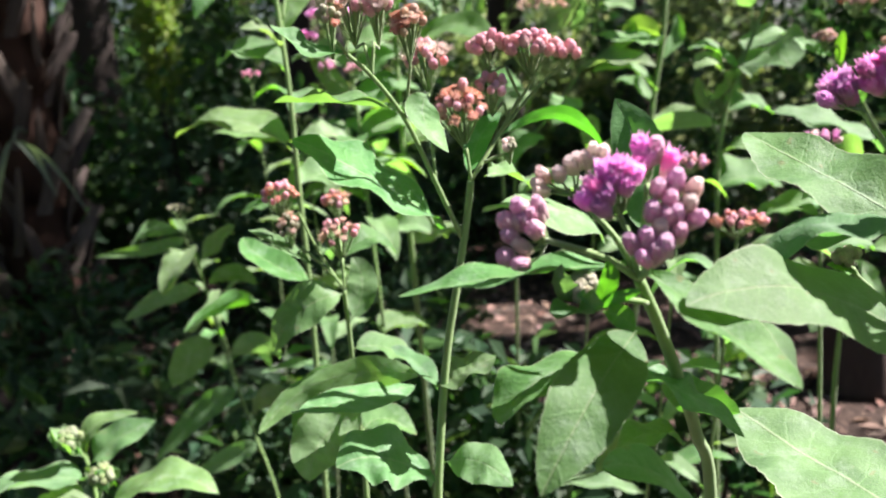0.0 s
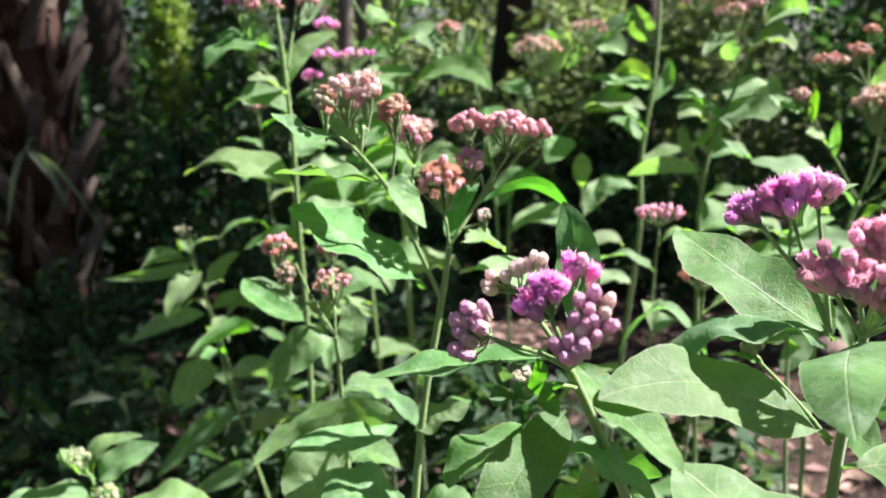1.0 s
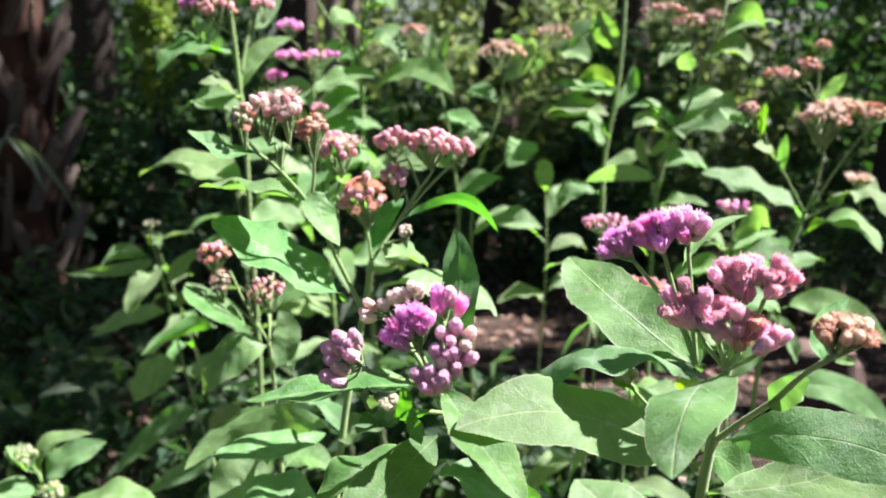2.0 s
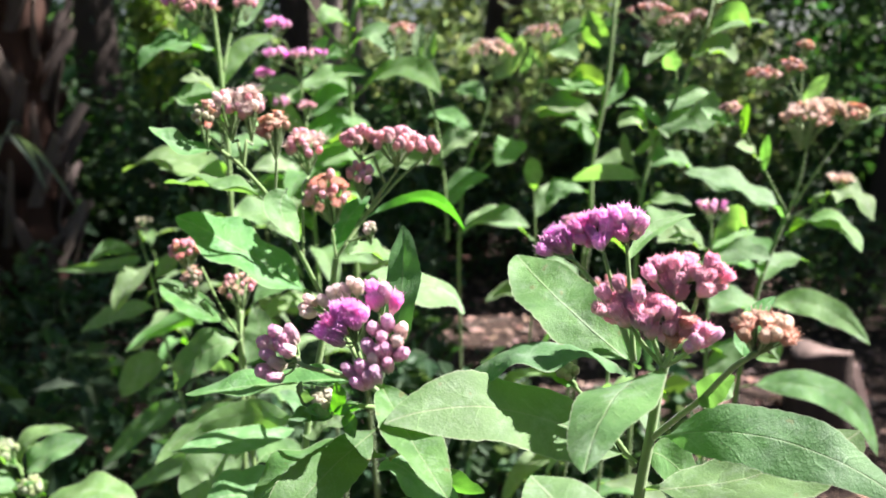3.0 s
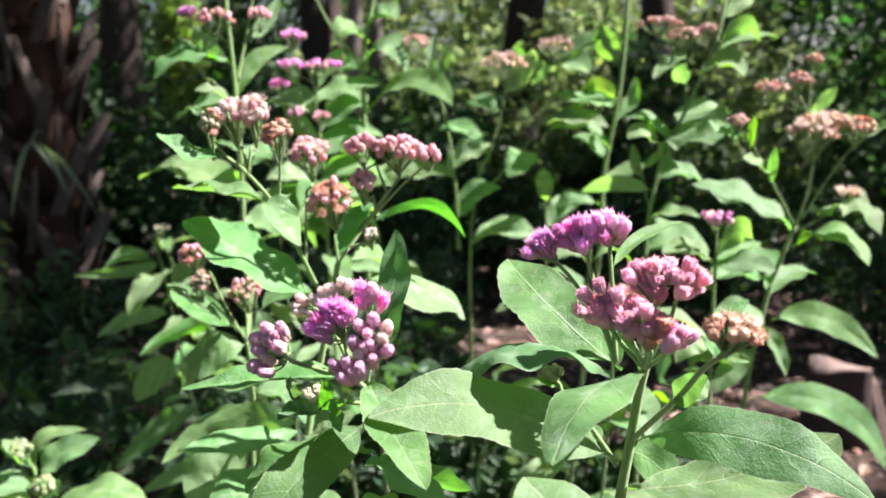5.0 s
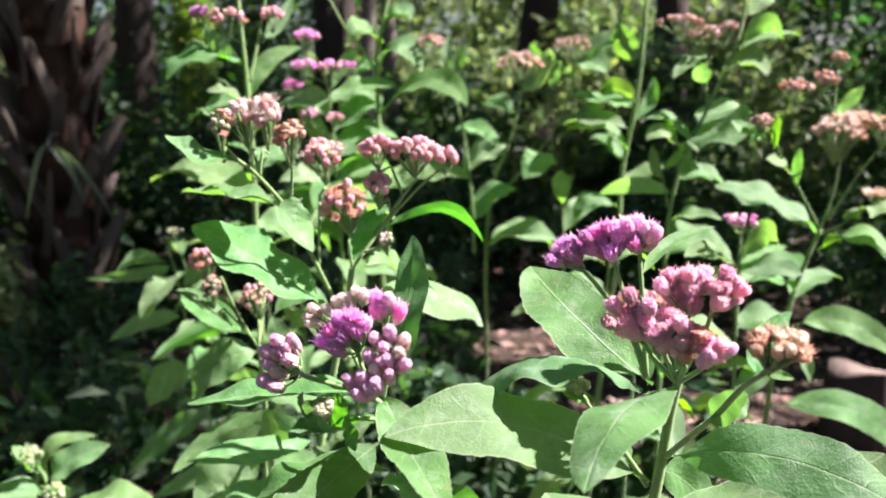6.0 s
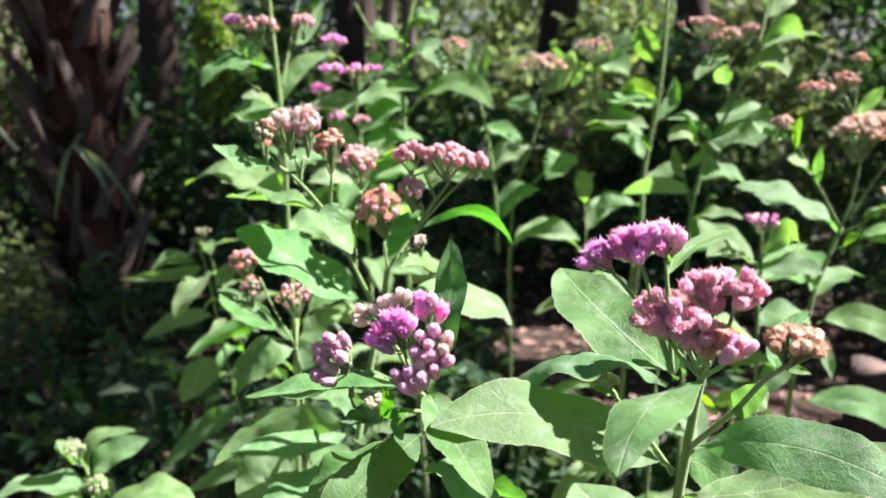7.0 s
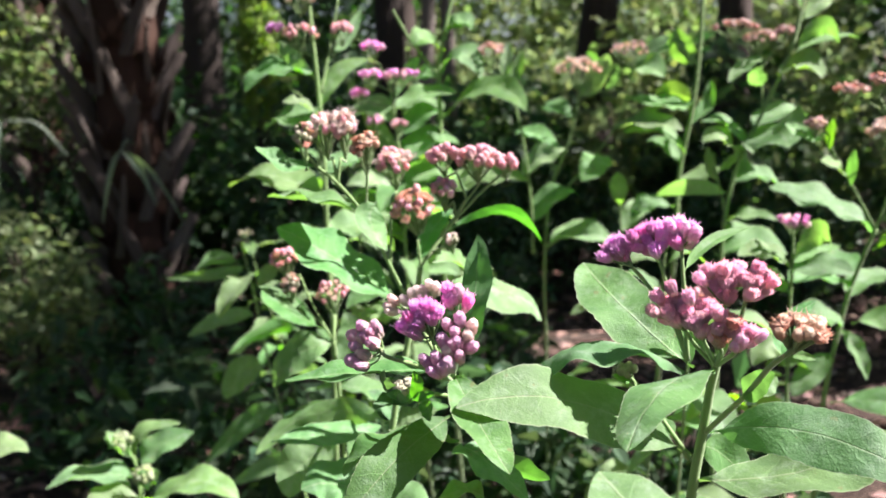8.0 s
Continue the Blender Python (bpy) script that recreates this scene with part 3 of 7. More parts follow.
# All crowns stand above the view, added to shade ground and undergrowth.
TREE = "woodland tree with a dark straight trunk and unseen shading crown"
tree((-3.4, 8.6), 7.0, 0.2, (6.6, 2.4, 2.2, 1.3), 2600, TREE, 21)
tree((-1.19, 7.1), 7.5, 0.13, (7.0, 2.4, 2.2, 1.3), 2600, TREE, 22)
tree((-0.82, 6.1), 6.5, 0.055, (6.8, 1.6, 1.5, 1.0), 1200, "slim woodland tree with pale grey bark", 23, BARK_PALE, (0.2, 0.3))
tree((-0.68, 7.2), 7.0, 0.06, (7.2, 1.8, 1.8, 1.0), 1400, "slim woodland tree with pale grey bark", 24, BARK_PALE, (-0.2, 0.2))
tree((0.31, 7.75), 7.5, 0.15, (7.2, 1.6, 1.5, 1.0), 1700, TREE, 25, None, (0.9, -1.4))
tree((0.62, 8.3), 7.5, 0.11, (7.0, 2.0, 2.0, 1.2), 2200, TREE, 26)
tree((3.0, 5.9), 7.5, 0.12, (8.0, 1.3, 1.2, 0.9), 700, TREE, 27, None, (1.6, 0.6))
tree((4.2, 8.0), 8.0, 0.18, (7.4, 2.8, 2.6, 1.4), 3400, TREE, 28)
tree((6.8, 9.0), 8.0, 0.2, (7.6, 2.8, 2.6, 1.4), 3400, TREE, 29)
tree((2.2, 10.0), 8.0, 0.2, (7.6, 2.8, 2.6, 1.4), 3400, TREE, 30)
tree((9.2, 8.2), 8.0, 0.2, (7.6, 2.6, 2.6, 1.4), 2800, TREE, 31)
tree((-5.0, 4.0), 7.5, 0.2, (6.8, 2.8, 2.6, 1.4), 3200, TREE, 32)
# Unseen tree, added to cut the sky light on the left.
tree((-3.4, 1.9), 6.0, 0.16, (5.0, 2.1, 2.2, 0.9), 3600, TREE, 37, None, (0.5, 0.3))
# Unseen trees behind the camera, added to cut the sky light.
tree((-4.5, -3.0), 7.5, 0.2, (6.6, 3.0, 3.0, 1.5), 3200, TREE, 33)
tree((0.5, -5.0), 7.5, 0.2, (6.6, 3.0, 3.0, 1.5), 3200, TREE, 34)
tree((6.0, -4.0), 7.5, 0.2, (6.6, 3.0, 3.0, 1.5), 3200, TREE, 35)
tree((-1.8, 11.5), 8.0, 0.2, (7.0, 3.0, 2.6, 1.6), 3000, TREE, 36)

# Trees mostly out of view, added so their crowns shade the background.
for x, y, seed in ((3.5, 5.2, 60), (7.6, 5.9, 61), (5.4, 5.4, 62), (10.6, 5.6, 63), (7.6, 12.4, 65), (11.0, 11.2, 66), (13.0, 8.0, 67), (-4.6, 9.0, 69), (-7.5, 7.0, 70)):
    tree((x, y), 8.0, 0.17, (7.5, 1.6 if seed == 60 else 2.2 if seed == 62 else 2.7, 1.1 if seed == 60 else 1.9, 1.3), 2200 if seed == 60 else 3400, TREE, seed, None, (0.0, -1.0) if seed == 60 else (0.0, 0.0))

rng_bush = random.Random(17)
# dark and light bushes differ by the light put into their leaf colour
DARK_BUSH = "dense dark green undergrowth shrub, shade put into its leaf colour"
LIGHT_BUSH = "light green woodland shrub with sunlight put into its leaf colour"
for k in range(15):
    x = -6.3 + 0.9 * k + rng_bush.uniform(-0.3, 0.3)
    shrub((x, rng_bush.uniform(7.0, 8.6)), (0.8, 0.6, rng_bush.uniform(0.4, 0.75)), 1300, 0.09, 0.19, SHRUB_SHADED, DARK_BUSH, 100 + k)
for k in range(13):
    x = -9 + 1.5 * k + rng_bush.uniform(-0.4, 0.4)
    shrub((x, rng_bush.uniform(10.5, 13)), (1.2, 0.9, rng_bush.uniform(0.9, 1.5)), 1900, 0.12, 0.24, SHRUB_SUNLIT if k in (1, 5, 6, 8) else SHRUB_SHADED, LIGHT_BUSH if k in (1, 5, 6, 8) else DARK_BUSH, 140 + k, spread=0.2)
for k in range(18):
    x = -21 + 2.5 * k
    shrub((x, rng_bush.uniform(15.5, 18)), (2.0, 1.3, rng_bush.uniform(2.0, 2.8)), 3600, 0.18, 0.34, SHRUB_SUNLIT if k in (3, 8, 9, 10) else SHRUB_SHADED, LIGHT_BUSH if k in (3, 8, 9, 10) else DARK_BUSH, 170 + k, spread=0.35)
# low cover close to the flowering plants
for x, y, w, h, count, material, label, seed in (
    (-1.75, 3.2, 0.45, 0.30, 2600, SHRUB_SHADED, DARK_BUSH, 201),
    (-2.62, 4.12, 0.34, 0.48, 1500, SHRUB_SUNLIT, LIGHT_BUSH, 202),
    (-2.0, 4.3, 0.5, 0.36, 2600, SHRUB_SHADED, DARK_BUSH, 217),
    (-1.25, 4.6, 0.5, 0.42, 2600, SHRUB_SHADED, DARK_BUSH, 203),
    (-1.15, 2.7, 0.35, 0.32, 2200, SHRUB_SHADED, DARK_BUSH, 204),
    (-3.4, 4.6, 0.7, 0.5, 3000, SHRUB_SUNLIT, LIGHT_BUSH, 205),
    (-3.6, 6.6, 0.8, 0.5, 2600, SHRUB_SHADED, DARK_BUSH, 206),
    (-0.6, 5.6, 0.6, 0.5, 2200, SHRUB_SHADED, DARK_BUSH, 207),
    (0.6, 6.3, 0.7, 0.45, 2200, SHRUB_SHADED, DARK_BUSH, 208),
    (1.7, 6.0, 0.7, 0.5, 2400, SHRUB_SHADED, DARK_BUSH, 209),
    (2.6, 5.2, 0.5, 0.42, 2200, SHRUB_SHADED, DARK_BUSH, 210),
    (-0.7, 2.9, 0.4, 0.3, 1800, SHRUB_SHADED, DARK_BUSH, 212),
    (-0.25, 3.4, 0.45, 0.42, 1700, SHRUB_SHADED, DARK_BUSH, 213),
    (-0.35, 4.3, 0.45, 0.40, 1700, SHRUB_SHADED, DARK_BUSH, 215),
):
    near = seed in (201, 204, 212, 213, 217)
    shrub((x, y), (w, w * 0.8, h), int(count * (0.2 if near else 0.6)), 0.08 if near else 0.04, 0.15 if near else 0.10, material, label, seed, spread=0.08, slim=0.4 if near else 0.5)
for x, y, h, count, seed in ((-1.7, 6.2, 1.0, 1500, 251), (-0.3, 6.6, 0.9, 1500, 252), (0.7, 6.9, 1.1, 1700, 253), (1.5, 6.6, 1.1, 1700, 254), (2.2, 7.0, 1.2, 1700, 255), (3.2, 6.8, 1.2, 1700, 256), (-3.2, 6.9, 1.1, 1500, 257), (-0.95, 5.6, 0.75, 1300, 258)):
    sunlit_tone = seed in (253, 255)
    shrub((x, y), (0.6, 0.45, h), int(count * 0.6), 0.10, 0.20, SHRUB_SUNLIT if sunlit_tone else SHRUB_SHADED, LIGHT_BUSH if sunlit_tone else DARK_BUSH, seed, spread=0.13, slim=0.5)
# dim cover between the weed stems, shade put into its leaf colour
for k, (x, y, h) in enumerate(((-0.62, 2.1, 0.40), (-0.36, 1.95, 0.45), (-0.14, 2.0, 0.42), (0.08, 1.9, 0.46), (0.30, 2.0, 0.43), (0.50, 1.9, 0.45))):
    shrub((x, y), (0.17, 0.13, h), 650, 0.05, 0.10, SHRUB_SHADED, DARK_BUSH, 270 + k, spread=0.05, slim=0.5)
# a narrow upright tuft of fresh green
shrub((-1.96, 6.0), (0.13, 0.13, 0.6), 4200, 0.03, 0.065, SAPLING, "upright feathery light green sapling in the sun", 230, "sapling", spread=0.03, low=1.3)
shrub((-3.55, 5.6), (0.35, 0.3, 0.45), 1300, 0.05, 0.11, SHRUB_SUNLIT, LIGHT_BUSH, 232, low=1.3)
shrub((-5.2, 8.3), (0.8, 0.6, 0.6), 2600, 0.06, 0.13, SHRUB_SUNLIT, LIGHT_BUSH, 231, low=1.3)


# ---------------------------------------------------------------- palm with old leaf bases
def palm(place, height, core, seed):
    ob = thing("palm_tree", (place[0], place[1], 0), "old palm trunk clad in split grey-brown leaf bases", "palm")
    rng = random.Random(seed)
    bm = bmesh.new()
    tube(bm, smooth_line([(0, 0, -0.1), (0.01, 0, height * 0.4), (0, 0.02, height)], 8), core * 1.1, core, 14, 0.03)
    part("trunk", bm, FIBRE, ob)
    count = int(height / 0.085)
    for k in range(count):
        z = 0.05 + (height - 0.4) * k / count
        a = k * 2.39996 + rng.uniform(-0.15, 0.15)
        out = Vector((math.cos(a), math.sin(a), 0))
        side = Vector((-math.sin(a), math.cos(a), 0))
        long, splay = rng.uniform(0.34, 0.54), rng.uniform(0.12, 0.38)
        for arm in (-1, 1):
            # each old leaf base is split into two arms that part as they rise
            bm = bmesh.new()
            rows = []
            for s in range(8):
                t = s / 7
                p = out * (core * 0.92 + long * splay * t**1.4) + side * arm * (0.03 + 0.21 * t) + Vector((0, 0, z + long * t))
                wide = (0.085 - 0.048 * t) * (1 + 0.12 * rng.uniform(-1, 1))
                deep = 0.024 * (1 - 0.5 * t)
                across = (side + out * 0.35 * arm).normalized()
                rows.append([bm.verts.new(p + across * u * wide + out * v * deep + Vector((0, 0, (0.05 * rng.uniform(-1, 1) if s == 7 else 0)))) for u, v in ((-1, -0.7), (-0.75, 0.5), (-0.1, 1.0), (0.7, 0.6), (1, -0.6))])
            for r, q in zip(rows, rows[1:]):
                for s in range(5):
                    bm.faces.new((r[s], r[(s + 1) % 5], q[(s + 1) % 5], q[s]))
            bm.faces.new(rows[-1])
            bm.faces.new(rows[0][::-1])
            part("leaf_base", bm, BOOT, ob, smooth=False)
        # matted fibre in the crotch of the two arms
        bm = bmesh.new()
        for f in range(26):
            u = rng.uniform(-1, 1)
            foot = out * (core * 0.95 + 0.03) + side * u * 0.05 + Vector((0, 0, z + long * 0.15))
            tip = foot + side * u * 0.07 + out * rng.uniform(0.02, 0.09) + Vector((0, 0, long * rng.uniform(0.2, 0.55)))
            tube(bm, [foot, (foot + tip) / 2 + out * 0.015, tip], 0.006, 0.002, 4, 0, False)
        part("fibre_mat", bm, FIBRE, ob, "matted red-brown fibre")
    return ob


palm((-2.56, 5.15), 4.2, 0.19, 3)
palm((-4.5, 7.3), 3.6, 0.2, 9)


def fan_frond(place, heading, long, blades, label, material, droop=0.5, seed=1):
    """A hanging fan leaf: an arched stalk and narrow folded blades spread from its end."""
    ob = thing("palm_frond", place, label, "palm frond", "hanging palm fronds")
    rng = random.Random(seed)
    way = Vector((math.cos(heading), math.sin(heading), 0))
    side = Vector((-way.y, way.x, 0))
    bm = bmesh.new()
    hub = way * long * 0.55 + Vector((0, 0, long * 0.35))
    tube(bm, smooth_line([(0, 0, 0), way * long * 0.25 + Vector((0, 0, long * 0.32)), hub], 6), 0.016, 0.008, 6)
    part("stalk", bm, material, ob)
    for k in range(blades):
        a = (k / (blades - 1) - 0.5) * 2.2
        out = (way * math.cos(a) + side * math.sin(a)).normalized()
        reach = long * rng.uniform(0.75, 1.0)
        bm = bmesh.new()
        rows = []
        for s in range(7):
            t = s / 6
            p = hub + out * reach * t * (1 - 0.3 * t) - Vector((0, 0, reach * droop * t * t * 1.4))
            w = 0.017 * math.sin(math.pi * min(0.97, 0.12 + 0.86 * t)) + 0.002
            across = out.cross(Vector((0, 0, 1))).normalized()
            rows.append([bm.verts.new(p - across * w + Vector((0, 0, w * 0.5))), bm.verts.new(p), bm.verts.new(p + across * w + Vector((0, 0, w * 0.5)))])
        for r, q in zip(rows, rows[1:]):
            for s in (0, 1):
                bm.faces.new((r[s], r[s + 1], q[s + 1], q[s]))
        part("blade", bm, material, ob, smooth=False)
    return ob


def hanging_leaf(apex, arms, label):
    """A collapsed fan leaf: broad folded blades that hang to both sides of a broken stalk."""
    ob = thing("palm_frond", apex, label, "palm frond", "hanging palm fronds")
    bm = bmesh.new()
    tube(bm, smooth_line([(-0.14, 0.45, 0.02), (-0.06, 0.2, 0.05), (0, 0, 0)], 6), 0.012, 0.008, 6)
    part("stalk", bm, FROND, ob)
    for dx, dy, drop, wide in arms:
        bm = bmesh.new()
        rows = []
        for s in range(9):
            t = s / 8
            p = Vector((dx * (1.2 * t - 0.2 * t * t), dy * t, 0.02 * math.sin(3 * t) - drop * t**1.35))
            w = 1.5 * wide * (0.45 + 0.55 * math.sin(math.pi * min(1, t * 1.25))) * (1 - t**4) + 0.002
            rows.append([bm.verts.new(p + Vector((-w, 0.0, 0.25 * w))), bm.verts.new(p + Vector((0, 0.5 * w, 0))), bm.verts.new(p + Vector((w, 0.1 * w, 0.2 * w)))])
        for r, q in zip(rows, rows[1:]):
            for s in (0, 1):
                bm.faces.new((r[s], r[s + 1], q[s + 1], q[s]))
        part("blade", bm, FROND, ob, smooth=False)
    return ob


hanging_leaf((-2.28, 4.46, 1.29), ((-0.13, -0.02, 0.40, 0.010), (0.20, -0.04, 0.30, 0.018), (0.34, 0.0, 0.42, 0.011)), "drooping grey-green fan leaf hanging from the palm trunk")
fan_frond((-2.75, 4.72, 1.25), -2.3, 0.6, 5, "long drooping green fan leaf beside the palm trunk", FROND, 0.8, 6)


# ---------------------------------------------------------------- cut log
def blocky(a):
    """Outline of a log that was split square: flat sides and rounded corners."""
    return 0.35 + 0.65 / max(abs(math.cos(a)), abs(math.sin(a)), 0.8)


def log(place, heading, tilt, long, radius, name, label, seed):
    """A short weathered log with a paler cut end."""
    ob = thing(name, place, label, "log")
    rng = random.Random(seed)
    m = Matrix.Rotation(heading, 4, "Z") @ Matrix.Rotation(tilt, 4, "Y")
    bm = bmesh.new()
    rows = []
    for s in range(9):
        t = s / 8
        r = radius * (1.08 - 0.12 * t) * 0.86
        rows.append([bm.verts.new(m @ Vector((r * blocky(a) * math.cos(a) * (1 + 0.04 * math.sin(3 * a + seed)), r * blocky(a) * math.sin(a) * (1 + 0.03 * math.sin(5 * a)), long * t + (0.02 * math.sin(2 * a) if s == 8 else 0)))) for a in [2 * math.pi * k / 20 for k in range(20)]])
    for r, q in zip(rows, rows[1:]):
        for s in range(20):
            bm.faces.new((r[s], r[(s + 1) % 20], q[(s + 1) % 20], q[s]))
    bm.faces.new(rows[0][::-1])
    part("bark", bm, BARK, ob)
    bm = bmesh.new()
    rim = [bm.verts.new(v) for v in [m @ Vector((radius * 0.79 * blocky(a) * math.cos(a), radius * 0.79 * blocky(a) * math.sin(a), long + 0.012 + 0.02 * math.sin(2 * a))) for a in [2 * math.pi * k / 20 for k in range(20)]]]
    foot = [bm.verts.new(v.co - m.to_3x3() @ Vector((0, 0, 0.03))) for v in rim]
    bm.faces.new(rim)
    for s in range(20):
        bm.faces.new((foot[s], foot[(s + 1) % 20], rim[(s + 1) % 20], rim[s]))
    part("cut_end", bm, WOOD, ob, "pale weathered cut wood")
    return ob


log((1.73, 3.74, -0.03), 1.2, 0.12, 0.34, 0.165, "tree_stump", "weathered grey cut stump standing in leaf litter", 2)


def wood_slab(place, tip, wide, thick):
    """A split slab of wood that leans, torn at its upper end."""
    ob = thing("wood_slab", place, "pale split wood slab leaning beside the stump", "wood")
    rng = random.Random(41)
    bm = bmesh.new()
    rows = []
    for k in range(9):
        t = k / 8
        p = Vector(tip) * t
        w = wide * (1 - 0.25 * t) * (1 + 0.08 * rng.uniform(-1, 1))
        end = 0.03 if k == 8 else 0.0
        rows.append([bm.verts.new(p + Vector((u * w, v * thick, end * rng.uniform(-1, 0.6)))) for u, v in ((-0.5, -0.4), (-0.1, -0.55), (0.45, -0.3), (0.5, 0.4), (0.0, 0.5), (-0.45, 0.35))])
    for a, b in zip(rows, rows[1:]):
        for k in range(6):
            bm.faces.new((a[k], a[(k + 1) % 6], b[(k + 1) % 6], b[k]))
    bm.faces.new(rows[-1])
    bm.faces.new(rows[0][::-1])
    part("slab", bm, WOOD, ob, smooth=False)
    return ob


wood_slab((1.90, 3.62, -0.02), (-0.05, 0.10, 0.32), 0.10, 0.04)
# ---------------------------------------------------------------- leafy weeds behind
def weed(place, height, lean, seed, kinds=("bud_green",), leaves=10, top_bunch=(0.022, 0.014, 8)):
    """A young stem of the same weed with alternate leaves and a small top bunch."""
    ob = thing("leafy_weed", (place[0], place[1], 0), "green leafy weed stem with alternate toothed leaves", "plant", "background weed stems")
    rng = random.Random(seed)
    foot = Vector((place[0] - lean[0] * 2, place[1] + 0.5, -0.02))
    top = Vector((place[0] + lean[0], place[1] + lean[1], height))
    line = [top, top * 0.7 + foot * 0.3 + Vector((0.02, 0, 0)), top * 0.35 + foot * 0.65, foot]
    bm = bmesh.new()
    track = smooth_line(line, 12)
    tube(bm, [p - ob.location for p in track], 0.0016, 0.0032, 7)
    part("stem", bm, STEM_FAR, ob)
    for k in range(leaves):
        p = track[1 + int(k * 15 / leaves)]
        a = k * 2.4 + rng.uniform(-0.5, 0.5)
        out = Vector((math.cos(a), math.sin(a), 0))
        long = rng.uniform(0.085, 0.15) * (0.7 + 0.4 * k / leaves)
        side = Vector((-out.y, out.x, 0)) * long * rng.uniform(0.2, 0.28)
        mid = p + out * long * 0.5 + Vector((0, 0, rng.uniform(0.01, 0.035)))
        tip = p + out * long + Vector((0, 0, rng.uniform(-0.04, 0.02)))
        leaf(ob, p, mid, tip, mid + side, material=LEAF_FAR, steps=14)
    cluster(ob, [track[2], track[1]], top + Vector((0, 0, 0.01)), *top_bunch, kinds, 1.1)


for x, y, height, lean, seed, kinds in (
    (-0.50, 1.75, 1.50, 0.03, 1, ("faded",)),
    # added, half hidden, to shade the drooping weed on its left
    (-0.36, 1.50, 1.42, 0.02, 15, ("bud_green",)),
    (-0.68, 1.95, 1.22, -0.03, 12, ("bud_green",)),
    (0.15, 1.03, 1.365, 0.02, 18, ("bud_rose", "bud_pink")),
    (0.16, 0.86, 1.325, 0.015, 19, ("bud_rose", "dry")),
):
    weed((x, y), height, (lean, 0.02), 300 + seed, kinds, 14 if seed == 15 else 10, (0.030, 0.014, 24) if seed in (18, 19) else (0.022, 0.014, 8))

# ---------------------------------------------------------------- flowering plants

plant_a = thing("camphorweed", (0.005, 0.436, 0), "downy green flowering weed with purple and pale pink flower heads", "plant", "flowering weed stems")
stem(plant_a, [(-0.0384, 0.3801, 1.4091), (-0.0304, 0.3847, 1.3911), (-0.0195, 0.3970, 1.3650), (-0.0057, 0.4158, 1.3306), (0.0050, 0.4274, 1.2855), (0.005, 0.429, 1.093), (0.005, 0.432, 0.643), (0.005, 0.436, -0.02)], 0.0022, 0.0034)
bunch(plant_a, [(-0.0384, 0.3801, 1.4091), (-0.0536, 0.3671, 1.4209), (-0.0690, 0.3613, 1.4275), (-0.0734, 0.3719, 1.4274)], [
    ("bud_pink", (-0.0744, 0.3736, 1.4338), (-0.0780, 0.3697, 1.4460)),
    ("bud_pink", (-0.0819, 0.3739, 1.4355), (-0.0844, 0.3691, 1.4432)),
    ("bud_pink", (-0.0855, 0.3735, 1.4332), (-0.0900, 0.3680, 1.4374)),
    ("bud_white", (-0.0828, 0.3731, 1.4315), (-0.0858, 0.3680, 1.4371)),
    ("bud_pink", (-0.0786, 0.3735, 1.4332), (-0.0801, 0.3686, 1.4402)),
    ("bud_pink", (-0.0757, 0.3728, 1.4298), (-0.0804, 0.3674, 1.4346)),
    ("bud_pink", (-0.0846, 0.3725, 1.4280), (-0.0891, 0.3669, 1.4320)),
    ("bud_white", (-0.0792, 0.3717, 1.4236), (-0.0865, 0.3663, 1.4288)),
    ("bud_pink", (-0.0864, 0.3713, 1.4216), (-0.0909, 0.3654, 1.4241)),
    ("bud_pink", (-0.0802, 0.3707, 1.4192), (-0.0870, 0.3650, 1.4215)),
    ("bud_pink", (-0.0806, 0.3731, 1.4315), (-0.0826, 0.3681, 1.4378)),
    ("bud_white", (-0.0797, 0.3738, 1.4351), (-0.0818, 0.3689, 1.4422)),
], 0.001)
bunch(plant_a, [(-0.0384, 0.3801, 1.4091), (-0.0484, 0.3785, 1.4271), (-0.0588, 0.3988, 1.4391)], [
    ("bud_white", (-0.0690, 0.3999, 1.4448), (-0.0735, 0.3932, 1.4516)),
    ("bud_white", (-0.0638, 0.4000, 1.4453), (-0.0661, 0.3930, 1.4512)),
    ("bud_white", (-0.0590, 0.4005, 1.4476), (-0.0618, 0.3938, 1.4549)),
    ("bud_white", (-0.0532, 0.4007, 1.4490), (-0.0557, 0.3941, 1.4569)),
    ("bud_white", (-0.0504, 0.4013, 1.4518), (-0.0522, 0.3947, 1.4598)),
    ("bud_white", (-0.0492, 0.4010, 1.4502), (-0.0476, 0.3945, 1.4588)),
    ("bud_white", (-0.0690, 0.3991, 1.4407), (-0.0753, 0.3916, 1.4434)),
    ("bud_white", (-0.0709, 0.3996, 1.4435), (-0.0758, 0.3921, 1.4463)),
    ("bud_white", (-0.0567, 0.4007, 1.4490), (-0.0588, 0.3940, 1.4562)),
], 0.001)
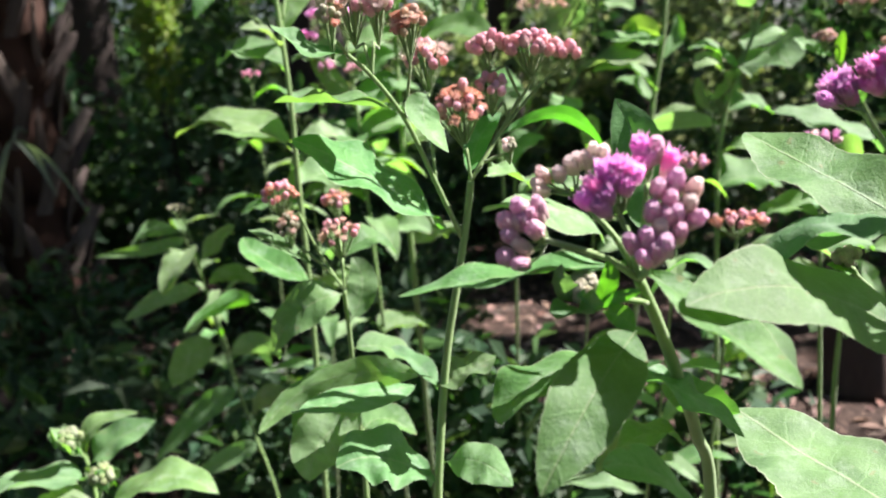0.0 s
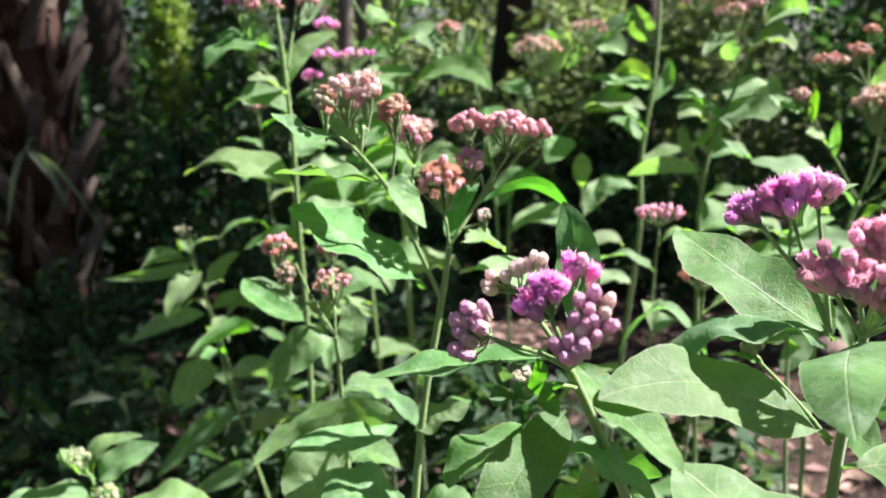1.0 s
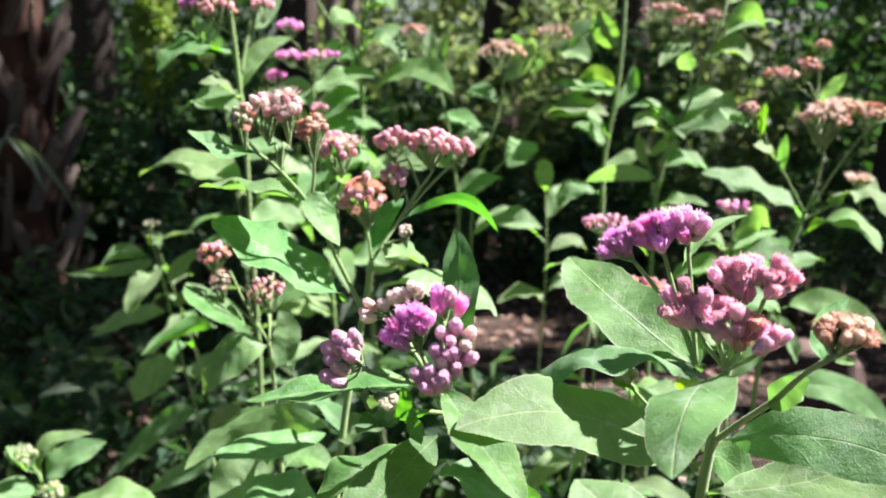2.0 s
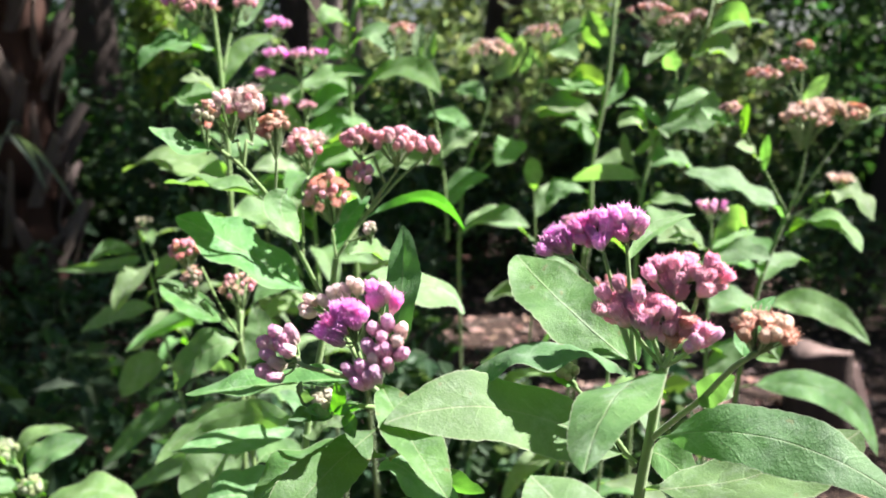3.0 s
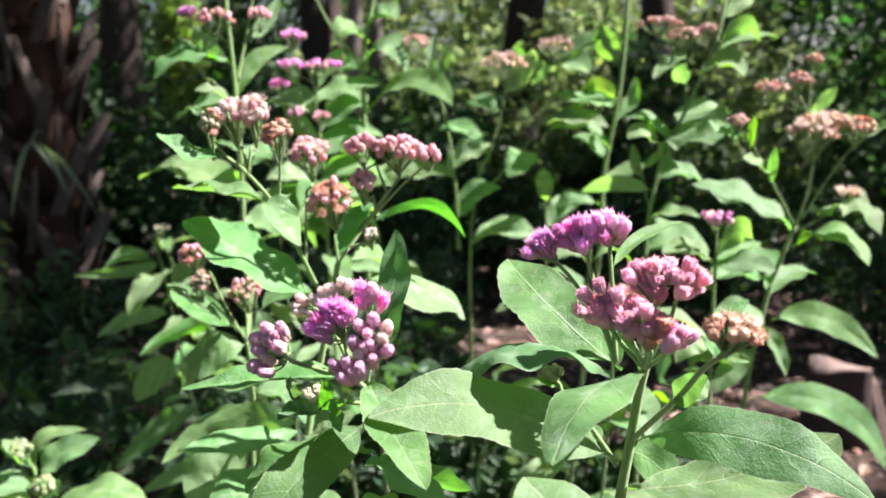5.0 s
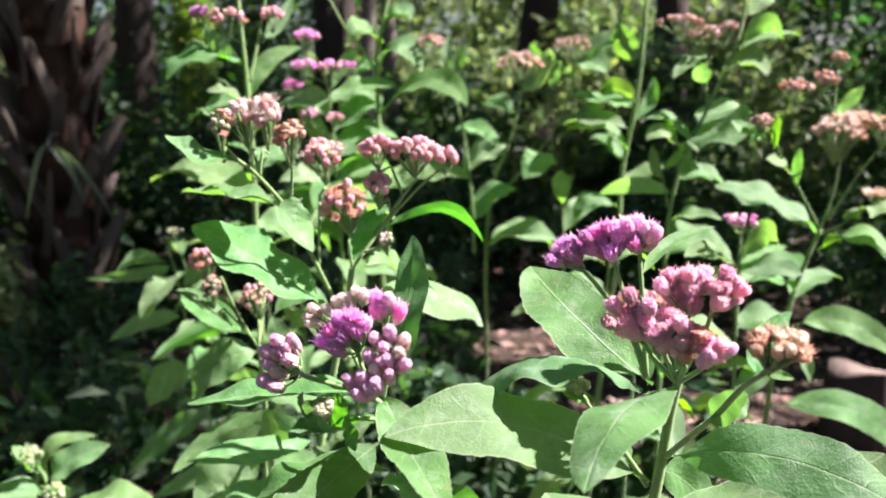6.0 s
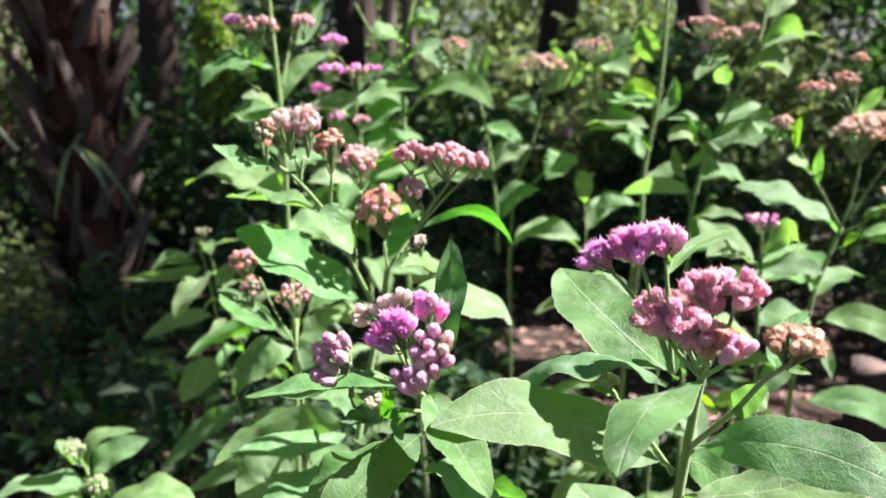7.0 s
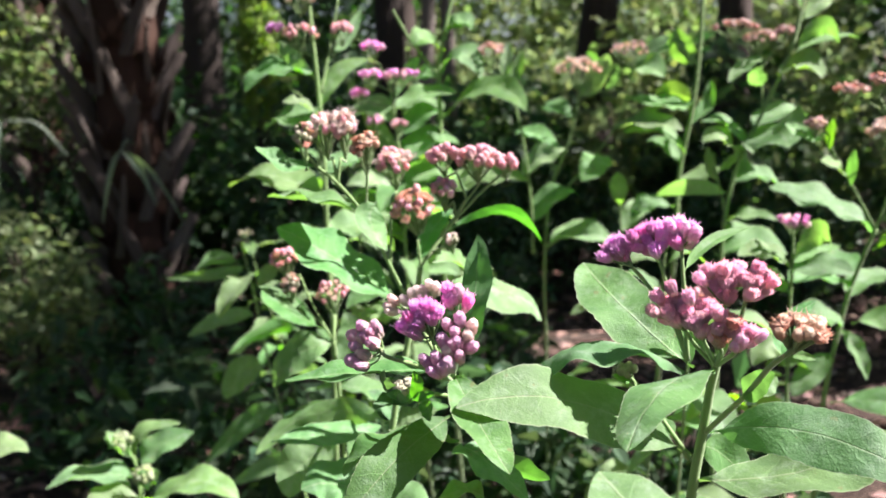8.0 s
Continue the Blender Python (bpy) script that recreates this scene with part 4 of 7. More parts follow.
bunch(plant_a, [(-0.0384, 0.3801, 1.4091), (-0.0441, 0.3682, 1.4265), (-0.0473, 0.3707, 1.4350)], [
    ("open", (-0.0535, 0.3678, 1.4474), (-0.0553, 0.3623, 1.4563)),
    ("open", (-0.0537, 0.3669, 1.4426), (-0.0609, 0.3612, 1.4505)),
    ("open", (-0.0482, 0.3679, 1.4478), (-0.0494, 0.3625, 1.4574)),
    ("open", (-0.0457, 0.3677, 1.4468), (-0.0456, 0.3622, 1.4560)),
    ("open", (-0.0502, 0.3672, 1.4440), (-0.0529, 0.3616, 1.4526)),
    ("open", (-0.0458, 0.3669, 1.4426), (-0.0475, 0.3614, 1.4516)),
    ("open", (-0.0566, 0.3661, 1.4383), (-0.0641, 0.3602, 1.4458)),
    ("open", (-0.0517, 0.3655, 1.4355), (-0.0593, 0.3598, 1.4437)),
    ("open", (-0.0508, 0.3665, 1.4403), (-0.0568, 0.3605, 1.4474)),
    ("open", (-0.0430, 0.3675, 1.4460), (-0.0428, 0.3619, 1.4543)),
    ("open", (-0.0488, 0.3676, 1.4462), (-0.0505, 0.3619, 1.4544)),
], 0.001)
bunch(plant_a, [(-0.0384, 0.3801, 1.4091), (-0.0374, 0.3750, 1.4351), (-0.0361, 0.3769, 1.4453)], [
    ("open", (-0.0376, 0.3755, 1.4487), (-0.0404, 0.3708, 1.4583)),
    ("open", (-0.0380, 0.3768, 1.4555), (-0.0402, 0.3717, 1.4633)),
    ("bud_pink", (-0.0340, 0.3762, 1.4524), (-0.0338, 0.3715, 1.4622)),
    ("open", (-0.0310, 0.3752, 1.4472), (-0.0268, 0.3712, 1.4607)),
    ("open", (-0.0361, 0.3759, 1.4506), (-0.0367, 0.3710, 1.4596)),
], 0.001)
bunch(plant_a, [(-0.0384, 0.3801, 1.4091), (-0.0344, 0.3629, 1.4256), (-0.0323, 0.3605, 1.4343)], [
    ("bud_pink", (-0.0370, 0.3591, 1.4430), (-0.0383, 0.3510, 1.4495)),
    ("bud_pink", (-0.0319, 0.3593, 1.4440), (-0.0314, 0.3518, 1.4539)),
    ("bud_white", (-0.0271, 0.3586, 1.4409), (-0.0240, 0.3514, 1.4515)),
    ("bud_pink", (-0.0333, 0.3582, 1.4388), (-0.0344, 0.3502, 1.4456)),
    ("bud_pink", (-0.0387, 0.3574, 1.4349), (-0.0410, 0.3497, 1.4427)),
    ("bud_white", (-0.0279, 0.3578, 1.4367), (-0.0277, 0.3501, 1.4448)),
    ("bud_pink", (-0.0319, 0.3572, 1.4334), (-0.0326, 0.3493, 1.4408)),
    ("bud_pink", (-0.0294, 0.3570, 1.4328), (-0.0226, 0.3489, 1.4385)),
    ("bud_white", (-0.0370, 0.3565, 1.4298), (-0.0383, 0.3485, 1.4367)),
    ("bud_pink", (-0.0320, 0.3560, 1.4272), (-0.0314, 0.3481, 1.4346)),
    ("bud_pink", (-0.0346, 0.3570, 1.4323), (-0.0359, 0.3492, 1.4402)),
], 0.001)
bunch(plant_a, [(-0.0384, 0.3801, 1.4091), (-0.0390, 0.3614, 1.4176), (-0.0405, 0.3579, 1.4215)], [
    ("bud_pink", (-0.0454, 0.3535, 1.4250), (-0.0504, 0.3468, 1.4333)),
    ("bud_pink", (-0.0419, 0.3536, 1.4254), (-0.0436, 0.3472, 1.4349)),
    ("bud_pink", (-0.0368, 0.3532, 1.4232), (-0.0372, 0.3465, 1.4316)),
    ("bud_pink", (-0.0403, 0.3528, 1.4213), (-0.0467, 0.3454, 1.4265)),
    ("bud_pink", (-0.0391, 0.3528, 1.4213), (-0.0403, 0.3459, 1.4290)),
], 0.001)
cluster(plant_a, [(-0.0353, 0.3804, 1.4000), (-0.0484, 0.3740, 1.4039), (-0.0566, 0.3674, 1.4065)], (-0.0626, 0.3651, 1.4104), 0.0077, 0.0082, 15, ("bud_green",), facing=(-0.3, -0.6, 0.6), size=1.0)
leaf(plant_a, (-0.0598, 0.3657, 1.4031), (-0.0659, 0.3568, 1.4045), (-0.0740, 0.3467, 1.4050), (-0.0622, 0.3408, 1.4059), teeth=0.0)
leaf(plant_a, (-0.0584, 0.3664, 1.4014), (-0.0651, 0.3650, 1.4101), (-0.0733, 0.3656, 1.4134), (-0.0643, 0.3611, 1.4161), teeth=0.0)
leaf(plant_a, (-0.0588, 0.3658, 1.4036), (-0.0539, 0.3586, 1.4139), (-0.0553, 0.3562, 1.4222), (-0.0491, 0.3568, 1.4151), teeth=0.0, fold=0.2)
leaf(plant_a, (-0.0601, 0.3649, 1.4044), (-0.0623, 0.3538, 1.4099), (-0.0673, 0.3462, 1.4129), (-0.0621, 0.3492, 1.4076), teeth=0.0, fold=0.2)
leaf(plant_a, (-0.0579, 0.3665, 1.4022), (-0.0513, 0.3576, 1.4084), (-0.0441, 0.3522, 1.4122), (-0.0503, 0.3544, 1.4134), teeth=0.0, fold=0.2)
leaf(plant_a, (-0.0600, 0.3655, 1.4040), (-0.0690, 0.3600, 1.4110), (-0.0700, 0.3590, 1.4215), (-0.0635, 0.3570, 1.4120), teeth=0.02, fold=0.35)
leaf(plant_a, (-0.0590, 0.3655, 1.4030), (-0.0610, 0.3540, 1.4050), (-0.0620, 0.3480, 1.4150), (-0.0550, 0.3545, 1.4060), teeth=0.02, fold=0.35)
leaf(plant_a, (-0.0543, 0.3683, 1.4006), (-0.0488, 0.3601, 1.4005), (-0.0467, 0.3523, 1.3973), (-0.0426, 0.3546, 1.4038), teeth=0.0)
leaf(plant_a, (-0.0329, 0.3873, 1.4200), (-0.0285, 0.4163, 1.4485), (-0.0299, 0.4609, 1.4734), (-0.0152, 0.4127, 1.4560), fold=0.1, wave=0.1)
leaf(plant_a, (-0.0403, 0.3794, 1.4160), (-0.0846, 0.3731, 1.4150), (-0.1287, 0.3807, 1.4072), (-0.0903, 0.3934, 1.4146), fold=0.18)
leaf(plant_a, (-0.0376, 0.3790, 1.4140), (-0.0217, 0.3401, 1.4026), (-0.0060, 0.3112, 1.3899), (-0.0079, 0.3500, 1.4010), fold=0.2)
leaf(plant_a, (-0.0388, 0.3813, 1.3891), (-0.0624, 0.3402, 1.3818), (-0.0848, 0.3142, 1.3581), (-0.0486, 0.3305, 1.3743), fold=0.06)
leaf(plant_a, (-0.0361, 0.3931, 1.3713), (-0.0725, 0.3785, 1.3745), (-0.0935, 0.3608, 1.3624), (-0.0697, 0.3486, 1.3782), fold=0.12)
leaf(plant_a, (-0.0351, 0.3970, 1.3650), (-0.0218, 0.3864, 1.3631), (0.0016, 0.3778, 1.3447), (-0.0270, 0.3611, 1.3637), fold=0.1)
leaf(plant_a, (-0.0241, 0.4019, 1.3642), (-0.0070, 0.4091, 1.3484), (0.0138, 0.4172, 1.3379), (-0.0030, 0.4030, 1.3600), fold=0.15)
leaf(plant_a, (-0.0163, 0.3658, 1.3210), (-0.0407, 0.3503, 1.3464), (-0.0598, 0.3461, 1.3509), (-0.0368, 0.3659, 1.3477), fold=0.1)
leaf(plant_a, (-0.0200, 0.3802, 1.3424), (-0.0335, 0.3811, 1.3472), (-0.0481, 0.3797, 1.3407), (-0.0291, 0.4011, 1.3450), fold=0.1)

plant_b = thing("camphorweed", (0.087, 0.393, 0), "downy green flowering weed with purple and dusty rose flower heads", "plant", "flowering weed stems")
stem(plant_b, [(0.0994, 0.3926, 1.4211), (0.0964, 0.3942, 1.4033), (0.0934, 0.3946, 1.3787), (0.0889, 0.3934, 1.3464), (0.0862, 0.3910, 1.3080), (0.086, 0.391, 1.112), (0.087, 0.392, 0.654), (0.087, 0.393, -0.02)], 0.0022, 0.0034)
bunch(plant_b, [(0.0846, 0.3969, 1.4168), (0.0768, 0.4040, 1.4377), (0.0632, 0.4097, 1.4564), (0.0555, 0.4057, 1.4653)], [
    ("open", (0.0457, 0.4076, 1.4681), (0.0367, 0.4026, 1.4722)),
    ("open", (0.0473, 0.4107, 1.4704), (0.0396, 0.4078, 1.4762)),
    ("open", (0.0494, 0.4137, 1.4725), (0.0433, 0.4129, 1.4797)),
    ("open", (0.0519, 0.4101, 1.4739), (0.0474, 0.4068, 1.4826)),
    ("open", (0.0545, 0.4120, 1.4705), (0.0509, 0.4106, 1.4793)),
    ("open", (0.0516, 0.4080, 1.4703), (0.0452, 0.4038, 1.4780)),
    ("open", (0.0549, 0.4100, 1.4666), (0.0491, 0.4075, 1.4746)),
    ("open", (0.0513, 0.4126, 1.4669), (0.0433, 0.4115, 1.4721)),
], 0.001)
bunch(plant_b, [(0.0846, 0.3969, 1.4168), (0.0774, 0.4051, 1.4432), (0.0707, 0.4098, 1.4678)], [
    ("open", (0.0601, 0.4090, 1.4774), (0.0528, 0.4045, 1.4844)),
    ("open", (0.0629, 0.4108, 1.4726), (0.0548, 0.4078, 1.4783)),
    ("open", (0.0647, 0.4146, 1.4784), (0.0601, 0.4139, 1.4866)),
    ("open", (0.0672, 0.4109, 1.4803), (0.0643, 0.4078, 1.4896)),
    ("open", (0.0703, 0.4137, 1.4805), (0.0696, 0.4123, 1.4899)),
    ("open", (0.0709, 0.4089, 1.4769), (0.0707, 0.4049, 1.4866)),
    ("open", (0.0664, 0.4111, 1.4743), (0.0612, 0.4086, 1.4826)),
    ("open", (0.0696, 0.4138, 1.4744), (0.0676, 0.4133, 1.4835)),
    ("open", (0.0708, 0.4094, 1.4722), (0.0711, 0.4062, 1.4818)),
    ("open", (0.0667, 0.4117, 1.4705), (0.0592, 0.4097, 1.4765)),
    ("open", (0.0694, 0.4075, 1.4696), (0.0651, 0.4034, 1.4788)),
], 0.001)
bunch(plant_b, [(0.0846, 0.3969, 1.4168), (0.0832, 0.4022, 1.4440), (0.0815, 0.4094, 1.4750)], [
    ("open", (0.0772, 0.4081, 1.4827), (0.0724, 0.4039, 1.4916)),
    ("bud_pink", (0.0796, 0.4099, 1.4779), (0.0748, 0.4074, 1.4865)),
    ("open", (0.0814, 0.4136, 1.4829), (0.0803, 0.4131, 1.4921)),
    ("bud_pink", (0.0823, 0.4089, 1.4799), (0.0827, 0.4057, 1.4894)),
    ("open", (0.0850, 0.4118, 1.4808), (0.0879, 0.4103, 1.4895)),
    ("bud_pink", (0.0848, 0.4073, 1.4789), (0.0891, 0.4030, 1.4867)),
    ("open", (0.0811, 0.4095, 1.4759), (0.0783, 0.4071, 1.4852)),
    ("bud_pink", (0.0829, 0.4120, 1.4749), (0.0857, 0.4114, 1.4835)),
    ("open", (0.0813, 0.4077, 1.4740), (0.0753, 0.4043, 1.4821)),
    ("bud_pink", (0.0834, 0.4107, 1.4749), (0.0894, 0.4087, 1.4814)),
], 0.001)
bunch(plant_b, [(0.0982, 0.3935, 1.4151), (0.0855, 0.3841, 1.4295), (0.0792, 0.3808, 1.4387)], [
    ("faded", (0.0675, 0.3783, 1.4453), (0.0586, 0.3739, 1.4525)),
    ("faded", (0.0690, 0.3821, 1.4509), (0.0626, 0.3798, 1.4599)),
    ("faded", (0.0730, 0.3839, 1.4463), (0.0670, 0.3833, 1.4551)),
    ("faded", (0.0740, 0.3816, 1.4550), (0.0704, 0.3786, 1.4655)),
    ("faded", (0.0763, 0.3829, 1.4481), (0.0730, 0.3817, 1.4583)),
    ("faded", (0.0744, 0.3779, 1.4432), (0.0674, 0.3739, 1.4525)),
    ("faded", (0.0781, 0.3813, 1.4465), (0.0760, 0.3793, 1.4573)),
    ("faded", (0.0742, 0.3827, 1.4403), (0.0659, 0.3818, 1.4471)),
    ("faded", (0.0771, 0.3786, 1.4397), (0.0702, 0.3754, 1.4488)),
    ("faded", (0.0784, 0.3815, 1.4406), (0.0748, 0.3803, 1.4509)),
], 0.001)
bunch(plant_b, [(0.0982, 0.3935, 1.4151), (0.0897, 0.3793, 1.4310), (0.0867, 0.3755, 1.4376)], [
    ("faded", (0.0814, 0.3736, 1.4522), (0.0777, 0.3698, 1.4628)),
    ("faded", (0.0819, 0.3749, 1.4450), (0.0770, 0.3727, 1.4548)),
    ("faded", (0.0851, 0.3777, 1.4458), (0.0830, 0.3774, 1.4560)),
    ("faded", (0.0858, 0.3728, 1.4415), (0.0842, 0.3700, 1.4524)),
    ("faded", (0.0879, 0.3767, 1.4477), (0.0881, 0.3756, 1.4582)),
    ("faded", (0.0847, 0.3711, 1.4393), (0.0801, 0.3672, 1.4499)),
    ("faded", (0.0881, 0.3745, 1.4433), (0.0892, 0.3725, 1.4538)),
    ("faded", (0.0834, 0.3764, 1.4393), (0.0768, 0.3758, 1.4476)),
    ("faded", (0.0861, 0.3717, 1.4359), (0.0850, 0.3688, 1.4462)),
    ("faded", (0.0898, 0.3767, 1.4474), (0.0916, 0.3755, 1.4576)),
], 0.001)
bunch(plant_b, [(0.0982, 0.3935, 1.4151), (0.0963, 0.3737, 1.4287), (0.0946, 0.3705, 1.4332)], [
    ("faded", (0.0923, 0.3683, 1.4461), (0.0909, 0.3646, 1.4571)),
    ("faded", (0.0948, 0.3705, 1.4434), (0.0954, 0.3684, 1.4539)),
    ("dry", (0.0978, 0.3730, 1.4423), (0.1007, 0.3725, 1.4520)),
    ("faded", (0.0930, 0.3680, 1.4374), (0.0925, 0.3651, 1.4483)),
    ("faded", (0.0962, 0.3706, 1.4372), (0.0999, 0.3693, 1.4466)),
    ("dry", (0.0988, 0.3676, 1.4425), (0.1026, 0.3636, 1.4520)),
    ("faded", (0.1010, 0.3698, 1.4397), (0.1070, 0.3672, 1.4475)),
    ("faded", (0.0931, 0.3712, 1.4333), (0.0904, 0.3709, 1.4434)),
    ("dry", (0.0929, 0.3671, 1.4330), (0.0956, 0.3641, 1.4432)),
    ("faded", (0.0973, 0.3704, 1.4360), (0.1031, 0.3688, 1.4440)),
], 0.001)
bunch(plant_b, [(0.0982, 0.3935, 1.4151), (0.1008, 0.3734, 1.4269), (0.1025, 0.3681, 1.4313)], [
    ("faded", (0.1055, 0.3629, 1.4394), (0.1095, 0.3585, 1.4470)),
    ("bud_pink", (0.1084, 0.3653, 1.4376), (0.1145, 0.3622, 1.4429)),
    ("faded", (0.1042, 0.3673, 1.4342), (0.1109, 0.3660, 1.4391)),
    ("bud_pink", (0.1011, 0.3633, 1.4342), (0.0996, 0.3588, 1.4367)),
    ("faded", (0.1032, 0.3662, 1.4353), (0.1071, 0.3645, 1.4431)),
    ("bud_pink", (0.1008, 0.3620, 1.4346), (0.1036, 0.3575, 1.4417)),
], 0.001)
bunch(plant_b, [(0.0982, 0.3935, 1.4151), (0.1001, 0.3861, 1.4399), (0.0991, 0.3837, 1.4488)], [
    ("faded", (0.0897, 0.3813, 1.4606), (0.0821, 0.3771, 1.4691)),
    ("faded", (0.0929, 0.3845, 1.4634), (0.0877, 0.3823, 1.4729)),
    ("faded", (0.0971, 0.3871, 1.4627), (0.0944, 0.3867, 1.4726)),
    ("faded", (0.0984, 0.3824, 1.4595), (0.0962, 0.3795, 1.4701)),
    ("faded", (0.0959, 0.3845, 1.4562), (0.0904, 0.3831, 1.4653)),
    ("faded", (0.0986, 0.3820, 1.4644), (0.0968, 0.3783, 1.4751)),
    ("faded", (0.1025, 0.3845, 1.4632), (0.1033, 0.3824, 1.4735)),
    ("faded", (0.1054, 0.3874, 1.4644), (0.1077, 0.3870, 1.4741)),
    ("faded", (0.1000, 0.3819, 1.4570), (0.0995, 0.3790, 1.4676)),
    ("faded", (0.0989, 0.3838, 1.4525), (0.0949, 0.3825, 1.4624)),
    ("faded", (0.0995, 0.3795, 1.4513), (0.1010, 0.3757, 1.4618)),
    ("faded", (0.1033, 0.3838, 1.4597), (0.1054, 0.3817, 1.4697)),
    ("faded", (0.0950, 0.3855, 1.4544), (0.0878, 0.3847, 1.4621)),
    ("faded", (0.1055, 0.3826, 1.4605), (0.1089, 0.3795, 1.4699)),
], 0.001)
bunch(plant_b, [(0.0982, 0.3935, 1.4151), (0.1063, 0.3842, 1.4405), (0.1080, 0.3784, 1.4529)], [
    ("faded", (0.1070, 0.3730, 1.4598), (0.1073, 0.3692, 1.4702)),
    ("faded", (0.1114, 0.3770, 1.4665), (0.1137, 0.3748, 1.4761)),
    ("faded", (0.1144, 0.3790, 1.4631), (0.1195, 0.3783, 1.4713)),
    ("faded", (0.1158, 0.3747, 1.4616), (0.1220, 0.3710, 1.4683)),
    ("faded", (0.1119, 0.3769, 1.4588), (0.1177, 0.3751, 1.4663)),
    ("faded", (0.1065, 0.3722, 1.4557), (0.1105, 0.3681, 1.4646)),
    ("faded", (0.1081, 0.3748, 1.4553), (0.1153, 0.3718, 1.4609)),
    ("faded", (0.1132, 0.3779, 1.4572), (0.1209, 0.3766, 1.4626)),
    ("faded", (0.1093, 0.3746, 1.4610), (0.1120, 0.3715, 1.4705)),
], 0.001)
stem(plant_b, [(0.0945, 0.3945, 1.3782), (0.1002, 0.3728, 1.3979), (0.1043, 0.3527, 1.4148), (0.1084, 0.3321, 1.4349), (0.1128, 0.3218, 1.4444)], 0.0016, 0.0011, "branch")
cluster(plant_b, [(0.1128, 0.3218, 1.4444), (0.1148, 0.3203, 1.4472)], (0.1163, 0.3198, 1.4548), 0.0135, 0.0098, 26, ("down", "bud_tan", "dry"), facing=(0.1, -0.4, 1), size=0.92)
leaf(plant_b, (0.1118, 0.3252, 1.4409), (0.1163, 0.3374, 1.4514), (0.1321, 0.3495, 1.4613), (0.1098, 0.3378, 1.4537), fold=0.2)
leaf(plant_b, (0.1129, 0.3207, 1.4443), (0.1195, 0.3255, 1.4427), (0.1273, 0.3299, 1.4393), (0.1195, 0.3260, 1.4453), teeth=0)
leaf(plant_b, (0.1021, 0.3522, 1.4122), (0.1065, 0.3439, 1.4220), (0.1120, 0.3355, 1.4311), (0.1045, 0.3484, 1.4293), fold=0.2)
leaf(plant_b, (0.1048, 0.3463, 1.4186), (0.1136, 0.3515, 1.4192), (0.1189, 0.3572, 1.4223), (0.1184, 0.3527, 1.4148), fold=0.2)
leaf(plant_b, (0.0873, 0.3961, 1.4128), (0.0545, 0.4313, 1.4369), (0.0338, 0.4744, 1.4539), (0.0776, 0.4433, 1.4462), fold=0.12, wave=0.1)
leaf(plant_b, (0.0832, 0.3958, 1.4114), (0.0371, 0.3939, 1.4275), (-0.0019, 0.3879, 1.4073), (0.0433, 0.4278, 1.4188), fold=-0.35, wave=0.1)
leaf(plant_b, (0.0966, 0.3913, 1.4144), (0.0628, 0.3339, 1.4232), (0.0412, 0.2795, 1.4157), (0.0703, 0.2987, 1.4304), fold=-0.1, wave=0.1)
leaf(plant_b, (0.0872, 0.3968, 1.3642), (0.0227, 0.3669, 1.4042), (-0.0328, 0.3394, 1.4095), (0.0216, 0.3439, 1.3905), fold=-0.04, wave=0.13)
leaf(plant_b, (0.0945, 0.3945, 1.3784), (0.1425, 0.3614, 1.3917), (0.1906, 0.3402, 1.3718), (0.1437, 0.3806, 1.4066), fold=-0.06, wave=0.1)
leaf(plant_b, (0.0915, 0.3932, 1.3508), (0.1523, 0.3868, 1.3647), (0.1966, 0.3951, 1.3815), (0.1559, 0.3506, 1.3622), fold=0.05, wave=0.08)
leaf(plant_b, (0.1076, 0.4075, 1.2754), (0.0792, 0.4699, 1.2819), (0.0492, 0.5236, 1.2953), (0.1103, 0.5177, 1.2910), fold=0.05, wave=0.08)
leaf(plant_b, (0.0922, 0.3950, 1.3705), (0.1116, 0.4104, 1.3556), (0.1351, 0.4244, 1.3227), (0.0991, 0.3992, 1.3502), fold=0.15)
leaf(plant_b, (0.0887, 0.4401, 1.4556), (0.1094, 0.4680, 1.4684), (0.1391, 0.4896, 1.4743), (0.1108, 0.4624, 1.4655), fold=0.3)
leaf(plant_b, (0.0851, 0.3961, 1.4128), (0.0842, 0.4038, 1.4262), (0.0807, 0.4098, 1.4361), (0.0906, 0.4038, 1.4262), fold=0.2)
stem(plant_b, [(0.0872, 0.3965, 1.3622), (0.0798, 0.3986, 1.3733), (0.0704, 0.4060, 1.3853), (0.0582, 0.4138, 1.3990)], 0.0015, 0.0009, "branch")
cluster(plant_b, [(0.0597, 0.4135, 1.3976), (0.0582, 0.4141, 1.4005)], (0.0556, 0.4149, 1.4047), 0.0075, 0.0070, 10, ("bud_green",), facing=(-0.3, -0.4, 1), size=0.75)
leaf(plant_b, (0.0582, 0.4137, 1.3985), (0.0524, 0.4140, 1.4002), (0.0475, 0.4145, 1.4025), (0.0521, 0.4086, 1.3985), teeth=0)
leaf(plant_b, (0.0796, 0.3977, 1.3738), (0.0719, 0.4044, 1.3769), (0.0626, 0.4088, 1.3735), (0.0716, 0.3937, 1.3740), fold=0.2)

plant_c = thing("camphorweed", (-0.118, 0.611, 0), "downy green flowering weed with dry rose and tan flower heads", "plant", "flowering weed stems")
stem(plant_c, [(-0.0898, 0.6416, 1.4177), (-0.0941, 0.6412, 1.3900), (-0.1030, 0.6367, 1.3456), (-0.1120, 0.6320, 1.3007), (-0.1200, 0.6239, 1.2377), (-0.1245, 0.6192, 1.1718), (-0.127, 0.618, 0.996), (-0.124, 0.615, 0.586), (-0.118, 0.611, -0.02)], 0.0024, 0.0033)
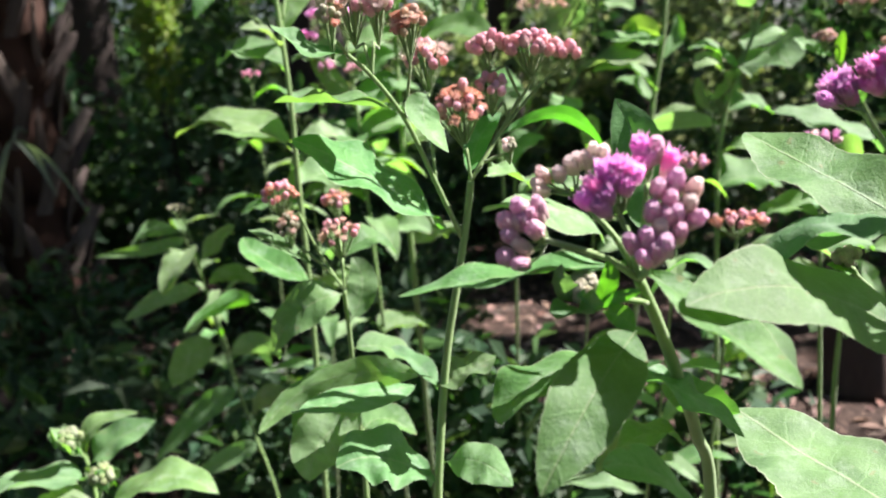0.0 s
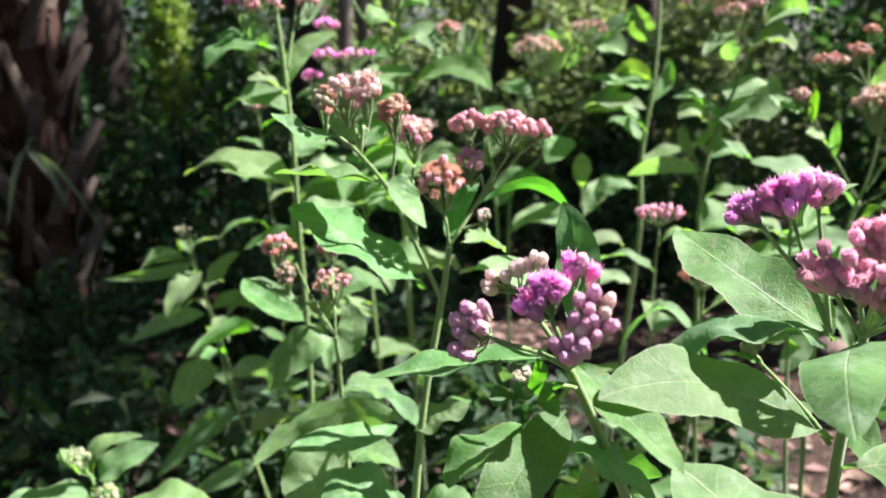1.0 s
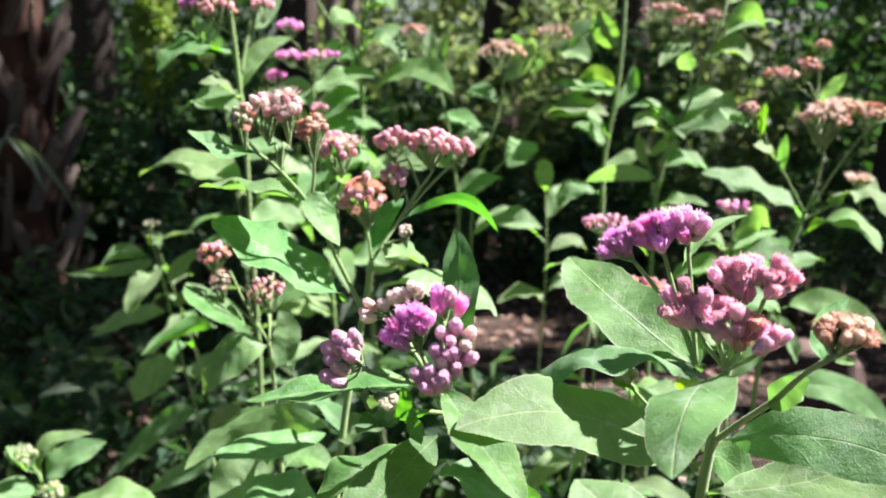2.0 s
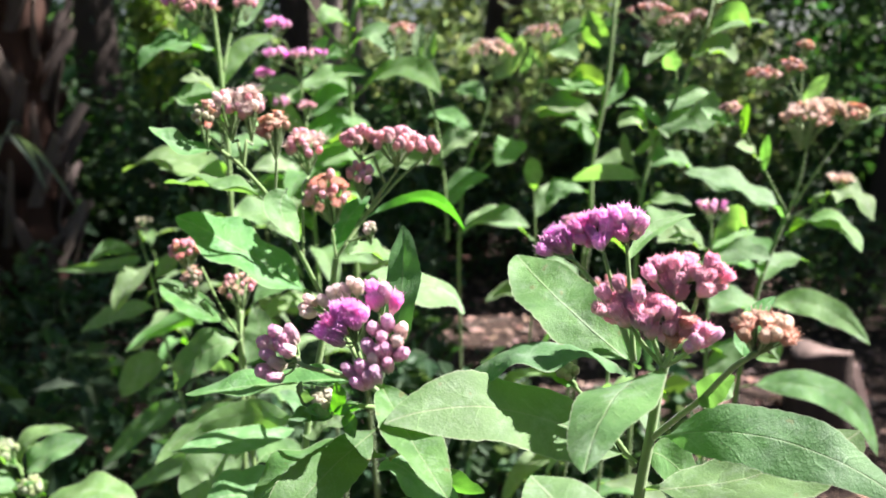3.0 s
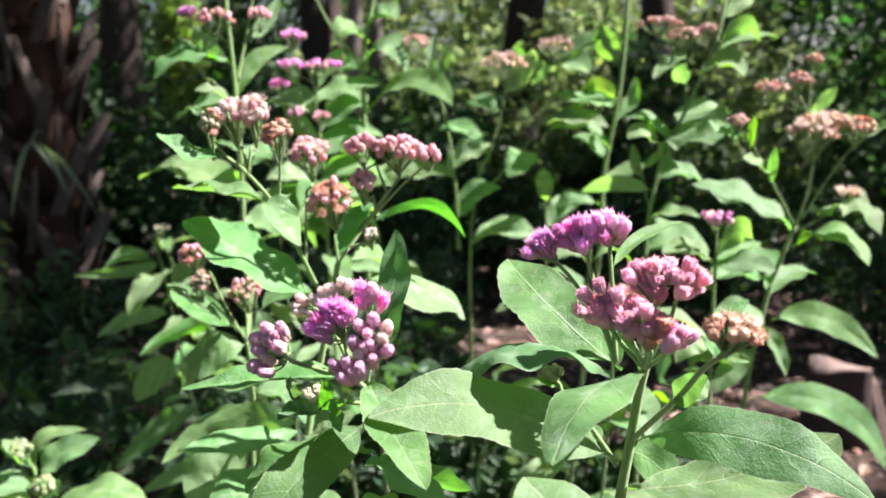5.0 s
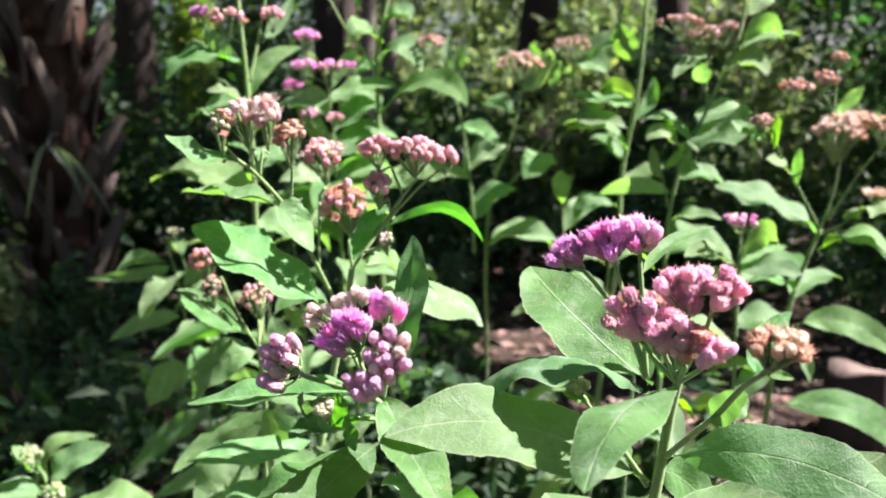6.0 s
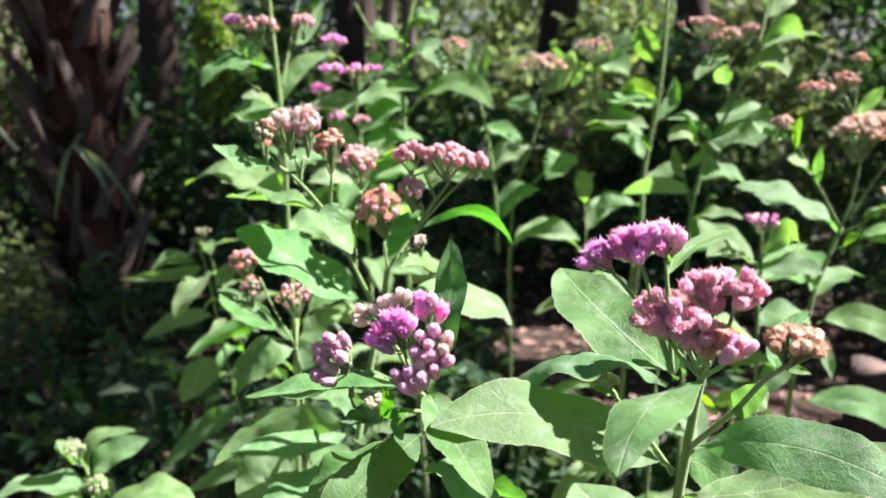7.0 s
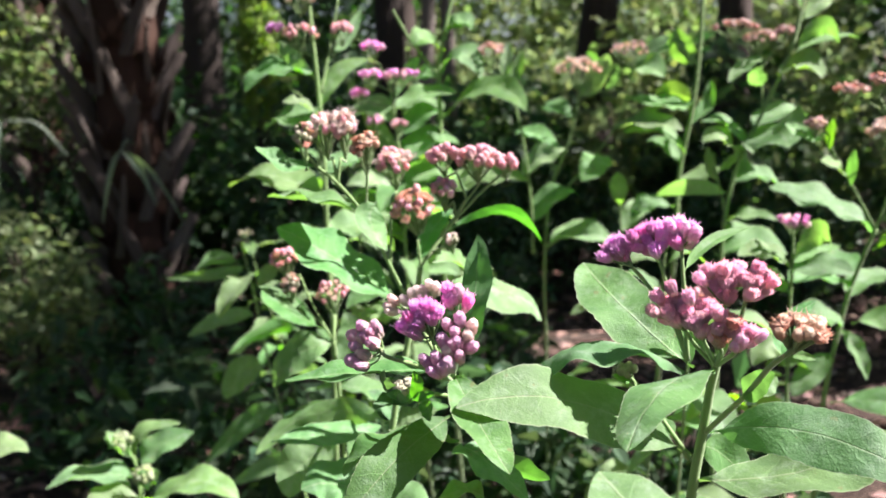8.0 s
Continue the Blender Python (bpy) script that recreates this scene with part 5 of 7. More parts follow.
stem(plant_c, [(-0.0974, 0.6411, 1.3787), (-0.1134, 0.6316, 1.4189), (-0.1307, 0.6196, 1.4618), (-0.1494, 0.6077, 1.4900), (-0.1629, 0.6002, 1.5035)], 0.0018, 0.0013, "branch")
stem(plant_c, [(-0.0898, 0.6416, 1.4177), (-0.0682, 0.6575, 1.4475), (-0.0529, 0.6651, 1.4710)], 0.0015, 0.0011, "branch")
cluster(plant_c, [(-0.1629, 0.6002, 1.5035), (-0.1691, 0.5959, 1.5129)], (-0.1713, 0.5918, 1.5236), 0.0094, 0.0187, 11, ("bud_green", "bud_green", "dry"), size=0.82)
cluster(plant_c, [(-0.1494, 0.6077, 1.4900), (-0.1529, 0.6096, 1.5100)], (-0.1610, 0.6133, 1.5290), 0.0165, 0.0178, 20, ("bud_rose", "fluff", "bud_white"), size=1.0, facing=(-0.1, -0.3, 1))
cluster(plant_c, [(-0.1494, 0.6077, 1.4900), (-0.1469, 0.6096, 1.5100)], (-0.1444, 0.6114, 1.5299), 0.0125, 0.0193, 17, ("fluff", "bud_white", "bud_rose"), size=1.0)
cluster(plant_c, [(-0.1307, 0.6196, 1.4618), (-0.1253, 0.6055, 1.4943)], (-0.1252, 0.5996, 1.5162), 0.0133, 0.0174, 22, ("dry", "bud_tan", "dry", "down"), size=0.88)
cluster(plant_c, [(-0.1134, 0.6316, 1.4189), (-0.1160, 0.6572, 1.4720)], (-0.1152, 0.6784, 1.4975), 0.0205, 0.0180, 22, ("bud_rose", "bud_rose", "fluff"), size=0.95)
cluster(plant_c, [(-0.0898, 0.6416, 1.4177), (-0.0918, 0.6406, 1.4391)], (-0.0955, 0.6439, 1.4614), 0.0197, 0.0242, 30, ("dry", "dry", "dry", "bud_rose"), size=1.0, facing=(-0.1, -0.6, 0.8))
cluster(plant_c, [(-0.0617, 0.6612, 1.4559), (-0.0641, 0.6647, 1.4688)], (-0.0721, 0.6662, 1.4762), 0.0128, 0.0142, 11, ("bud_rose", "bud_pink"), size=0.80)
cluster(plant_c, [(-0.0529, 0.6651, 1.4710), (-0.0618, 0.6694, 1.4928)], (-0.0722, 0.6716, 1.5045), 0.0152, 0.0135, 13, ("bud_rose",), size=1.04)
cluster(plant_c, [(-0.0595, 0.6620, 1.4602), (-0.0418, 0.6677, 1.4841)], (-0.0440, 0.6701, 1.5020), 0.0215, 0.0155, 24, ("bud_rose",), size=1.09)
cluster(plant_c, [(-0.0682, 0.6575, 1.4475), (-0.0419, 0.6680, 1.4751), (-0.0241, 0.6710, 1.4905)], (-0.0195, 0.6727, 1.4985), 0.0125, 0.0105, 11, ("bud_rose",), size=1.0)
cluster(plant_c, [(-0.0804, 0.6449, 1.4295), (-0.0671, 0.6437, 1.4342)], (-0.0625, 0.6424, 1.4380), 0.0063, 0.0087, 9, ("bud_green", "bud_white"), size=0.73)
leaf(plant_c, (-0.1143, 0.5851, 1.4785), (-0.1180, 0.5772, 1.4639), (-0.1047, 0.5682, 1.4439), (-0.1306, 0.5641, 1.4647), fold=0.05, wave=0.05)
leaf(plant_c, (-0.0709, 0.6616, 1.4423), (-0.0228, 0.6951, 1.4572), (0.0103, 0.6897, 1.4297), (-0.0250, 0.7007, 1.4498), fold=0.1)
leaf(plant_c, (-0.1072, 0.6406, 1.3865), (-0.1589, 0.6262, 1.4278), (-0.2054, 0.6250, 1.4530), (-0.1634, 0.5855, 1.4175), fold=0.1)
leaf(plant_c, (-0.1641, 0.6002, 1.5035), (-0.1869, 0.5830, 1.5095), (-0.2031, 0.5741, 1.5214), (-0.1882, 0.5945, 1.5165), fold=0.2, wave=0.2)
leaf(plant_c, (-0.1360, 0.6108, 1.4692), (-0.1770, 0.6272, 1.4747), (-0.2165, 0.6377, 1.4764), (-0.1855, 0.6579, 1.4754), fold=0.3)
leaf(plant_c, (-0.1453, 0.6069, 1.4861), (-0.1516, 0.6125, 1.4936), (-0.1458, 0.6175, 1.5034), (-0.1565, 0.6127, 1.4944), teeth=0)
leaf(plant_c, (-0.0821, 0.6527, 1.3963), (-0.0168, 0.6812, 1.3858), (0.0105, 0.6961, 1.3576), (-0.0143, 0.6486, 1.3753), fold=-0.1, wave=0.12)
leaf(plant_c, (-0.1163, 0.6985, 1.2527), (-0.0959, 0.7009, 1.2646), (-0.0743, 0.7026, 1.2729), (-0.0926, 0.7221, 1.2684))
leaf(plant_c, (-0.1209, 0.6979, 1.2495), (-0.1385, 0.7310, 1.2621), (-0.1592, 0.7431, 1.2714), (-0.1364, 0.7521, 1.2657))
leaf(plant_c, (-0.0804, 0.6432, 1.4210), (-0.0598, 0.6569, 1.4182), (-0.0471, 0.6650, 1.4074), (-0.0625, 0.6781, 1.4224))
leaf(plant_c, (-0.0913, 0.6428, 1.4188), (-0.0821, 0.6620, 1.4445), (-0.0652, 0.6754, 1.4607), (-0.0709, 0.6616, 1.4423))
leaf(plant_c, (-0.1183, 0.5890, 1.2406), (-0.0951, 0.5703, 1.2485), (-0.0746, 0.5672, 1.2324), (-0.0892, 0.5830, 1.2612), fold=-0.1, material=LEAF_FAR)
leaf(plant_c, (-0.1219, 0.6521, 1.2763), (-0.2108, 0.7333, 1.2503), (-0.2677, 0.7155, 1.2131), (-0.2202, 0.7553, 1.2587), fold=-0.1, wave=0.12)
leaf(plant_c, (-0.2235, 0.6339, 1.2633), (-0.1802, 0.6637, 1.2589), (-0.1386, 0.7033, 1.2521), (-0.1702, 0.6404, 1.2542), fold=0.03, wave=0.06)
leaf(plant_c, (-0.1766, 0.6999, 1.2355), (-0.2114, 0.6862, 1.2187), (-0.2210, 0.6707, 1.1919), (-0.1827, 0.6835, 1.2045), fold=0.05, material=LEAF_FAR)
leaf(plant_c, (-0.1259, 0.6189, 1.2113), (-0.1599, 0.6178, 1.2326), (-0.1909, 0.6074, 1.2320), (-0.1541, 0.6601, 1.2399), fold=0.1)
leaf(plant_c, (-0.1198, 0.6316, 1.2756), (-0.1015, 0.6338, 1.2863), (-0.0783, 0.6404, 1.2931), (-0.1029, 0.6647, 1.2880), fold=0.1)

plant_n = thing("camphorweed", (-0.197, 0.750, 0), "downy green flowering weed with faded orange pink heads", "plant", "flowering weed stems")
stem(plant_n, [(-0.1945, 0.7547, 1.3186), (-0.1939, 0.7630, 1.2828), (-0.1933, 0.7717, 1.2226), (-0.1901, 0.7663, 1.1426), (-0.191, 0.764, 0.971), (-0.194, 0.758, 0.571), (-0.197, 0.750, -0.02)], 0.0018, 0.003)
cluster(plant_n, [(-0.1945, 0.7547, 1.3186), (-0.2150, 0.7568, 1.3558), (-0.2268, 0.7584, 1.3847)], (-0.2415, 0.7599, 1.3976), 0.0161, 0.0165, 17, ("bud_rose", "dry"), size=0.85)
cluster(plant_n, [(-0.2002, 0.7548, 1.3295), (-0.2254, 0.7568, 1.3558)], (-0.2362, 0.7577, 1.3705), 0.0112, 0.0187, 13, ("down", "bud_green"), size=0.85)
cluster(plant_n, [(-0.1945, 0.7547, 1.3186), (-0.1945, 0.7597, 1.3443)], (-0.1957, 0.7642, 1.3620), 0.0188, 0.0188, 17, ("down", "bud_rose"), size=0.85)
cluster(plant_n, [(-0.1945, 0.7547, 1.3186), (-0.2000, 0.8000, 1.3480)], (-0.2080, 0.8550, 1.3780), 0.0170, 0.0140, 16, ("dry", "down", "bud_rose"), size=0.9)
leaf(plant_n, (-0.1929, 0.7543, 1.3166), (-0.2281, 0.7423, 1.3074), (-0.2572, 0.7505, 1.2707), (-0.2070, 0.7251, 1.2972), fold=0.2)
leaf(plant_n, (-0.1915, 0.7545, 1.2913), (-0.1806, 0.7702, 1.3194), (-0.1899, 0.7844, 1.3404), (-0.1630, 0.7696, 1.3168), fold=0.1)
leaf(plant_n, (-0.2182, 0.7558, 1.3400), (-0.2462, 0.7578, 1.3609), (-0.2711, 0.7600, 1.3721), (-0.2467, 0.7691, 1.3662))
leaf(plant_n, (-0.1936, 0.7695, 1.2636), (-0.1660, 0.7790, 1.2601), (-0.1442, 0.7759, 1.2440), (-0.1672, 0.8007, 1.2667))
leaf(plant_n, (-0.1920, 0.7664, 1.2477), (-0.2233, 0.7623, 1.2265), (-0.2449, 0.7551, 1.1895), (-0.2073, 0.7405, 1.2190))
leaf(plant_n, (-0.2149, 0.8937, 1.3104), (-0.1873, 0.9186, 1.3328), (-0.1596, 0.9345, 1.3104), (-0.1853, 0.9413, 1.3445))
leaf(plant_n, (-0.2336, 0.8613, 1.3020), (-0.2830, 0.8759, 1.3236), (-0.3060, 0.8902, 1.3444), (-0.2808, 0.8987, 1.3358))
leaf(plant_n, (-0.1901, 0.7748, 1.1860), (-0.1721, 0.7956, 1.1883), (-0.1438, 0.7924, 1.1717), (-0.1703, 0.8176, 1.1969))

plant_h = thing("leafy_weed", (-0.371, 1.265, 0), "slender green weed with drooping leaves and no open flowers", "plant", "flowering weed stems")
stem(plant_h, [(-0.5454, 1.4780, 1.2922), (-0.5219, 1.4552, 1.2277), (-0.5030, 1.4372, 1.1506), (-0.4738, 1.4021, 1.0591), (-0.4335, 1.3609, 0.9520), (-0.3942, 1.3203, 0.8481), (-0.391, 1.312, 0.721), (-0.382, 1.293, 0.424), (-0.371, 1.265, -0.02)], 0.0018, 0.0028, material=STEM_FAR)
cluster(plant_h, [(-0.5434, 1.4755, 1.2795), (-0.5414, 1.4768, 1.2863)], (-0.5434, 1.4780, 1.2922), 0.0175, 0.0128, 7, ("bud_green",), size=1.04)
leaf(plant_h, (-0.5454, 1.4707, 1.2550), (-0.5832, 1.4228, 1.2705), (-0.5994, 1.3788, 1.2485), (-0.5875, 1.4375, 1.2517), fold=0.2, material=LEAF_FAR, steps=16)
leaf(plant_h, (-0.5384, 1.4698, 1.2501), (-0.5911, 1.4865, 1.2312), (-0.7071, 1.4943, 1.2191), (-0.5977, 1.4933, 1.2453), material=LEAF_FAR, steps=16)
leaf(plant_h, (-0.5179, 1.4515, 1.2082), (-0.4899, 1.4874, 1.2361), (-0.4656, 1.5119, 1.2572), (-0.4873, 1.5080, 1.2160), material=LEAF_FAR, steps=16)
leaf(plant_h, (-0.5070, 1.4395, 1.1623), (-0.5822, 1.4602, 1.1484), (-0.6655, 1.4826, 1.1062), (-0.5776, 1.4444, 1.1300), fold=0.3, material=LEAF_FAR, steps=16)
leaf(plant_h, (-0.4947, 1.4276, 1.1380), (-0.4621, 1.3005, 1.1653), (-0.4744, 1.1983, 1.1636), (-0.4915, 1.3935, 1.1198), fold=0.2, material=LEAF_FAR, steps=16)
leaf(plant_h, (-0.3930, 1.3119, 1.1714), (-0.4342, 1.2729, 1.1808), (-0.4744, 1.1980, 1.1620), (-0.4401, 1.2871, 1.1591), fold=0.15, material=LEAF_FAR, steps=16)
leaf(plant_h, (-0.4852, 1.4106, 1.0767), (-0.5397, 1.4212, 1.0524), (-0.5753, 1.4221, 1.0049), (-0.5094, 1.4003, 1.0288), fold=0.2, material=LEAF_FAR, steps=16)
leaf(plant_h, (-0.4738, 1.4021, 1.0591), (-0.4335, 1.4345, 1.0687), (-0.3885, 1.4307, 1.0491), (-0.4318, 1.4335, 1.0950), material=LEAF_FAR, steps=16)
leaf(plant_h, (-0.4530, 1.3814, 1.0052), (-0.5094, 1.3768, 0.9813), (-0.5969, 1.3610, 0.9002), (-0.5025, 1.3656, 0.9551), material=LEAF_FAR, steps=16)
leaf(plant_h, (-0.4384, 1.3637, 0.9662), (-0.4080, 1.3985, 0.9880), (-0.3587, 1.3956, 0.9735), (-0.4020, 1.3994, 1.0137), material=LEAF_FAR, steps=16)
leaf(plant_h, (-0.4209, 1.3460, 0.9279), (-0.4641, 1.3433, 0.9138), (-0.5456, 1.3351, 0.8714), (-0.4635, 1.3369, 0.8912), material=LEAF_FAR, steps=16)
leaf(plant_h, (-0.5093, 1.4419, 1.1698), (-0.4696, 1.4768, 1.1815), (-0.4348, 1.4923, 1.1565), (-0.4665, 1.4709, 1.2036), material=LEAF_FAR, steps=16)
leaf(plant_h, (-0.5266, 1.4620, 1.2364), (-0.5360, 1.4027, 1.2197), (-0.5569, 1.3733, 1.1732), (-0.5082, 1.3758, 1.2067), material=LEAF_FAR, steps=16)

plant_i = thing("leafy_weed", (-0.515, 0.925, 0), "low green weed with pale closed buds beside dark undergrowth", "plant", "flowering weed stems")
stem(plant_i, [(-0.5467, 0.9885, 1.0969), (-0.5330, 0.9859, 1.0741), (-0.5206, 0.9697, 1.0333), (-0.5121, 0.9506, 0.9786), (-0.513, 0.947, 0.832), (-0.514, 0.938, 0.489), (-0.515, 0.925, -0.02)], 0.002, 0.0032, material=STEM_FAR)
stem(plant_i, [(-0.4964, 0.9393, 1.0768), (-0.5099, 0.9521, 1.0425), (-0.5144, 0.9557, 1.0083)], 0.0016, 0.002, "branch", material=STEM_FAR)
leaf(plant_i, (-0.5467, 0.9871, 1.0894), (-0.5536, 0.9694, 1.1089), (-0.5583, 0.9620, 1.1277), (-0.5646, 0.9981, 1.1046), teeth=0.01, material=LEAF_FAR, steps=16)
leaf(plant_i, (-0.4935, 0.9374, 1.0645), (-0.4840, 0.9406, 1.0766), (-0.4782, 0.9426, 1.0837), (-0.4922, 0.9501, 1.0774), material=LEAF_FAR, steps=16)
leaf(plant_i, (-0.5360, 0.9866, 1.0802), (-0.5627, 0.9877, 1.1025), (-0.5719, 0.9886, 1.1132), (-0.5597, 0.9896, 1.1115), teeth=0.02, fold=0.35, material=LEAF_FAR, steps=16)
leaf(plant_i, (-0.5360, 0.9866, 1.0802), (-0.5545, 0.9944, 1.1064), (-0.5573, 0.9987, 1.1176), (-0.5469, 0.9955, 1.1078), teeth=0.02, fold=0.35, material=LEAF_FAR, steps=16)
leaf(plant_i, (-0.5360, 0.9866, 1.0802), (-0.5436, 0.9853, 1.1057), (-0.5318, 0.9852, 1.1125), (-0.5436, 0.9837, 1.0967), teeth=0.02, fold=0.35, material=LEAF_FAR, steps=16)
leaf(plant_i, (-0.5360, 0.9866, 1.0802), (-0.5517, 0.9783, 1.1003), (-0.5613, 0.9720, 1.0995), (-0.5547, 0.9766, 1.0929), teeth=0.02, fold=0.35, material=LEAF_FAR, steps=16)
leaf(plant_i, (-0.5360, 0.9866, 1.0802), (-0.5473, 0.9937, 1.0922), (-0.5410, 0.9961, 1.0848), (-0.5519, 0.9924, 1.0878), teeth=0.02, fold=0.35, material=LEAF_FAR, steps=16)
leaf(plant_i, (-0.5360, 0.9866, 1.0802), (-0.5483, 0.9757, 1.1064), (-0.5509, 0.9701, 1.1166), (-0.5408, 0.9773, 1.1107), teeth=0.02, fold=0.35, material=LEAF_FAR, steps=16)
leaf(plant_i, (-0.4934, 0.9367, 1.0602), (-0.5066, 0.9386, 1.0791), (-0.5154, 0.9395, 1.0893), (-0.5037, 0.9405, 1.0877), teeth=0.02, fold=0.35, material=LEAF_FAR, steps=16)
leaf(plant_i, (-0.4934, 0.9367, 1.0602), (-0.4987, 0.9452, 1.0826), (-0.5014, 0.9494, 1.0931), (-0.4914, 0.9463, 1.0839), teeth=0.02, fold=0.35, material=LEAF_FAR, steps=16)
leaf(plant_i, (-0.4934, 0.9367, 1.0602), (-0.4883, 0.9361, 1.0825), (-0.4771, 0.9360, 1.0891), (-0.4883, 0.9346, 1.0738), teeth=0.02, fold=0.35, material=LEAF_FAR, steps=16)
leaf(plant_i, (-0.4934, 0.9367, 1.0602), (-0.4962, 0.9293, 1.0776), (-0.5054, 0.9231, 1.0772), (-0.4990, 0.9277, 1.0705), teeth=0.02, fold=0.35, material=LEAF_FAR, steps=16)
leaf(plant_i, (-0.4934, 0.9367, 1.0602), (-0.4918, 0.9446, 1.0690), (-0.4858, 0.9470, 1.0617), (-0.4962, 0.9433, 1.0647), teeth=0.02, fold=0.35, material=LEAF_FAR, steps=16)
leaf(plant_i, (-0.4934, 0.9367, 1.0602), (-0.4929, 0.9266, 1.0836), (-0.4954, 0.9210, 1.0938), (-0.4857, 0.9282, 1.0878), teeth=0.02, fold=0.35, material=LEAF_FAR, steps=16)
leaf(plant_i, (-0.5259, 0.9732, 1.0558), (-0.5745, 0.9507, 1.0743), (-0.6260, 0.9225, 1.0630), (-0.5486, 0.9033, 1.0790), fold=0.15, material=LEAF_FAR, steps=16)
leaf(plant_i, (-0.5292, 0.9863, 1.0740), (-0.5026, 0.9932, 1.0962), (-0.4579, 1.0111, 1.1112), (-0.4847, 0.9724, 1.0833), fold=0.2, material=LEAF_FAR, steps=16)
leaf(plant_i, (-0.5307, 0.9868, 1.0778), (-0.5308, 1.0126, 1.1077), (-0.4831, 1.0294, 1.1146), (-0.5400, 1.0335, 1.1157), fold=0.2, material=LEAF_FAR, steps=16)
leaf(plant_i, (-0.5025, 0.9516, 1.0350), (-0.4330, 0.9452, 1.0707), (-0.3720, 0.9383, 1.0513), (-0.4170, 0.9050, 1.0647), fold=0.12, material=LEAF_FAR, steps=16)
leaf(plant_i, (-0.5197, 0.9604, 1.0380), (-0.5336, 0.9214, 1.0568), (-0.5591, 0.8967, 1.0490), (-0.5103, 0.8833, 1.0578), material=LEAF_FAR, steps=16)
leaf(plant_i, (-0.5319, 0.9685, 1.0335), (-0.5848, 0.9951, 1.0434), (-0.6407, 0.9985, 1.0399), (-0.6000, 1.0238, 1.0421), material=LEAF_FAR, steps=16)
leaf(plant_i, (-0.6947, 0.8727, 1.1124), (-0.6531, 0.8815, 1.1359), (-0.6228, 0.8936, 1.1278), (-0.6342, 0.8518, 1.1298), material=LEAF_FAR, steps=16)
leaf(plant_i, (-0.5114, 0.9506, 1.0351), (-0.4730, 0.9347, 1.0368), (-0.4438, 0.9327, 1.0074), (-0.4477, 0.8875, 1.0431), material=LEAF_FAR, steps=16)

cluster(plant_i, [(-0.5400, 0.9870, 1.0840), (-0.5430, 0.9850, 1.0930)], (-0.5460, 0.9830, 1.1040), 0.0170, 0.0170, 16, ("bud_leafy",), size=1.5, facing=(-0.2, -0.5, 1))
cluster(plant_i, [(-0.4940, 0.9370, 1.0650), (-0.4940, 0.9350, 1.0720)], (-0.4940, 0.9330, 1.0800), 0.0160, 0.0160, 15, ("bud_leafy",), size=1.4, facing=(0, -0.6, 1))

plant_d = thing("camphorweed", (-0.271, 1.003, 0), "downy green flowering weed with purple and faded heads", "plant", "flowering weed stems")
stem(plant_d, [(-0.3035, 1.1289, 1.6976), (-0.2977, 1.1179, 1.6411), (-0.2904, 1.1093, 1.5706), (-0.2823, 1.0950, 1.4710), (-0.2798, 1.0855, 1.3696), (-0.2752, 1.0768, 1.2199), (-0.275, 1.066, 1.037), (-0.273, 1.040, 0.610), (-0.271, 1.003, -0.02)], 0.0026, 0.0042, material=STEM_FAR)
stem(plant_d, [(-0.2666, 1.1484, 1.6931), (-0.2776, 1.1358, 1.6284), (-0.2869, 1.1110, 1.5636)], 0.0016, 0.002, "branch", material=STEM_FAR)
cluster(plant_d, [(-0.2977, 1.1124, 1.6129), (-0.3265, 1.1159, 1.6305)], (-0.3481, 1.1190, 1.6468), 0.0144, 0.0138, 9, ("open",), size=1.16)
cluster(plant_d, [(-0.2977, 1.1124, 1.6129), (-0.3121, 1.1145, 1.6235)], (-0.3157, 1.1177, 1.6397), 0.0306, 0.0207, 18, ("down", "bud_rose"), size=1.16)
cluster(plant_d, [(-0.2813, 1.1330, 1.6141), (-0.2666, 1.1365, 1.6320)], (-0.2615, 1.1393, 1.6464), 0.0183, 0.0164, 10, ("bud_rose",), size=1.16)
cluster(plant_d, [(-0.2874, 1.1061, 1.5280), (-0.3099, 1.0824, 1.5632)], (-0.3209, 1.0759, 1.5823), 0.0122, 0.0112, 9, ("bud_green",), size=1.04)
cluster(plant_d, [(-0.3035, 1.1248, 1.6764), (-0.3085, 1.1262, 1.6835)], (-0.3157, 1.1268, 1.6870), 0.0270, 0.0161, 12, ("down", "bud_green"), size=1.16)
leaf(plant_d, (-0.2933, 1.1124, 1.5862), (-0.3384, 1.0783, 1.5947), (-0.3748, 1.0532, 1.5649), (-0.3242, 1.0344, 1.5784), fold=0.2, material=LEAF_FAR, steps=16)
leaf(plant_d, (-0.2948, 1.1121, 1.5848), (-0.3235, 1.1019, 1.6109), (-0.3374, 1.0961, 1.6339), (-0.3092, 1.1032, 1.6179), fold=0.15, material=LEAF_FAR, steps=16)
leaf(plant_d, (-0.2869, 1.1062, 1.5387), (-0.2703, 1.1277, 1.5867), (-0.2267, 1.1525, 1.6094), (-0.2849, 1.1295, 1.5961), fold=0.15, material=LEAF_FAR, steps=16)
leaf(plant_d, (-0.2739, 1.1330, 1.6141), (-0.2588, 1.1697, 1.6453), (-0.2443, 1.1970, 1.6809), (-0.2701, 1.1711, 1.6527), fold=0.15, material=LEAF_FAR, steps=16)
leaf(plant_d, (-0.2845, 1.1013, 1.5030), (-0.3356, 1.1275, 1.5334), (-0.3759, 1.1337, 1.5127), (-0.3205, 1.0730, 1.5147), fold=0.15, material=LEAF_FAR, steps=16)
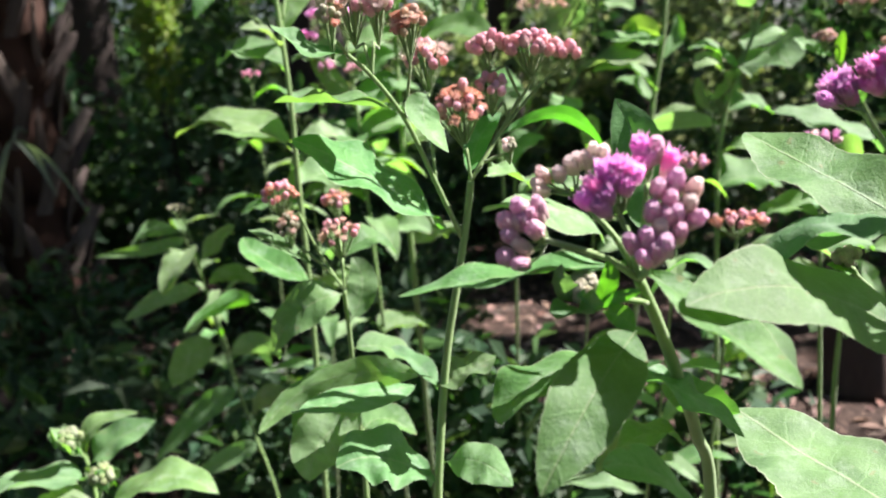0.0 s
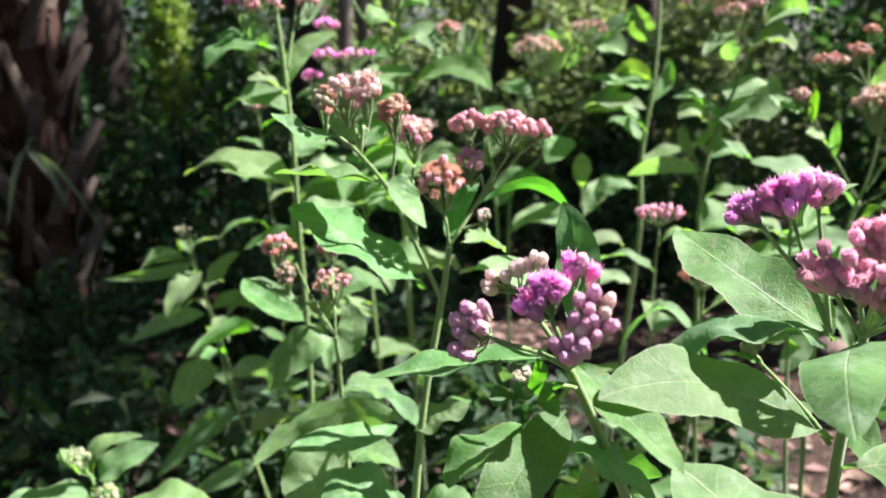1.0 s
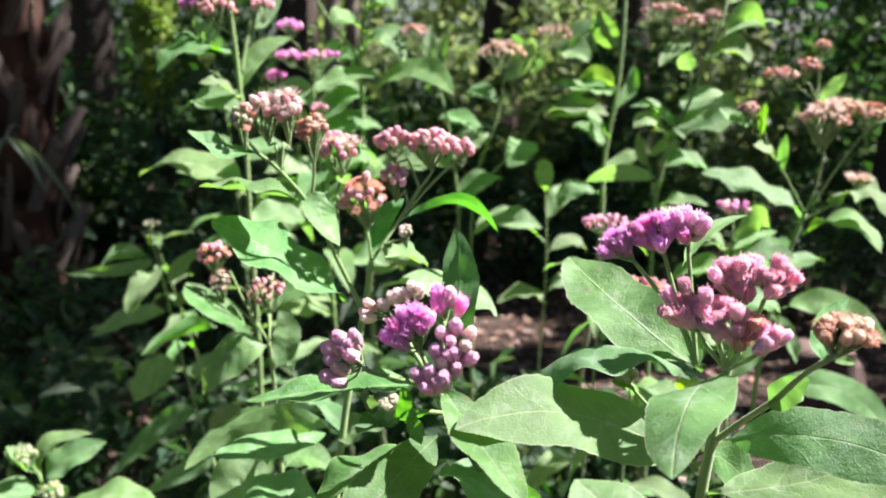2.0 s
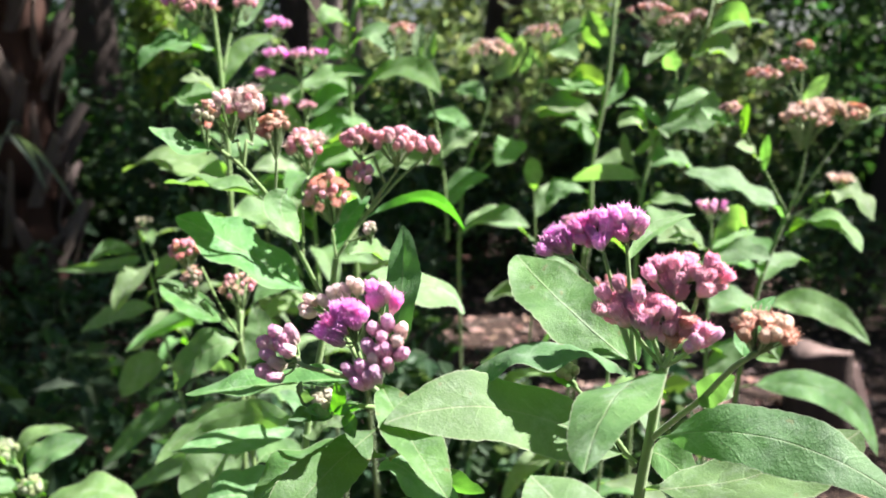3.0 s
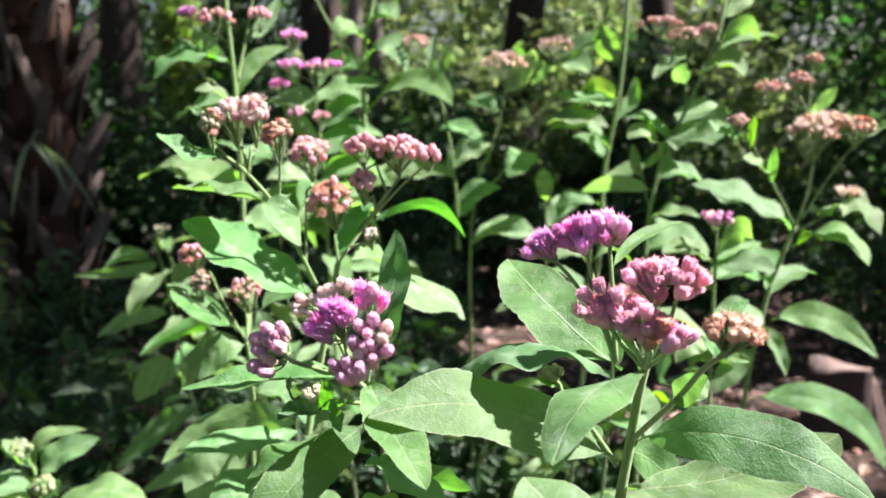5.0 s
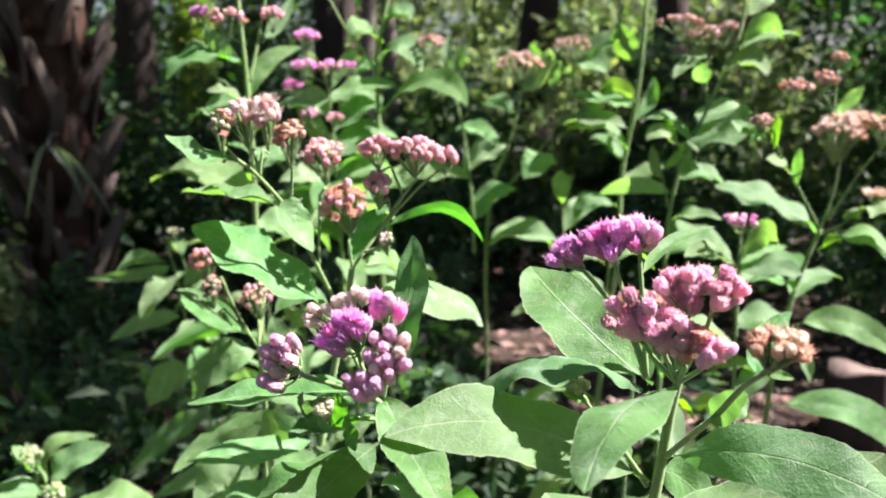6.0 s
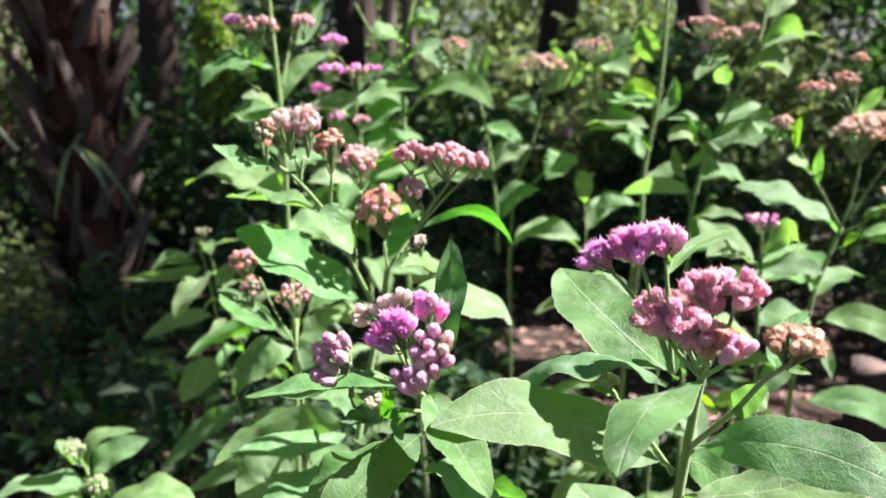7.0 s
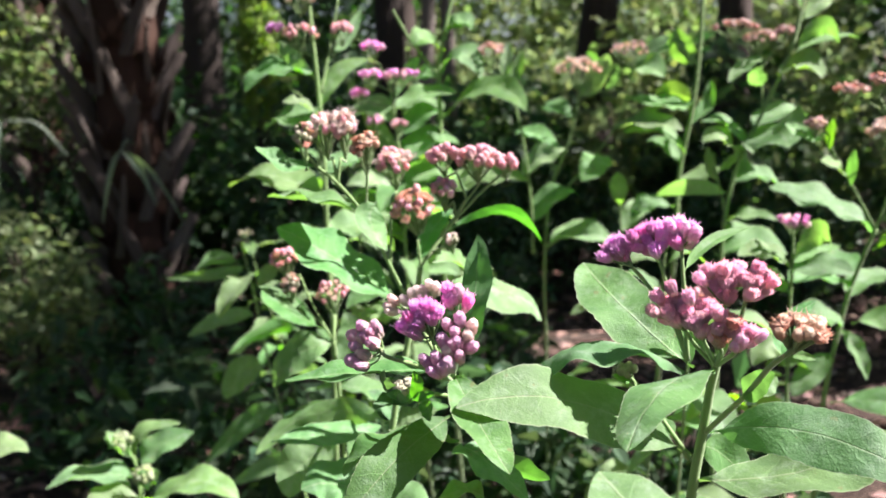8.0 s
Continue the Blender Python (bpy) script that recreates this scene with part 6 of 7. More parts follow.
leaf(plant_d, (-0.2813, 1.0932, 1.4091), (-0.3642, 1.1316, 1.4496), (-0.4434, 1.1583, 1.4295), (-0.3481, 1.0774, 1.4329), fold=0.2, material=LEAF_FAR, steps=16)
leaf(plant_d, (-0.2827, 1.0953, 1.4199), (-0.3400, 1.1480, 1.4290), (-0.3999, 1.1795, 1.4336), (-0.3349, 1.1155, 1.4190), material=LEAF_FAR, steps=16)
leaf(plant_d, (-0.2874, 1.1068, 1.5315), (-0.3034, 1.0695, 1.5494), (-0.3269, 1.0600, 1.5528), (-0.2963, 1.0479, 1.5427), material=LEAF_FAR, steps=16)
leaf(plant_d, (-0.2816, 1.0909, 1.4496), (-0.2640, 1.1252, 1.4688), (-0.2308, 1.1445, 1.4636), (-0.2673, 1.1590, 1.4854), material=LEAF_FAR, steps=16)
leaf(plant_d, (-0.2798, 1.0855, 1.3696), (-0.2513, 1.1180, 1.3794), (-0.2175, 1.1363, 1.3689), (-0.2541, 1.1521, 1.3977), material=LEAF_FAR, steps=16)
leaf(plant_d, (-0.2776, 1.0813, 1.3480), (-0.3219, 1.1221, 1.3481), (-0.3661, 1.1388, 1.3294), (-0.3303, 1.1546, 1.3581), material=LEAF_FAR, steps=16)

plant_e = thing("camphorweed", (-0.204, 1.309, 0), "downy green flowering weed with small bright purple flower heads", "plant", "flowering weed stems")
stem(plant_e, [(-0.2584, 1.5048, 1.5876), (-0.2495, 1.4968, 1.5202), (-0.2405, 1.4868, 1.4427), (-0.2322, 1.4704, 1.3056), (-0.2187, 1.4421, 1.1079), (-0.216, 1.527, 0.942), (-0.211, 1.725, 0.554), (-0.204, 2.009, -0.02)], 0.002, 0.004, material=STEM_FAR)
cluster(plant_e, [(-0.2565, 1.5011, 1.5683), (-0.2742, 1.4899, 1.6155)], (-0.2828, 1.4744, 1.6408), 0.0238, 0.0152, 12, ("open", "bud_pink"), size=1.27)
cluster(plant_e, [(-0.2584, 1.5011, 1.5683), (-0.2858, 1.4937, 1.5825)], (-0.2858, 1.4959, 1.5940), 0.0292, 0.0140, 13, ("open", "bud_pink"), size=1.27)
cluster(plant_e, [(-0.2584, 1.5011, 1.5683), (-0.2437, 1.5039, 1.5828)], (-0.2388, 1.5057, 1.5924), 0.0343, 0.0157, 15, ("open", "bud_rose"), size=1.27)
cluster(plant_e, [(-0.2565, 1.4955, 1.5395), (-0.2996, 1.5075, 1.5491)], (-0.3159, 1.5077, 1.5607), 0.0197, 0.0142, 9, ("open",), size=1.27)
cluster(plant_e, [(-0.2495, 1.4874, 1.4720), (-0.2780, 1.4871, 1.4963)], (-0.2858, 1.4899, 1.5107), 0.0171, 0.0172, 9, ("bud_rose", "bud_pink"), size=1.27)
cluster(plant_e, [(-0.2475, 1.4874, 1.4720), (-0.2408, 1.4861, 1.4915)], (-0.2388, 1.4889, 1.5059), 0.0171, 0.0157, 9, ("bud_rose",), size=1.27)
# extra leaves, added to keep sun off the drooping weed further left
lower_leaves(plant_e, [Vector((-0.2405, 1.4868, 1.4427)), Vector((-0.2360, 1.4780, 1.3700)), Vector((-0.2322, 1.4704, 1.3056)), Vector((-0.2187, 1.4421, 1.1079))])
leaf(plant_e, (-0.2514, 1.4987, 1.5298), (-0.2038, 1.5298, 1.5589), (-0.1407, 1.5512, 1.5640), (-0.1948, 1.4955, 1.5395), material=LEAF_FAR, steps=16)
leaf(plant_e, (-0.2495, 1.4949, 1.5106), (-0.3036, 1.5250, 1.5344), (-0.3486, 1.5231, 1.5246), (-0.2935, 1.4696, 1.5112), material=LEAF_FAR, steps=16)
leaf(plant_e, (-0.2454, 1.4944, 1.4814), (-0.2038, 1.5231, 1.5246), (-0.1761, 1.5454, 1.5342), (-0.1912, 1.4981, 1.5007), material=LEAF_FAR, steps=16)
leaf(plant_e, (-0.2405, 1.4850, 1.4330), (-0.1964, 1.5338, 1.4746), (-0.1365, 1.5429, 1.4691), (-0.1813, 1.4878, 1.4475), material=LEAF_FAR, steps=16)
leaf(plant_e, (-0.2363, 1.4805, 1.3841), (-0.1862, 1.5232, 1.4199), (-0.1467, 1.5293, 1.3991), (-0.1813, 1.4774, 1.3943), material=LEAF_FAR, steps=16)
leaf(plant_e, (-0.2338, 1.4741, 1.3351), (-0.2976, 1.5116, 1.3603), (-0.3403, 1.5196, 1.3491), (-0.2897, 1.4652, 1.3315), material=LEAF_FAR, steps=16)
leaf(plant_e, (-0.2539, 1.4994, 1.5491), (-0.2237, 1.5393, 1.6079), (-0.2166, 1.5637, 1.6286), (-0.2437, 1.5384, 1.6030), material=LEAF_FAR, steps=16)
leaf(plant_e, (-0.2361, 1.4827, 1.3689), (-0.2761, 1.4593, 1.4060), (-0.3299, 1.4384, 1.4032), (-0.2704, 1.4148, 1.3867), material=LEAF_FAR, steps=16)
leaf(plant_e, (-0.2322, 1.4704, 1.3056), (-0.2937, 1.4831, 1.3187), (-0.3436, 1.4783, 1.2942), (-0.2819, 1.4294, 1.3046), material=LEAF_FAR, steps=16)
leaf(plant_e, (-0.2272, 1.4552, 1.2277), (-0.1740, 1.4306, 1.2581), (-0.1294, 1.4180, 1.2458), (-0.1683, 1.3869, 1.2429), material=LEAF_FAR, steps=16)
leaf(plant_e, (-0.2421, 1.4969, 1.4420), (-0.2837, 1.5174, 1.4952), (-0.3178, 1.5463, 1.5392), (-0.2587, 1.5184, 1.5001), material=LEAF_FAR, steps=16)
leaf(plant_e, (-0.2222, 1.4401, 1.1498), (-0.2682, 1.4236, 1.1696), (-0.3128, 1.3996, 1.1511), (-0.2609, 1.3803, 1.1566), material=LEAF_FAR, steps=16)
leaf(plant_e, (-0.2183, 1.4250, 1.0719), (-0.1875, 1.4681, 1.0840), (-0.1383, 1.4843, 1.0628), (-0.1794, 1.4154, 1.0751), material=LEAF_FAR, steps=16)

plant_f = thing("camphorweed", (-0.152, 1.379, 0), "downy green flowering weed with few faded heads", "plant", "flowering weed stems")
stem(plant_f, [(-0.1467, 1.5993, 1.7591), (-0.1650, 1.5837, 1.6791), (-0.1758, 1.5743, 1.6043), (-0.1733, 1.5589, 1.4988), (-0.1713, 1.5454, 1.3768), (-0.1652, 1.5196, 1.1922), (-0.163, 1.603, 1.013), (-0.158, 1.799, 0.596), (-0.152, 2.079, -0.02)], 0.0036, 0.0055, material=STEM_FAR)
stem(plant_f, [(-0.2587, 1.5603, 1.7158), (-0.2260, 1.5644, 1.6580), (-0.1758, 1.5723, 1.5942)], 0.0022, 0.003, "branch", material=STEM_FAR)
stem(plant_f, [(-0.0861, 1.5794, 1.6044), (-0.0453, 1.5777, 1.5693), (-0.0196, 1.5650, 1.4782), (-0.0042, 1.5533, 1.3655), (0.0010, 1.5433, 1.2617)], 0.0018, 0.003, "branch", material=STEM_FAR)
cluster(plant_f, [(-0.0453, 1.5777, 1.5693), (-0.0656, 1.5804, 1.6095)], (-0.0799, 1.5844, 1.6356), 0.0282, 0.0230, 13, ("down", "dusty"), size=1.39)
leaf(plant_f, (-0.1727, 1.5733, 1.5993), (-0.1314, 1.5756, 1.6371), (-0.0951, 1.5556, 1.5869), (-0.1438, 1.5403, 1.6128), fold=0.1, material=LEAF_FAR, steps=16)
leaf(plant_f, (-0.1702, 1.5628, 1.5189), (-0.0789, 1.5327, 1.5736), (-0.0113, 1.4424, 1.5287), (-0.0739, 1.4872, 1.5491), fold=0.15, material=LEAF_FAR, steps=16)
leaf(plant_f, (-0.1650, 1.5798, 1.6591), (-0.1467, 1.5866, 1.6941), (-0.1154, 1.5734, 1.6783), (-0.1383, 1.6103, 1.7112), material=LEAF_FAR, steps=16)
leaf(plant_f, (-0.1650, 1.5818, 1.6691), (-0.1314, 1.5866, 1.6941), (-0.1161, 1.5833, 1.6771), (-0.1297, 1.5621, 1.6725), material=LEAF_FAR, steps=16)
leaf(plant_f, (-0.0401, 1.5757, 1.5592), (-0.0299, 1.5897, 1.6048), (-0.0196, 1.5966, 1.6403), (-0.0165, 1.5887, 1.5997), material=LEAF_FAR, steps=16)
leaf(plant_f, (-0.0504, 1.5786, 1.5743), (-0.0506, 1.5926, 1.6200), (-0.0457, 1.6098, 1.6561), (-0.0351, 1.5926, 1.6200), material=LEAF_FAR, steps=16)
leaf(plant_f, (-0.1723, 1.5471, 1.4384), (-0.2237, 1.5813, 1.4567), (-0.2567, 1.5893, 1.4458), (-0.2228, 1.5849, 1.4335), material=LEAF_FAR, steps=16)
leaf(plant_f, (-0.1713, 1.5434, 1.3667), (-0.0983, 1.5713, 1.4054), (-0.0042, 1.5793, 1.3941), (-0.0951, 1.5154, 1.3802), material=LEAF_FAR, steps=16)
leaf(plant_f, (-0.0042, 1.5484, 1.3138), (0.0326, 1.5733, 1.3632), (0.0826, 1.5852, 1.3724), (0.0475, 1.5394, 1.3464), material=LEAF_FAR, steps=16)
leaf(plant_f, (-0.1758, 1.5714, 1.5892), (-0.2054, 1.5887, 1.5997), (-0.2327, 1.5969, 1.5899), (-0.2027, 1.5647, 1.5811), material=LEAF_FAR, steps=16)
leaf(plant_f, (-0.1693, 1.5434, 1.3145), (-0.2252, 1.5692, 1.3425), (-0.2778, 1.5662, 1.3270), (-0.2146, 1.5042, 1.3226), material=LEAF_FAR, steps=16)
leaf(plant_f, (-0.1652, 1.5216, 1.2024), (-0.1193, 1.5657, 1.2196), (-0.0682, 1.5627, 1.2039), (-0.1135, 1.5115, 1.2026), material=LEAF_FAR, steps=16)
leaf(plant_f, (-0.1683, 1.5831, 1.5185), (-0.2119, 1.5870, 1.5389), (-0.2483, 1.5841, 1.5236), (-0.2018, 1.5222, 1.5197), material=LEAF_FAR, steps=16)
leaf(plant_f, (-0.1704, 1.6069, 1.6408), (-0.1938, 1.5498, 1.6619), (-0.2208, 1.5273, 1.6507), (-0.1886, 1.5048, 1.6398), material=LEAF_FAR, steps=16)

plant_g = thing("camphorweed", (0.051, 1.466, 0), "downy green flowering weed with a pale tan seed head", "plant", "flowering weed stems")
stem(plant_g, [(0.0885, 1.6175, 1.5801), (0.0805, 1.6135, 1.5179), (0.0597, 1.6094, 1.4445), (0.0332, 1.6052, 1.3701), (0.0228, 1.5982, 1.2294), (0.027, 1.683, 1.045), (0.037, 1.882, 0.615), (0.051, 2.166, -0.02)], 0.002, 0.004, material=STEM_FAR)
stem(plant_g, [(0.1896, 1.6420, 1.6118), (0.1672, 1.6338, 1.5175), (0.1140, 1.6225, 1.4329), (0.0441, 1.6081, 1.3590)], 0.0016, 0.0024, "branch", material=STEM_FAR)
cluster(plant_g, [(0.0864, 1.6154, 1.5697), (0.0853, 1.6175, 1.5801)], (0.0842, 1.6198, 1.5976), 0.0474, 0.0303, 34, ("down", "fluff"), size=1.15)
cluster(plant_g, [(0.1875, 1.6409, 1.6066), (0.1854, 1.6430, 1.6170)], (0.1854, 1.6460, 1.6327), 0.0400, 0.0256, 26, ("dusty", "down"), size=1.1)
leaf(plant_g, (0.1281, 1.6236, 1.5698), (0.1183, 1.6409, 1.6066), (0.1029, 1.6573, 1.6385), (0.1387, 1.6317, 1.6114), material=LEAF_FAR, steps=16)
leaf(plant_g, (0.1334, 1.6216, 1.5594), (0.1536, 1.6164, 1.5852), (0.1536, 1.6214, 1.6110), (0.1683, 1.6072, 1.5901), material=LEAF_FAR, steps=16)
leaf(plant_g, (0.0805, 1.6115, 1.5075), (0.0384, 1.6267, 1.5334), (0.0172, 1.6359, 1.5280), (0.0397, 1.5922, 1.5131), material=LEAF_FAR, steps=16)
leaf(plant_g, (0.1565, 1.6297, 1.4964), (0.2384, 1.6470, 1.5332), (0.2507, 1.6655, 1.5757), (0.2301, 1.6226, 1.5124), material=LEAF_FAR, steps=16)
leaf(plant_g, (0.1512, 1.6287, 1.4912), (0.2115, 1.6004, 1.5026), (0.2781, 1.5872, 1.4875), (0.2061, 1.5559, 1.4837), material=LEAF_FAR, steps=16)
leaf(plant_g, (0.1247, 1.6245, 1.4435), (0.1160, 1.5763, 1.4310), (0.0888, 1.5493, 1.3971), (0.1579, 1.5753, 1.4259), fold=0.05, material=LEAF_FAR, steps=16)
leaf(plant_g, (0.1822, 1.6399, 1.6013), (0.2423, 1.6584, 1.6438), (0.2727, 1.6501, 1.6536), (0.2446, 1.6337, 1.6218), material=LEAF_FAR, steps=16)
leaf(plant_g, (0.1715, 1.6298, 1.5490), (0.2621, 1.6267, 1.5334), (0.2904, 1.6054, 1.5284), (0.2572, 1.5932, 1.5183), material=LEAF_FAR, steps=16)
leaf(plant_g, (0.0543, 1.6074, 1.4340), (0.0065, 1.6368, 1.4802), (-0.0369, 1.6469, 1.4798), (0.0116, 1.6014, 1.4555), material=LEAF_FAR, steps=16)
leaf(plant_g, (0.0260, 1.5995, 1.2622), (0.0800, 1.5602, 1.2960), (0.1517, 1.5379, 1.2860), (0.0825, 1.5069, 1.2841), material=LEAF_FAR, steps=16)
leaf(plant_g, (0.0852, 1.6094, 1.5491), (0.1220, 1.6170, 1.5883), (0.1378, 1.6254, 1.6317), (0.1465, 1.5940, 1.5746), material=LEAF_FAR, steps=16)
leaf(plant_g, (0.1822, 1.6379, 1.5909), (0.2115, 1.6204, 1.6059), (0.2400, 1.5960, 1.5848), (0.2112, 1.5749, 1.5813), material=LEAF_FAR, steps=16)
leaf(plant_g, (0.0650, 1.6115, 1.4549), (0.0167, 1.5783, 1.4413), (-0.0197, 1.5613, 1.4063), (0.0287, 1.5436, 1.4202), material=LEAF_FAR, steps=16)

plant_j = thing("leafy_weed", (0.176, 1.527, 0), "young green weed with a few bright leaves", "plant", "flowering weed stems")
stem(plant_j, [(0.1702, 1.6592, 1.3863), (0.1713, 1.6607, 1.3416), (0.1745, 1.6579, 1.2745), (0.1743, 1.6560, 1.1601), (0.175, 1.742, 0.986), (0.175, 1.941, 0.580), (0.176, 2.227, -0.02)], 0.0016, 0.002, material=STEM_FAR)
leaf(plant_j, (0.1713, 1.6597, 1.3361), (0.1619, 1.5972, 1.3817), (0.1569, 1.5625, 1.4124), (0.1854, 1.5968, 1.3796), fold=0.05, material=LEAF_FAR, steps=16)
leaf(plant_j, (0.1745, 1.6590, 1.2800), (0.2049, 1.6884, 1.3267), (0.2465, 1.7231, 1.3477), (0.2262, 1.6753, 1.3115), fold=0.1, material=LEAF_FAR, steps=16)
leaf(plant_j, (0.1733, 1.6613, 1.2397), (0.0951, 1.6398, 1.2864), (0.0339, 1.6159, 1.2682), (0.0928, 1.5962, 1.2716), material=LEAF_FAR, steps=16)
leaf(plant_j, (0.1756, 1.6570, 1.2176), (0.2289, 1.6810, 1.2360), (0.2588, 1.6864, 1.2117), (0.2315, 1.7039, 1.2493), material=LEAF_FAR, steps=16)
leaf(plant_j, (0.1766, 1.6517, 1.1378), (0.2302, 1.6755, 1.1555), (0.2834, 1.6809, 1.1306), (0.2342, 1.7081, 1.1658), material=LEAF_FAR, steps=16)
leaf(plant_j, (0.1743, 1.6474, 1.1156), (0.1313, 1.6517, 1.1378), (0.0747, 1.6474, 1.1156), (0.1336, 1.6841, 1.1475), material=LEAF_FAR, steps=16)

plant_k = thing("camphorweed", (0.256, 1.483, 0), "tall bare green stem of a flowering weed, few leaves", "plant", "flowering weed stems")
stem(plant_k, [(0.3207, 1.6725, 1.7687), (0.3132, 1.6481, 1.6432), (0.3003, 1.6308, 1.5281), (0.2783, 1.6213, 1.4008), (0.2724, 1.6044, 1.2614), (0.270, 1.691, 1.072), (0.264, 1.894, 0.631), (0.256, 2.183, -0.02)], 0.0036, 0.0055, material=STEM_FAR)
leaf(plant_k, (0.3068, 1.6420, 1.6118), (0.2781, 1.6477, 1.6411), (0.2674, 1.6552, 1.6798), (0.3017, 1.6346, 1.6578), fold=0.05, material=LEAF_FAR, steps=16)
leaf(plant_k, (0.3014, 1.6328, 1.5386), (0.2654, 1.6522, 1.5596), (0.2344, 1.6603, 1.5490), (0.2667, 1.6552, 1.5331), material=LEAF_FAR, steps=16)
leaf(plant_k, (0.2855, 1.6215, 1.4437), (0.2301, 1.6186, 1.4915), (0.1705, 1.6064, 1.4815), (0.2244, 1.5742, 1.4726), material=LEAF_FAR, steps=16)
leaf(plant_k, (0.2807, 1.6194, 1.4171), (0.2507, 1.6427, 1.4585), (0.2195, 1.6538, 1.4633), (0.2461, 1.6084, 1.4392), material=LEAF_FAR, steps=16)
leaf(plant_k, (0.2953, 1.6267, 1.4965), (0.3321, 1.6572, 1.5330), (0.3417, 1.6870, 1.5814), (0.3495, 1.6470, 1.5332), material=LEAF_FAR, steps=16)
leaf(plant_k, (0.2740, 1.6090, 1.3373), (0.2195, 1.5911, 1.3503), (0.1875, 1.5850, 1.3190), (0.2258, 1.5573, 1.3336), material=LEAF_FAR, steps=16)
leaf(plant_k, (0.2762, 1.6131, 1.3584), (0.3252, 1.6513, 1.3980), (0.3714, 1.6635, 1.4080), (0.3247, 1.6172, 1.3796), material=LEAF_FAR, steps=16)

plant_l = thing("camphorweed", (0.285, 1.239, 0), "downy green flowering weed with a forked stem and dusty pink heads", "plant", "flowering weed stems")
stem(plant_l, [(0.4297, 1.4077, 1.7169), (0.4054, 1.3751, 1.6277), (0.3569, 1.3404, 1.5276), (0.3205, 1.3211, 1.4547), (0.3024, 1.3127, 1.3853), (0.2958, 1.3091, 1.3145), (0.2931, 1.2979, 1.1521), (0.292, 1.289, 0.979), (0.289, 1.268, 0.576), (0.285, 1.239, -0.02)], 0.0024, 0.0042, material=STEM_FAR)
stem(plant_l, [(0.3525, 1.3596, 1.6269), (0.3537, 1.3475, 1.5751), (0.3551, 1.3399, 1.5251)], 0.0014, 0.0018, "branch", material=STEM_FAR)
stem(plant_l, [(0.2837, 1.3479, 1.4616), (0.2905, 1.3294, 1.4188), (0.2975, 1.3130, 1.3764)], 0.0013, 0.0016, "branch", material=STEM_FAR)
cluster(plant_l, [(0.3551, 1.3496, 1.5751), (0.3305, 1.3596, 1.6269)], (0.3129, 1.3650, 1.6545), 0.0374, 0.0155, 26, ("dusty", "dry"), size=1.1)
cluster(plant_l, [(0.3542, 1.3529, 1.5924), (0.3533, 1.3580, 1.6182)], (0.3525, 1.3613, 1.6355), 0.0286, 0.0183, 22, ("dusty", "down"), size=1.1)
cluster(plant_l, [(0.3542, 1.3529, 1.5924), (0.3744, 1.3588, 1.6226)], (0.3891, 1.3682, 1.6445), 0.0176, 0.0155, 9, ("dusty",), size=1.27)
leaf(plant_l, (0.3205, 1.3207, 1.4529), (0.3546, 1.2937, 1.4974), (0.3670, 1.2304, 1.4758), (0.3324, 1.2071, 1.4708), fold=0.05, wave=0.2, material=LEAF_FAR, steps=16)
leaf(plant_l, (0.3187, 1.3207, 1.4529), (0.2909, 1.3123, 1.4880), (0.2586, 1.3006, 1.4801), (0.2858, 1.2791, 1.4745), fold=0.2, material=LEAF_FAR, steps=16)
leaf(plant_l, (0.4098, 1.3734, 1.6190), (0.4481, 1.3754, 1.6553), (0.4658, 1.3493, 1.6263), (0.4502, 1.3775, 1.6348), fold=0.15, material=LEAF_FAR, steps=16)
leaf(plant_l, (0.4054, 1.3726, 1.6147), (0.4673, 1.4029, 1.6399), (0.5182, 1.4125, 1.6369), (0.4604, 1.3802, 1.6280), material=LEAF_FAR, steps=16)
leaf(plant_l, (0.4158, 1.3871, 1.6631), (0.4582, 1.4147, 1.7003), (0.4799, 1.4286, 1.7193), (0.4673, 1.4112, 1.6825), material=LEAF_FAR, steps=16)
leaf(plant_l, (0.3546, 1.3450, 1.5621), (0.3428, 1.3295, 1.5764), (0.3453, 1.3225, 1.5931), (0.3627, 1.3291, 1.5747), teeth=0, material=LEAF_FAR, steps=16)
leaf(plant_l, (0.3059, 1.3152, 1.3982), (0.2563, 1.3676, 1.4059), (0.2071, 1.4147, 1.3858), (0.2567, 1.3661, 1.3878), fold=0.1, material=LEAF_FAR, steps=16)
leaf(plant_l, (0.2905, 1.3294, 1.4188), (0.2791, 1.3386, 1.4401), (0.2775, 1.3496, 1.4704), (0.2887, 1.3341, 1.4431), material=LEAF_FAR, steps=16)
leaf(plant_l, (0.2869, 1.3319, 1.4318), (0.3132, 1.3453, 1.4485), (0.3245, 1.3588, 1.4654), (0.3153, 1.3336, 1.4405), material=LEAF_FAR, steps=16)
leaf(plant_l, (0.2975, 1.3088, 1.3548), (0.3255, 1.2892, 1.3691), (0.3702, 1.2779, 1.3637), (0.3180, 1.2575, 1.3633), material=LEAF_FAR, steps=16)
leaf(plant_l, (0.2958, 1.3074, 1.3058), (0.3470, 1.3305, 1.3198), (0.4039, 1.3369, 1.3003), (0.3385, 1.2746, 1.2943), material=LEAF_FAR, steps=16)
leaf(plant_l, (0.4234, 1.4026, 1.6904), (0.4039, 1.4164, 1.7092), (0.3767, 1.4164, 1.7092), (0.3980, 1.3930, 1.6937), material=LEAF_FAR, steps=16)
leaf(plant_l, (0.3788, 1.3504, 1.5794), (0.4109, 1.3435, 1.5963), (0.4347, 1.3189, 1.5745), (0.4009, 1.2988, 1.5758), material=LEAF_FAR, steps=16)
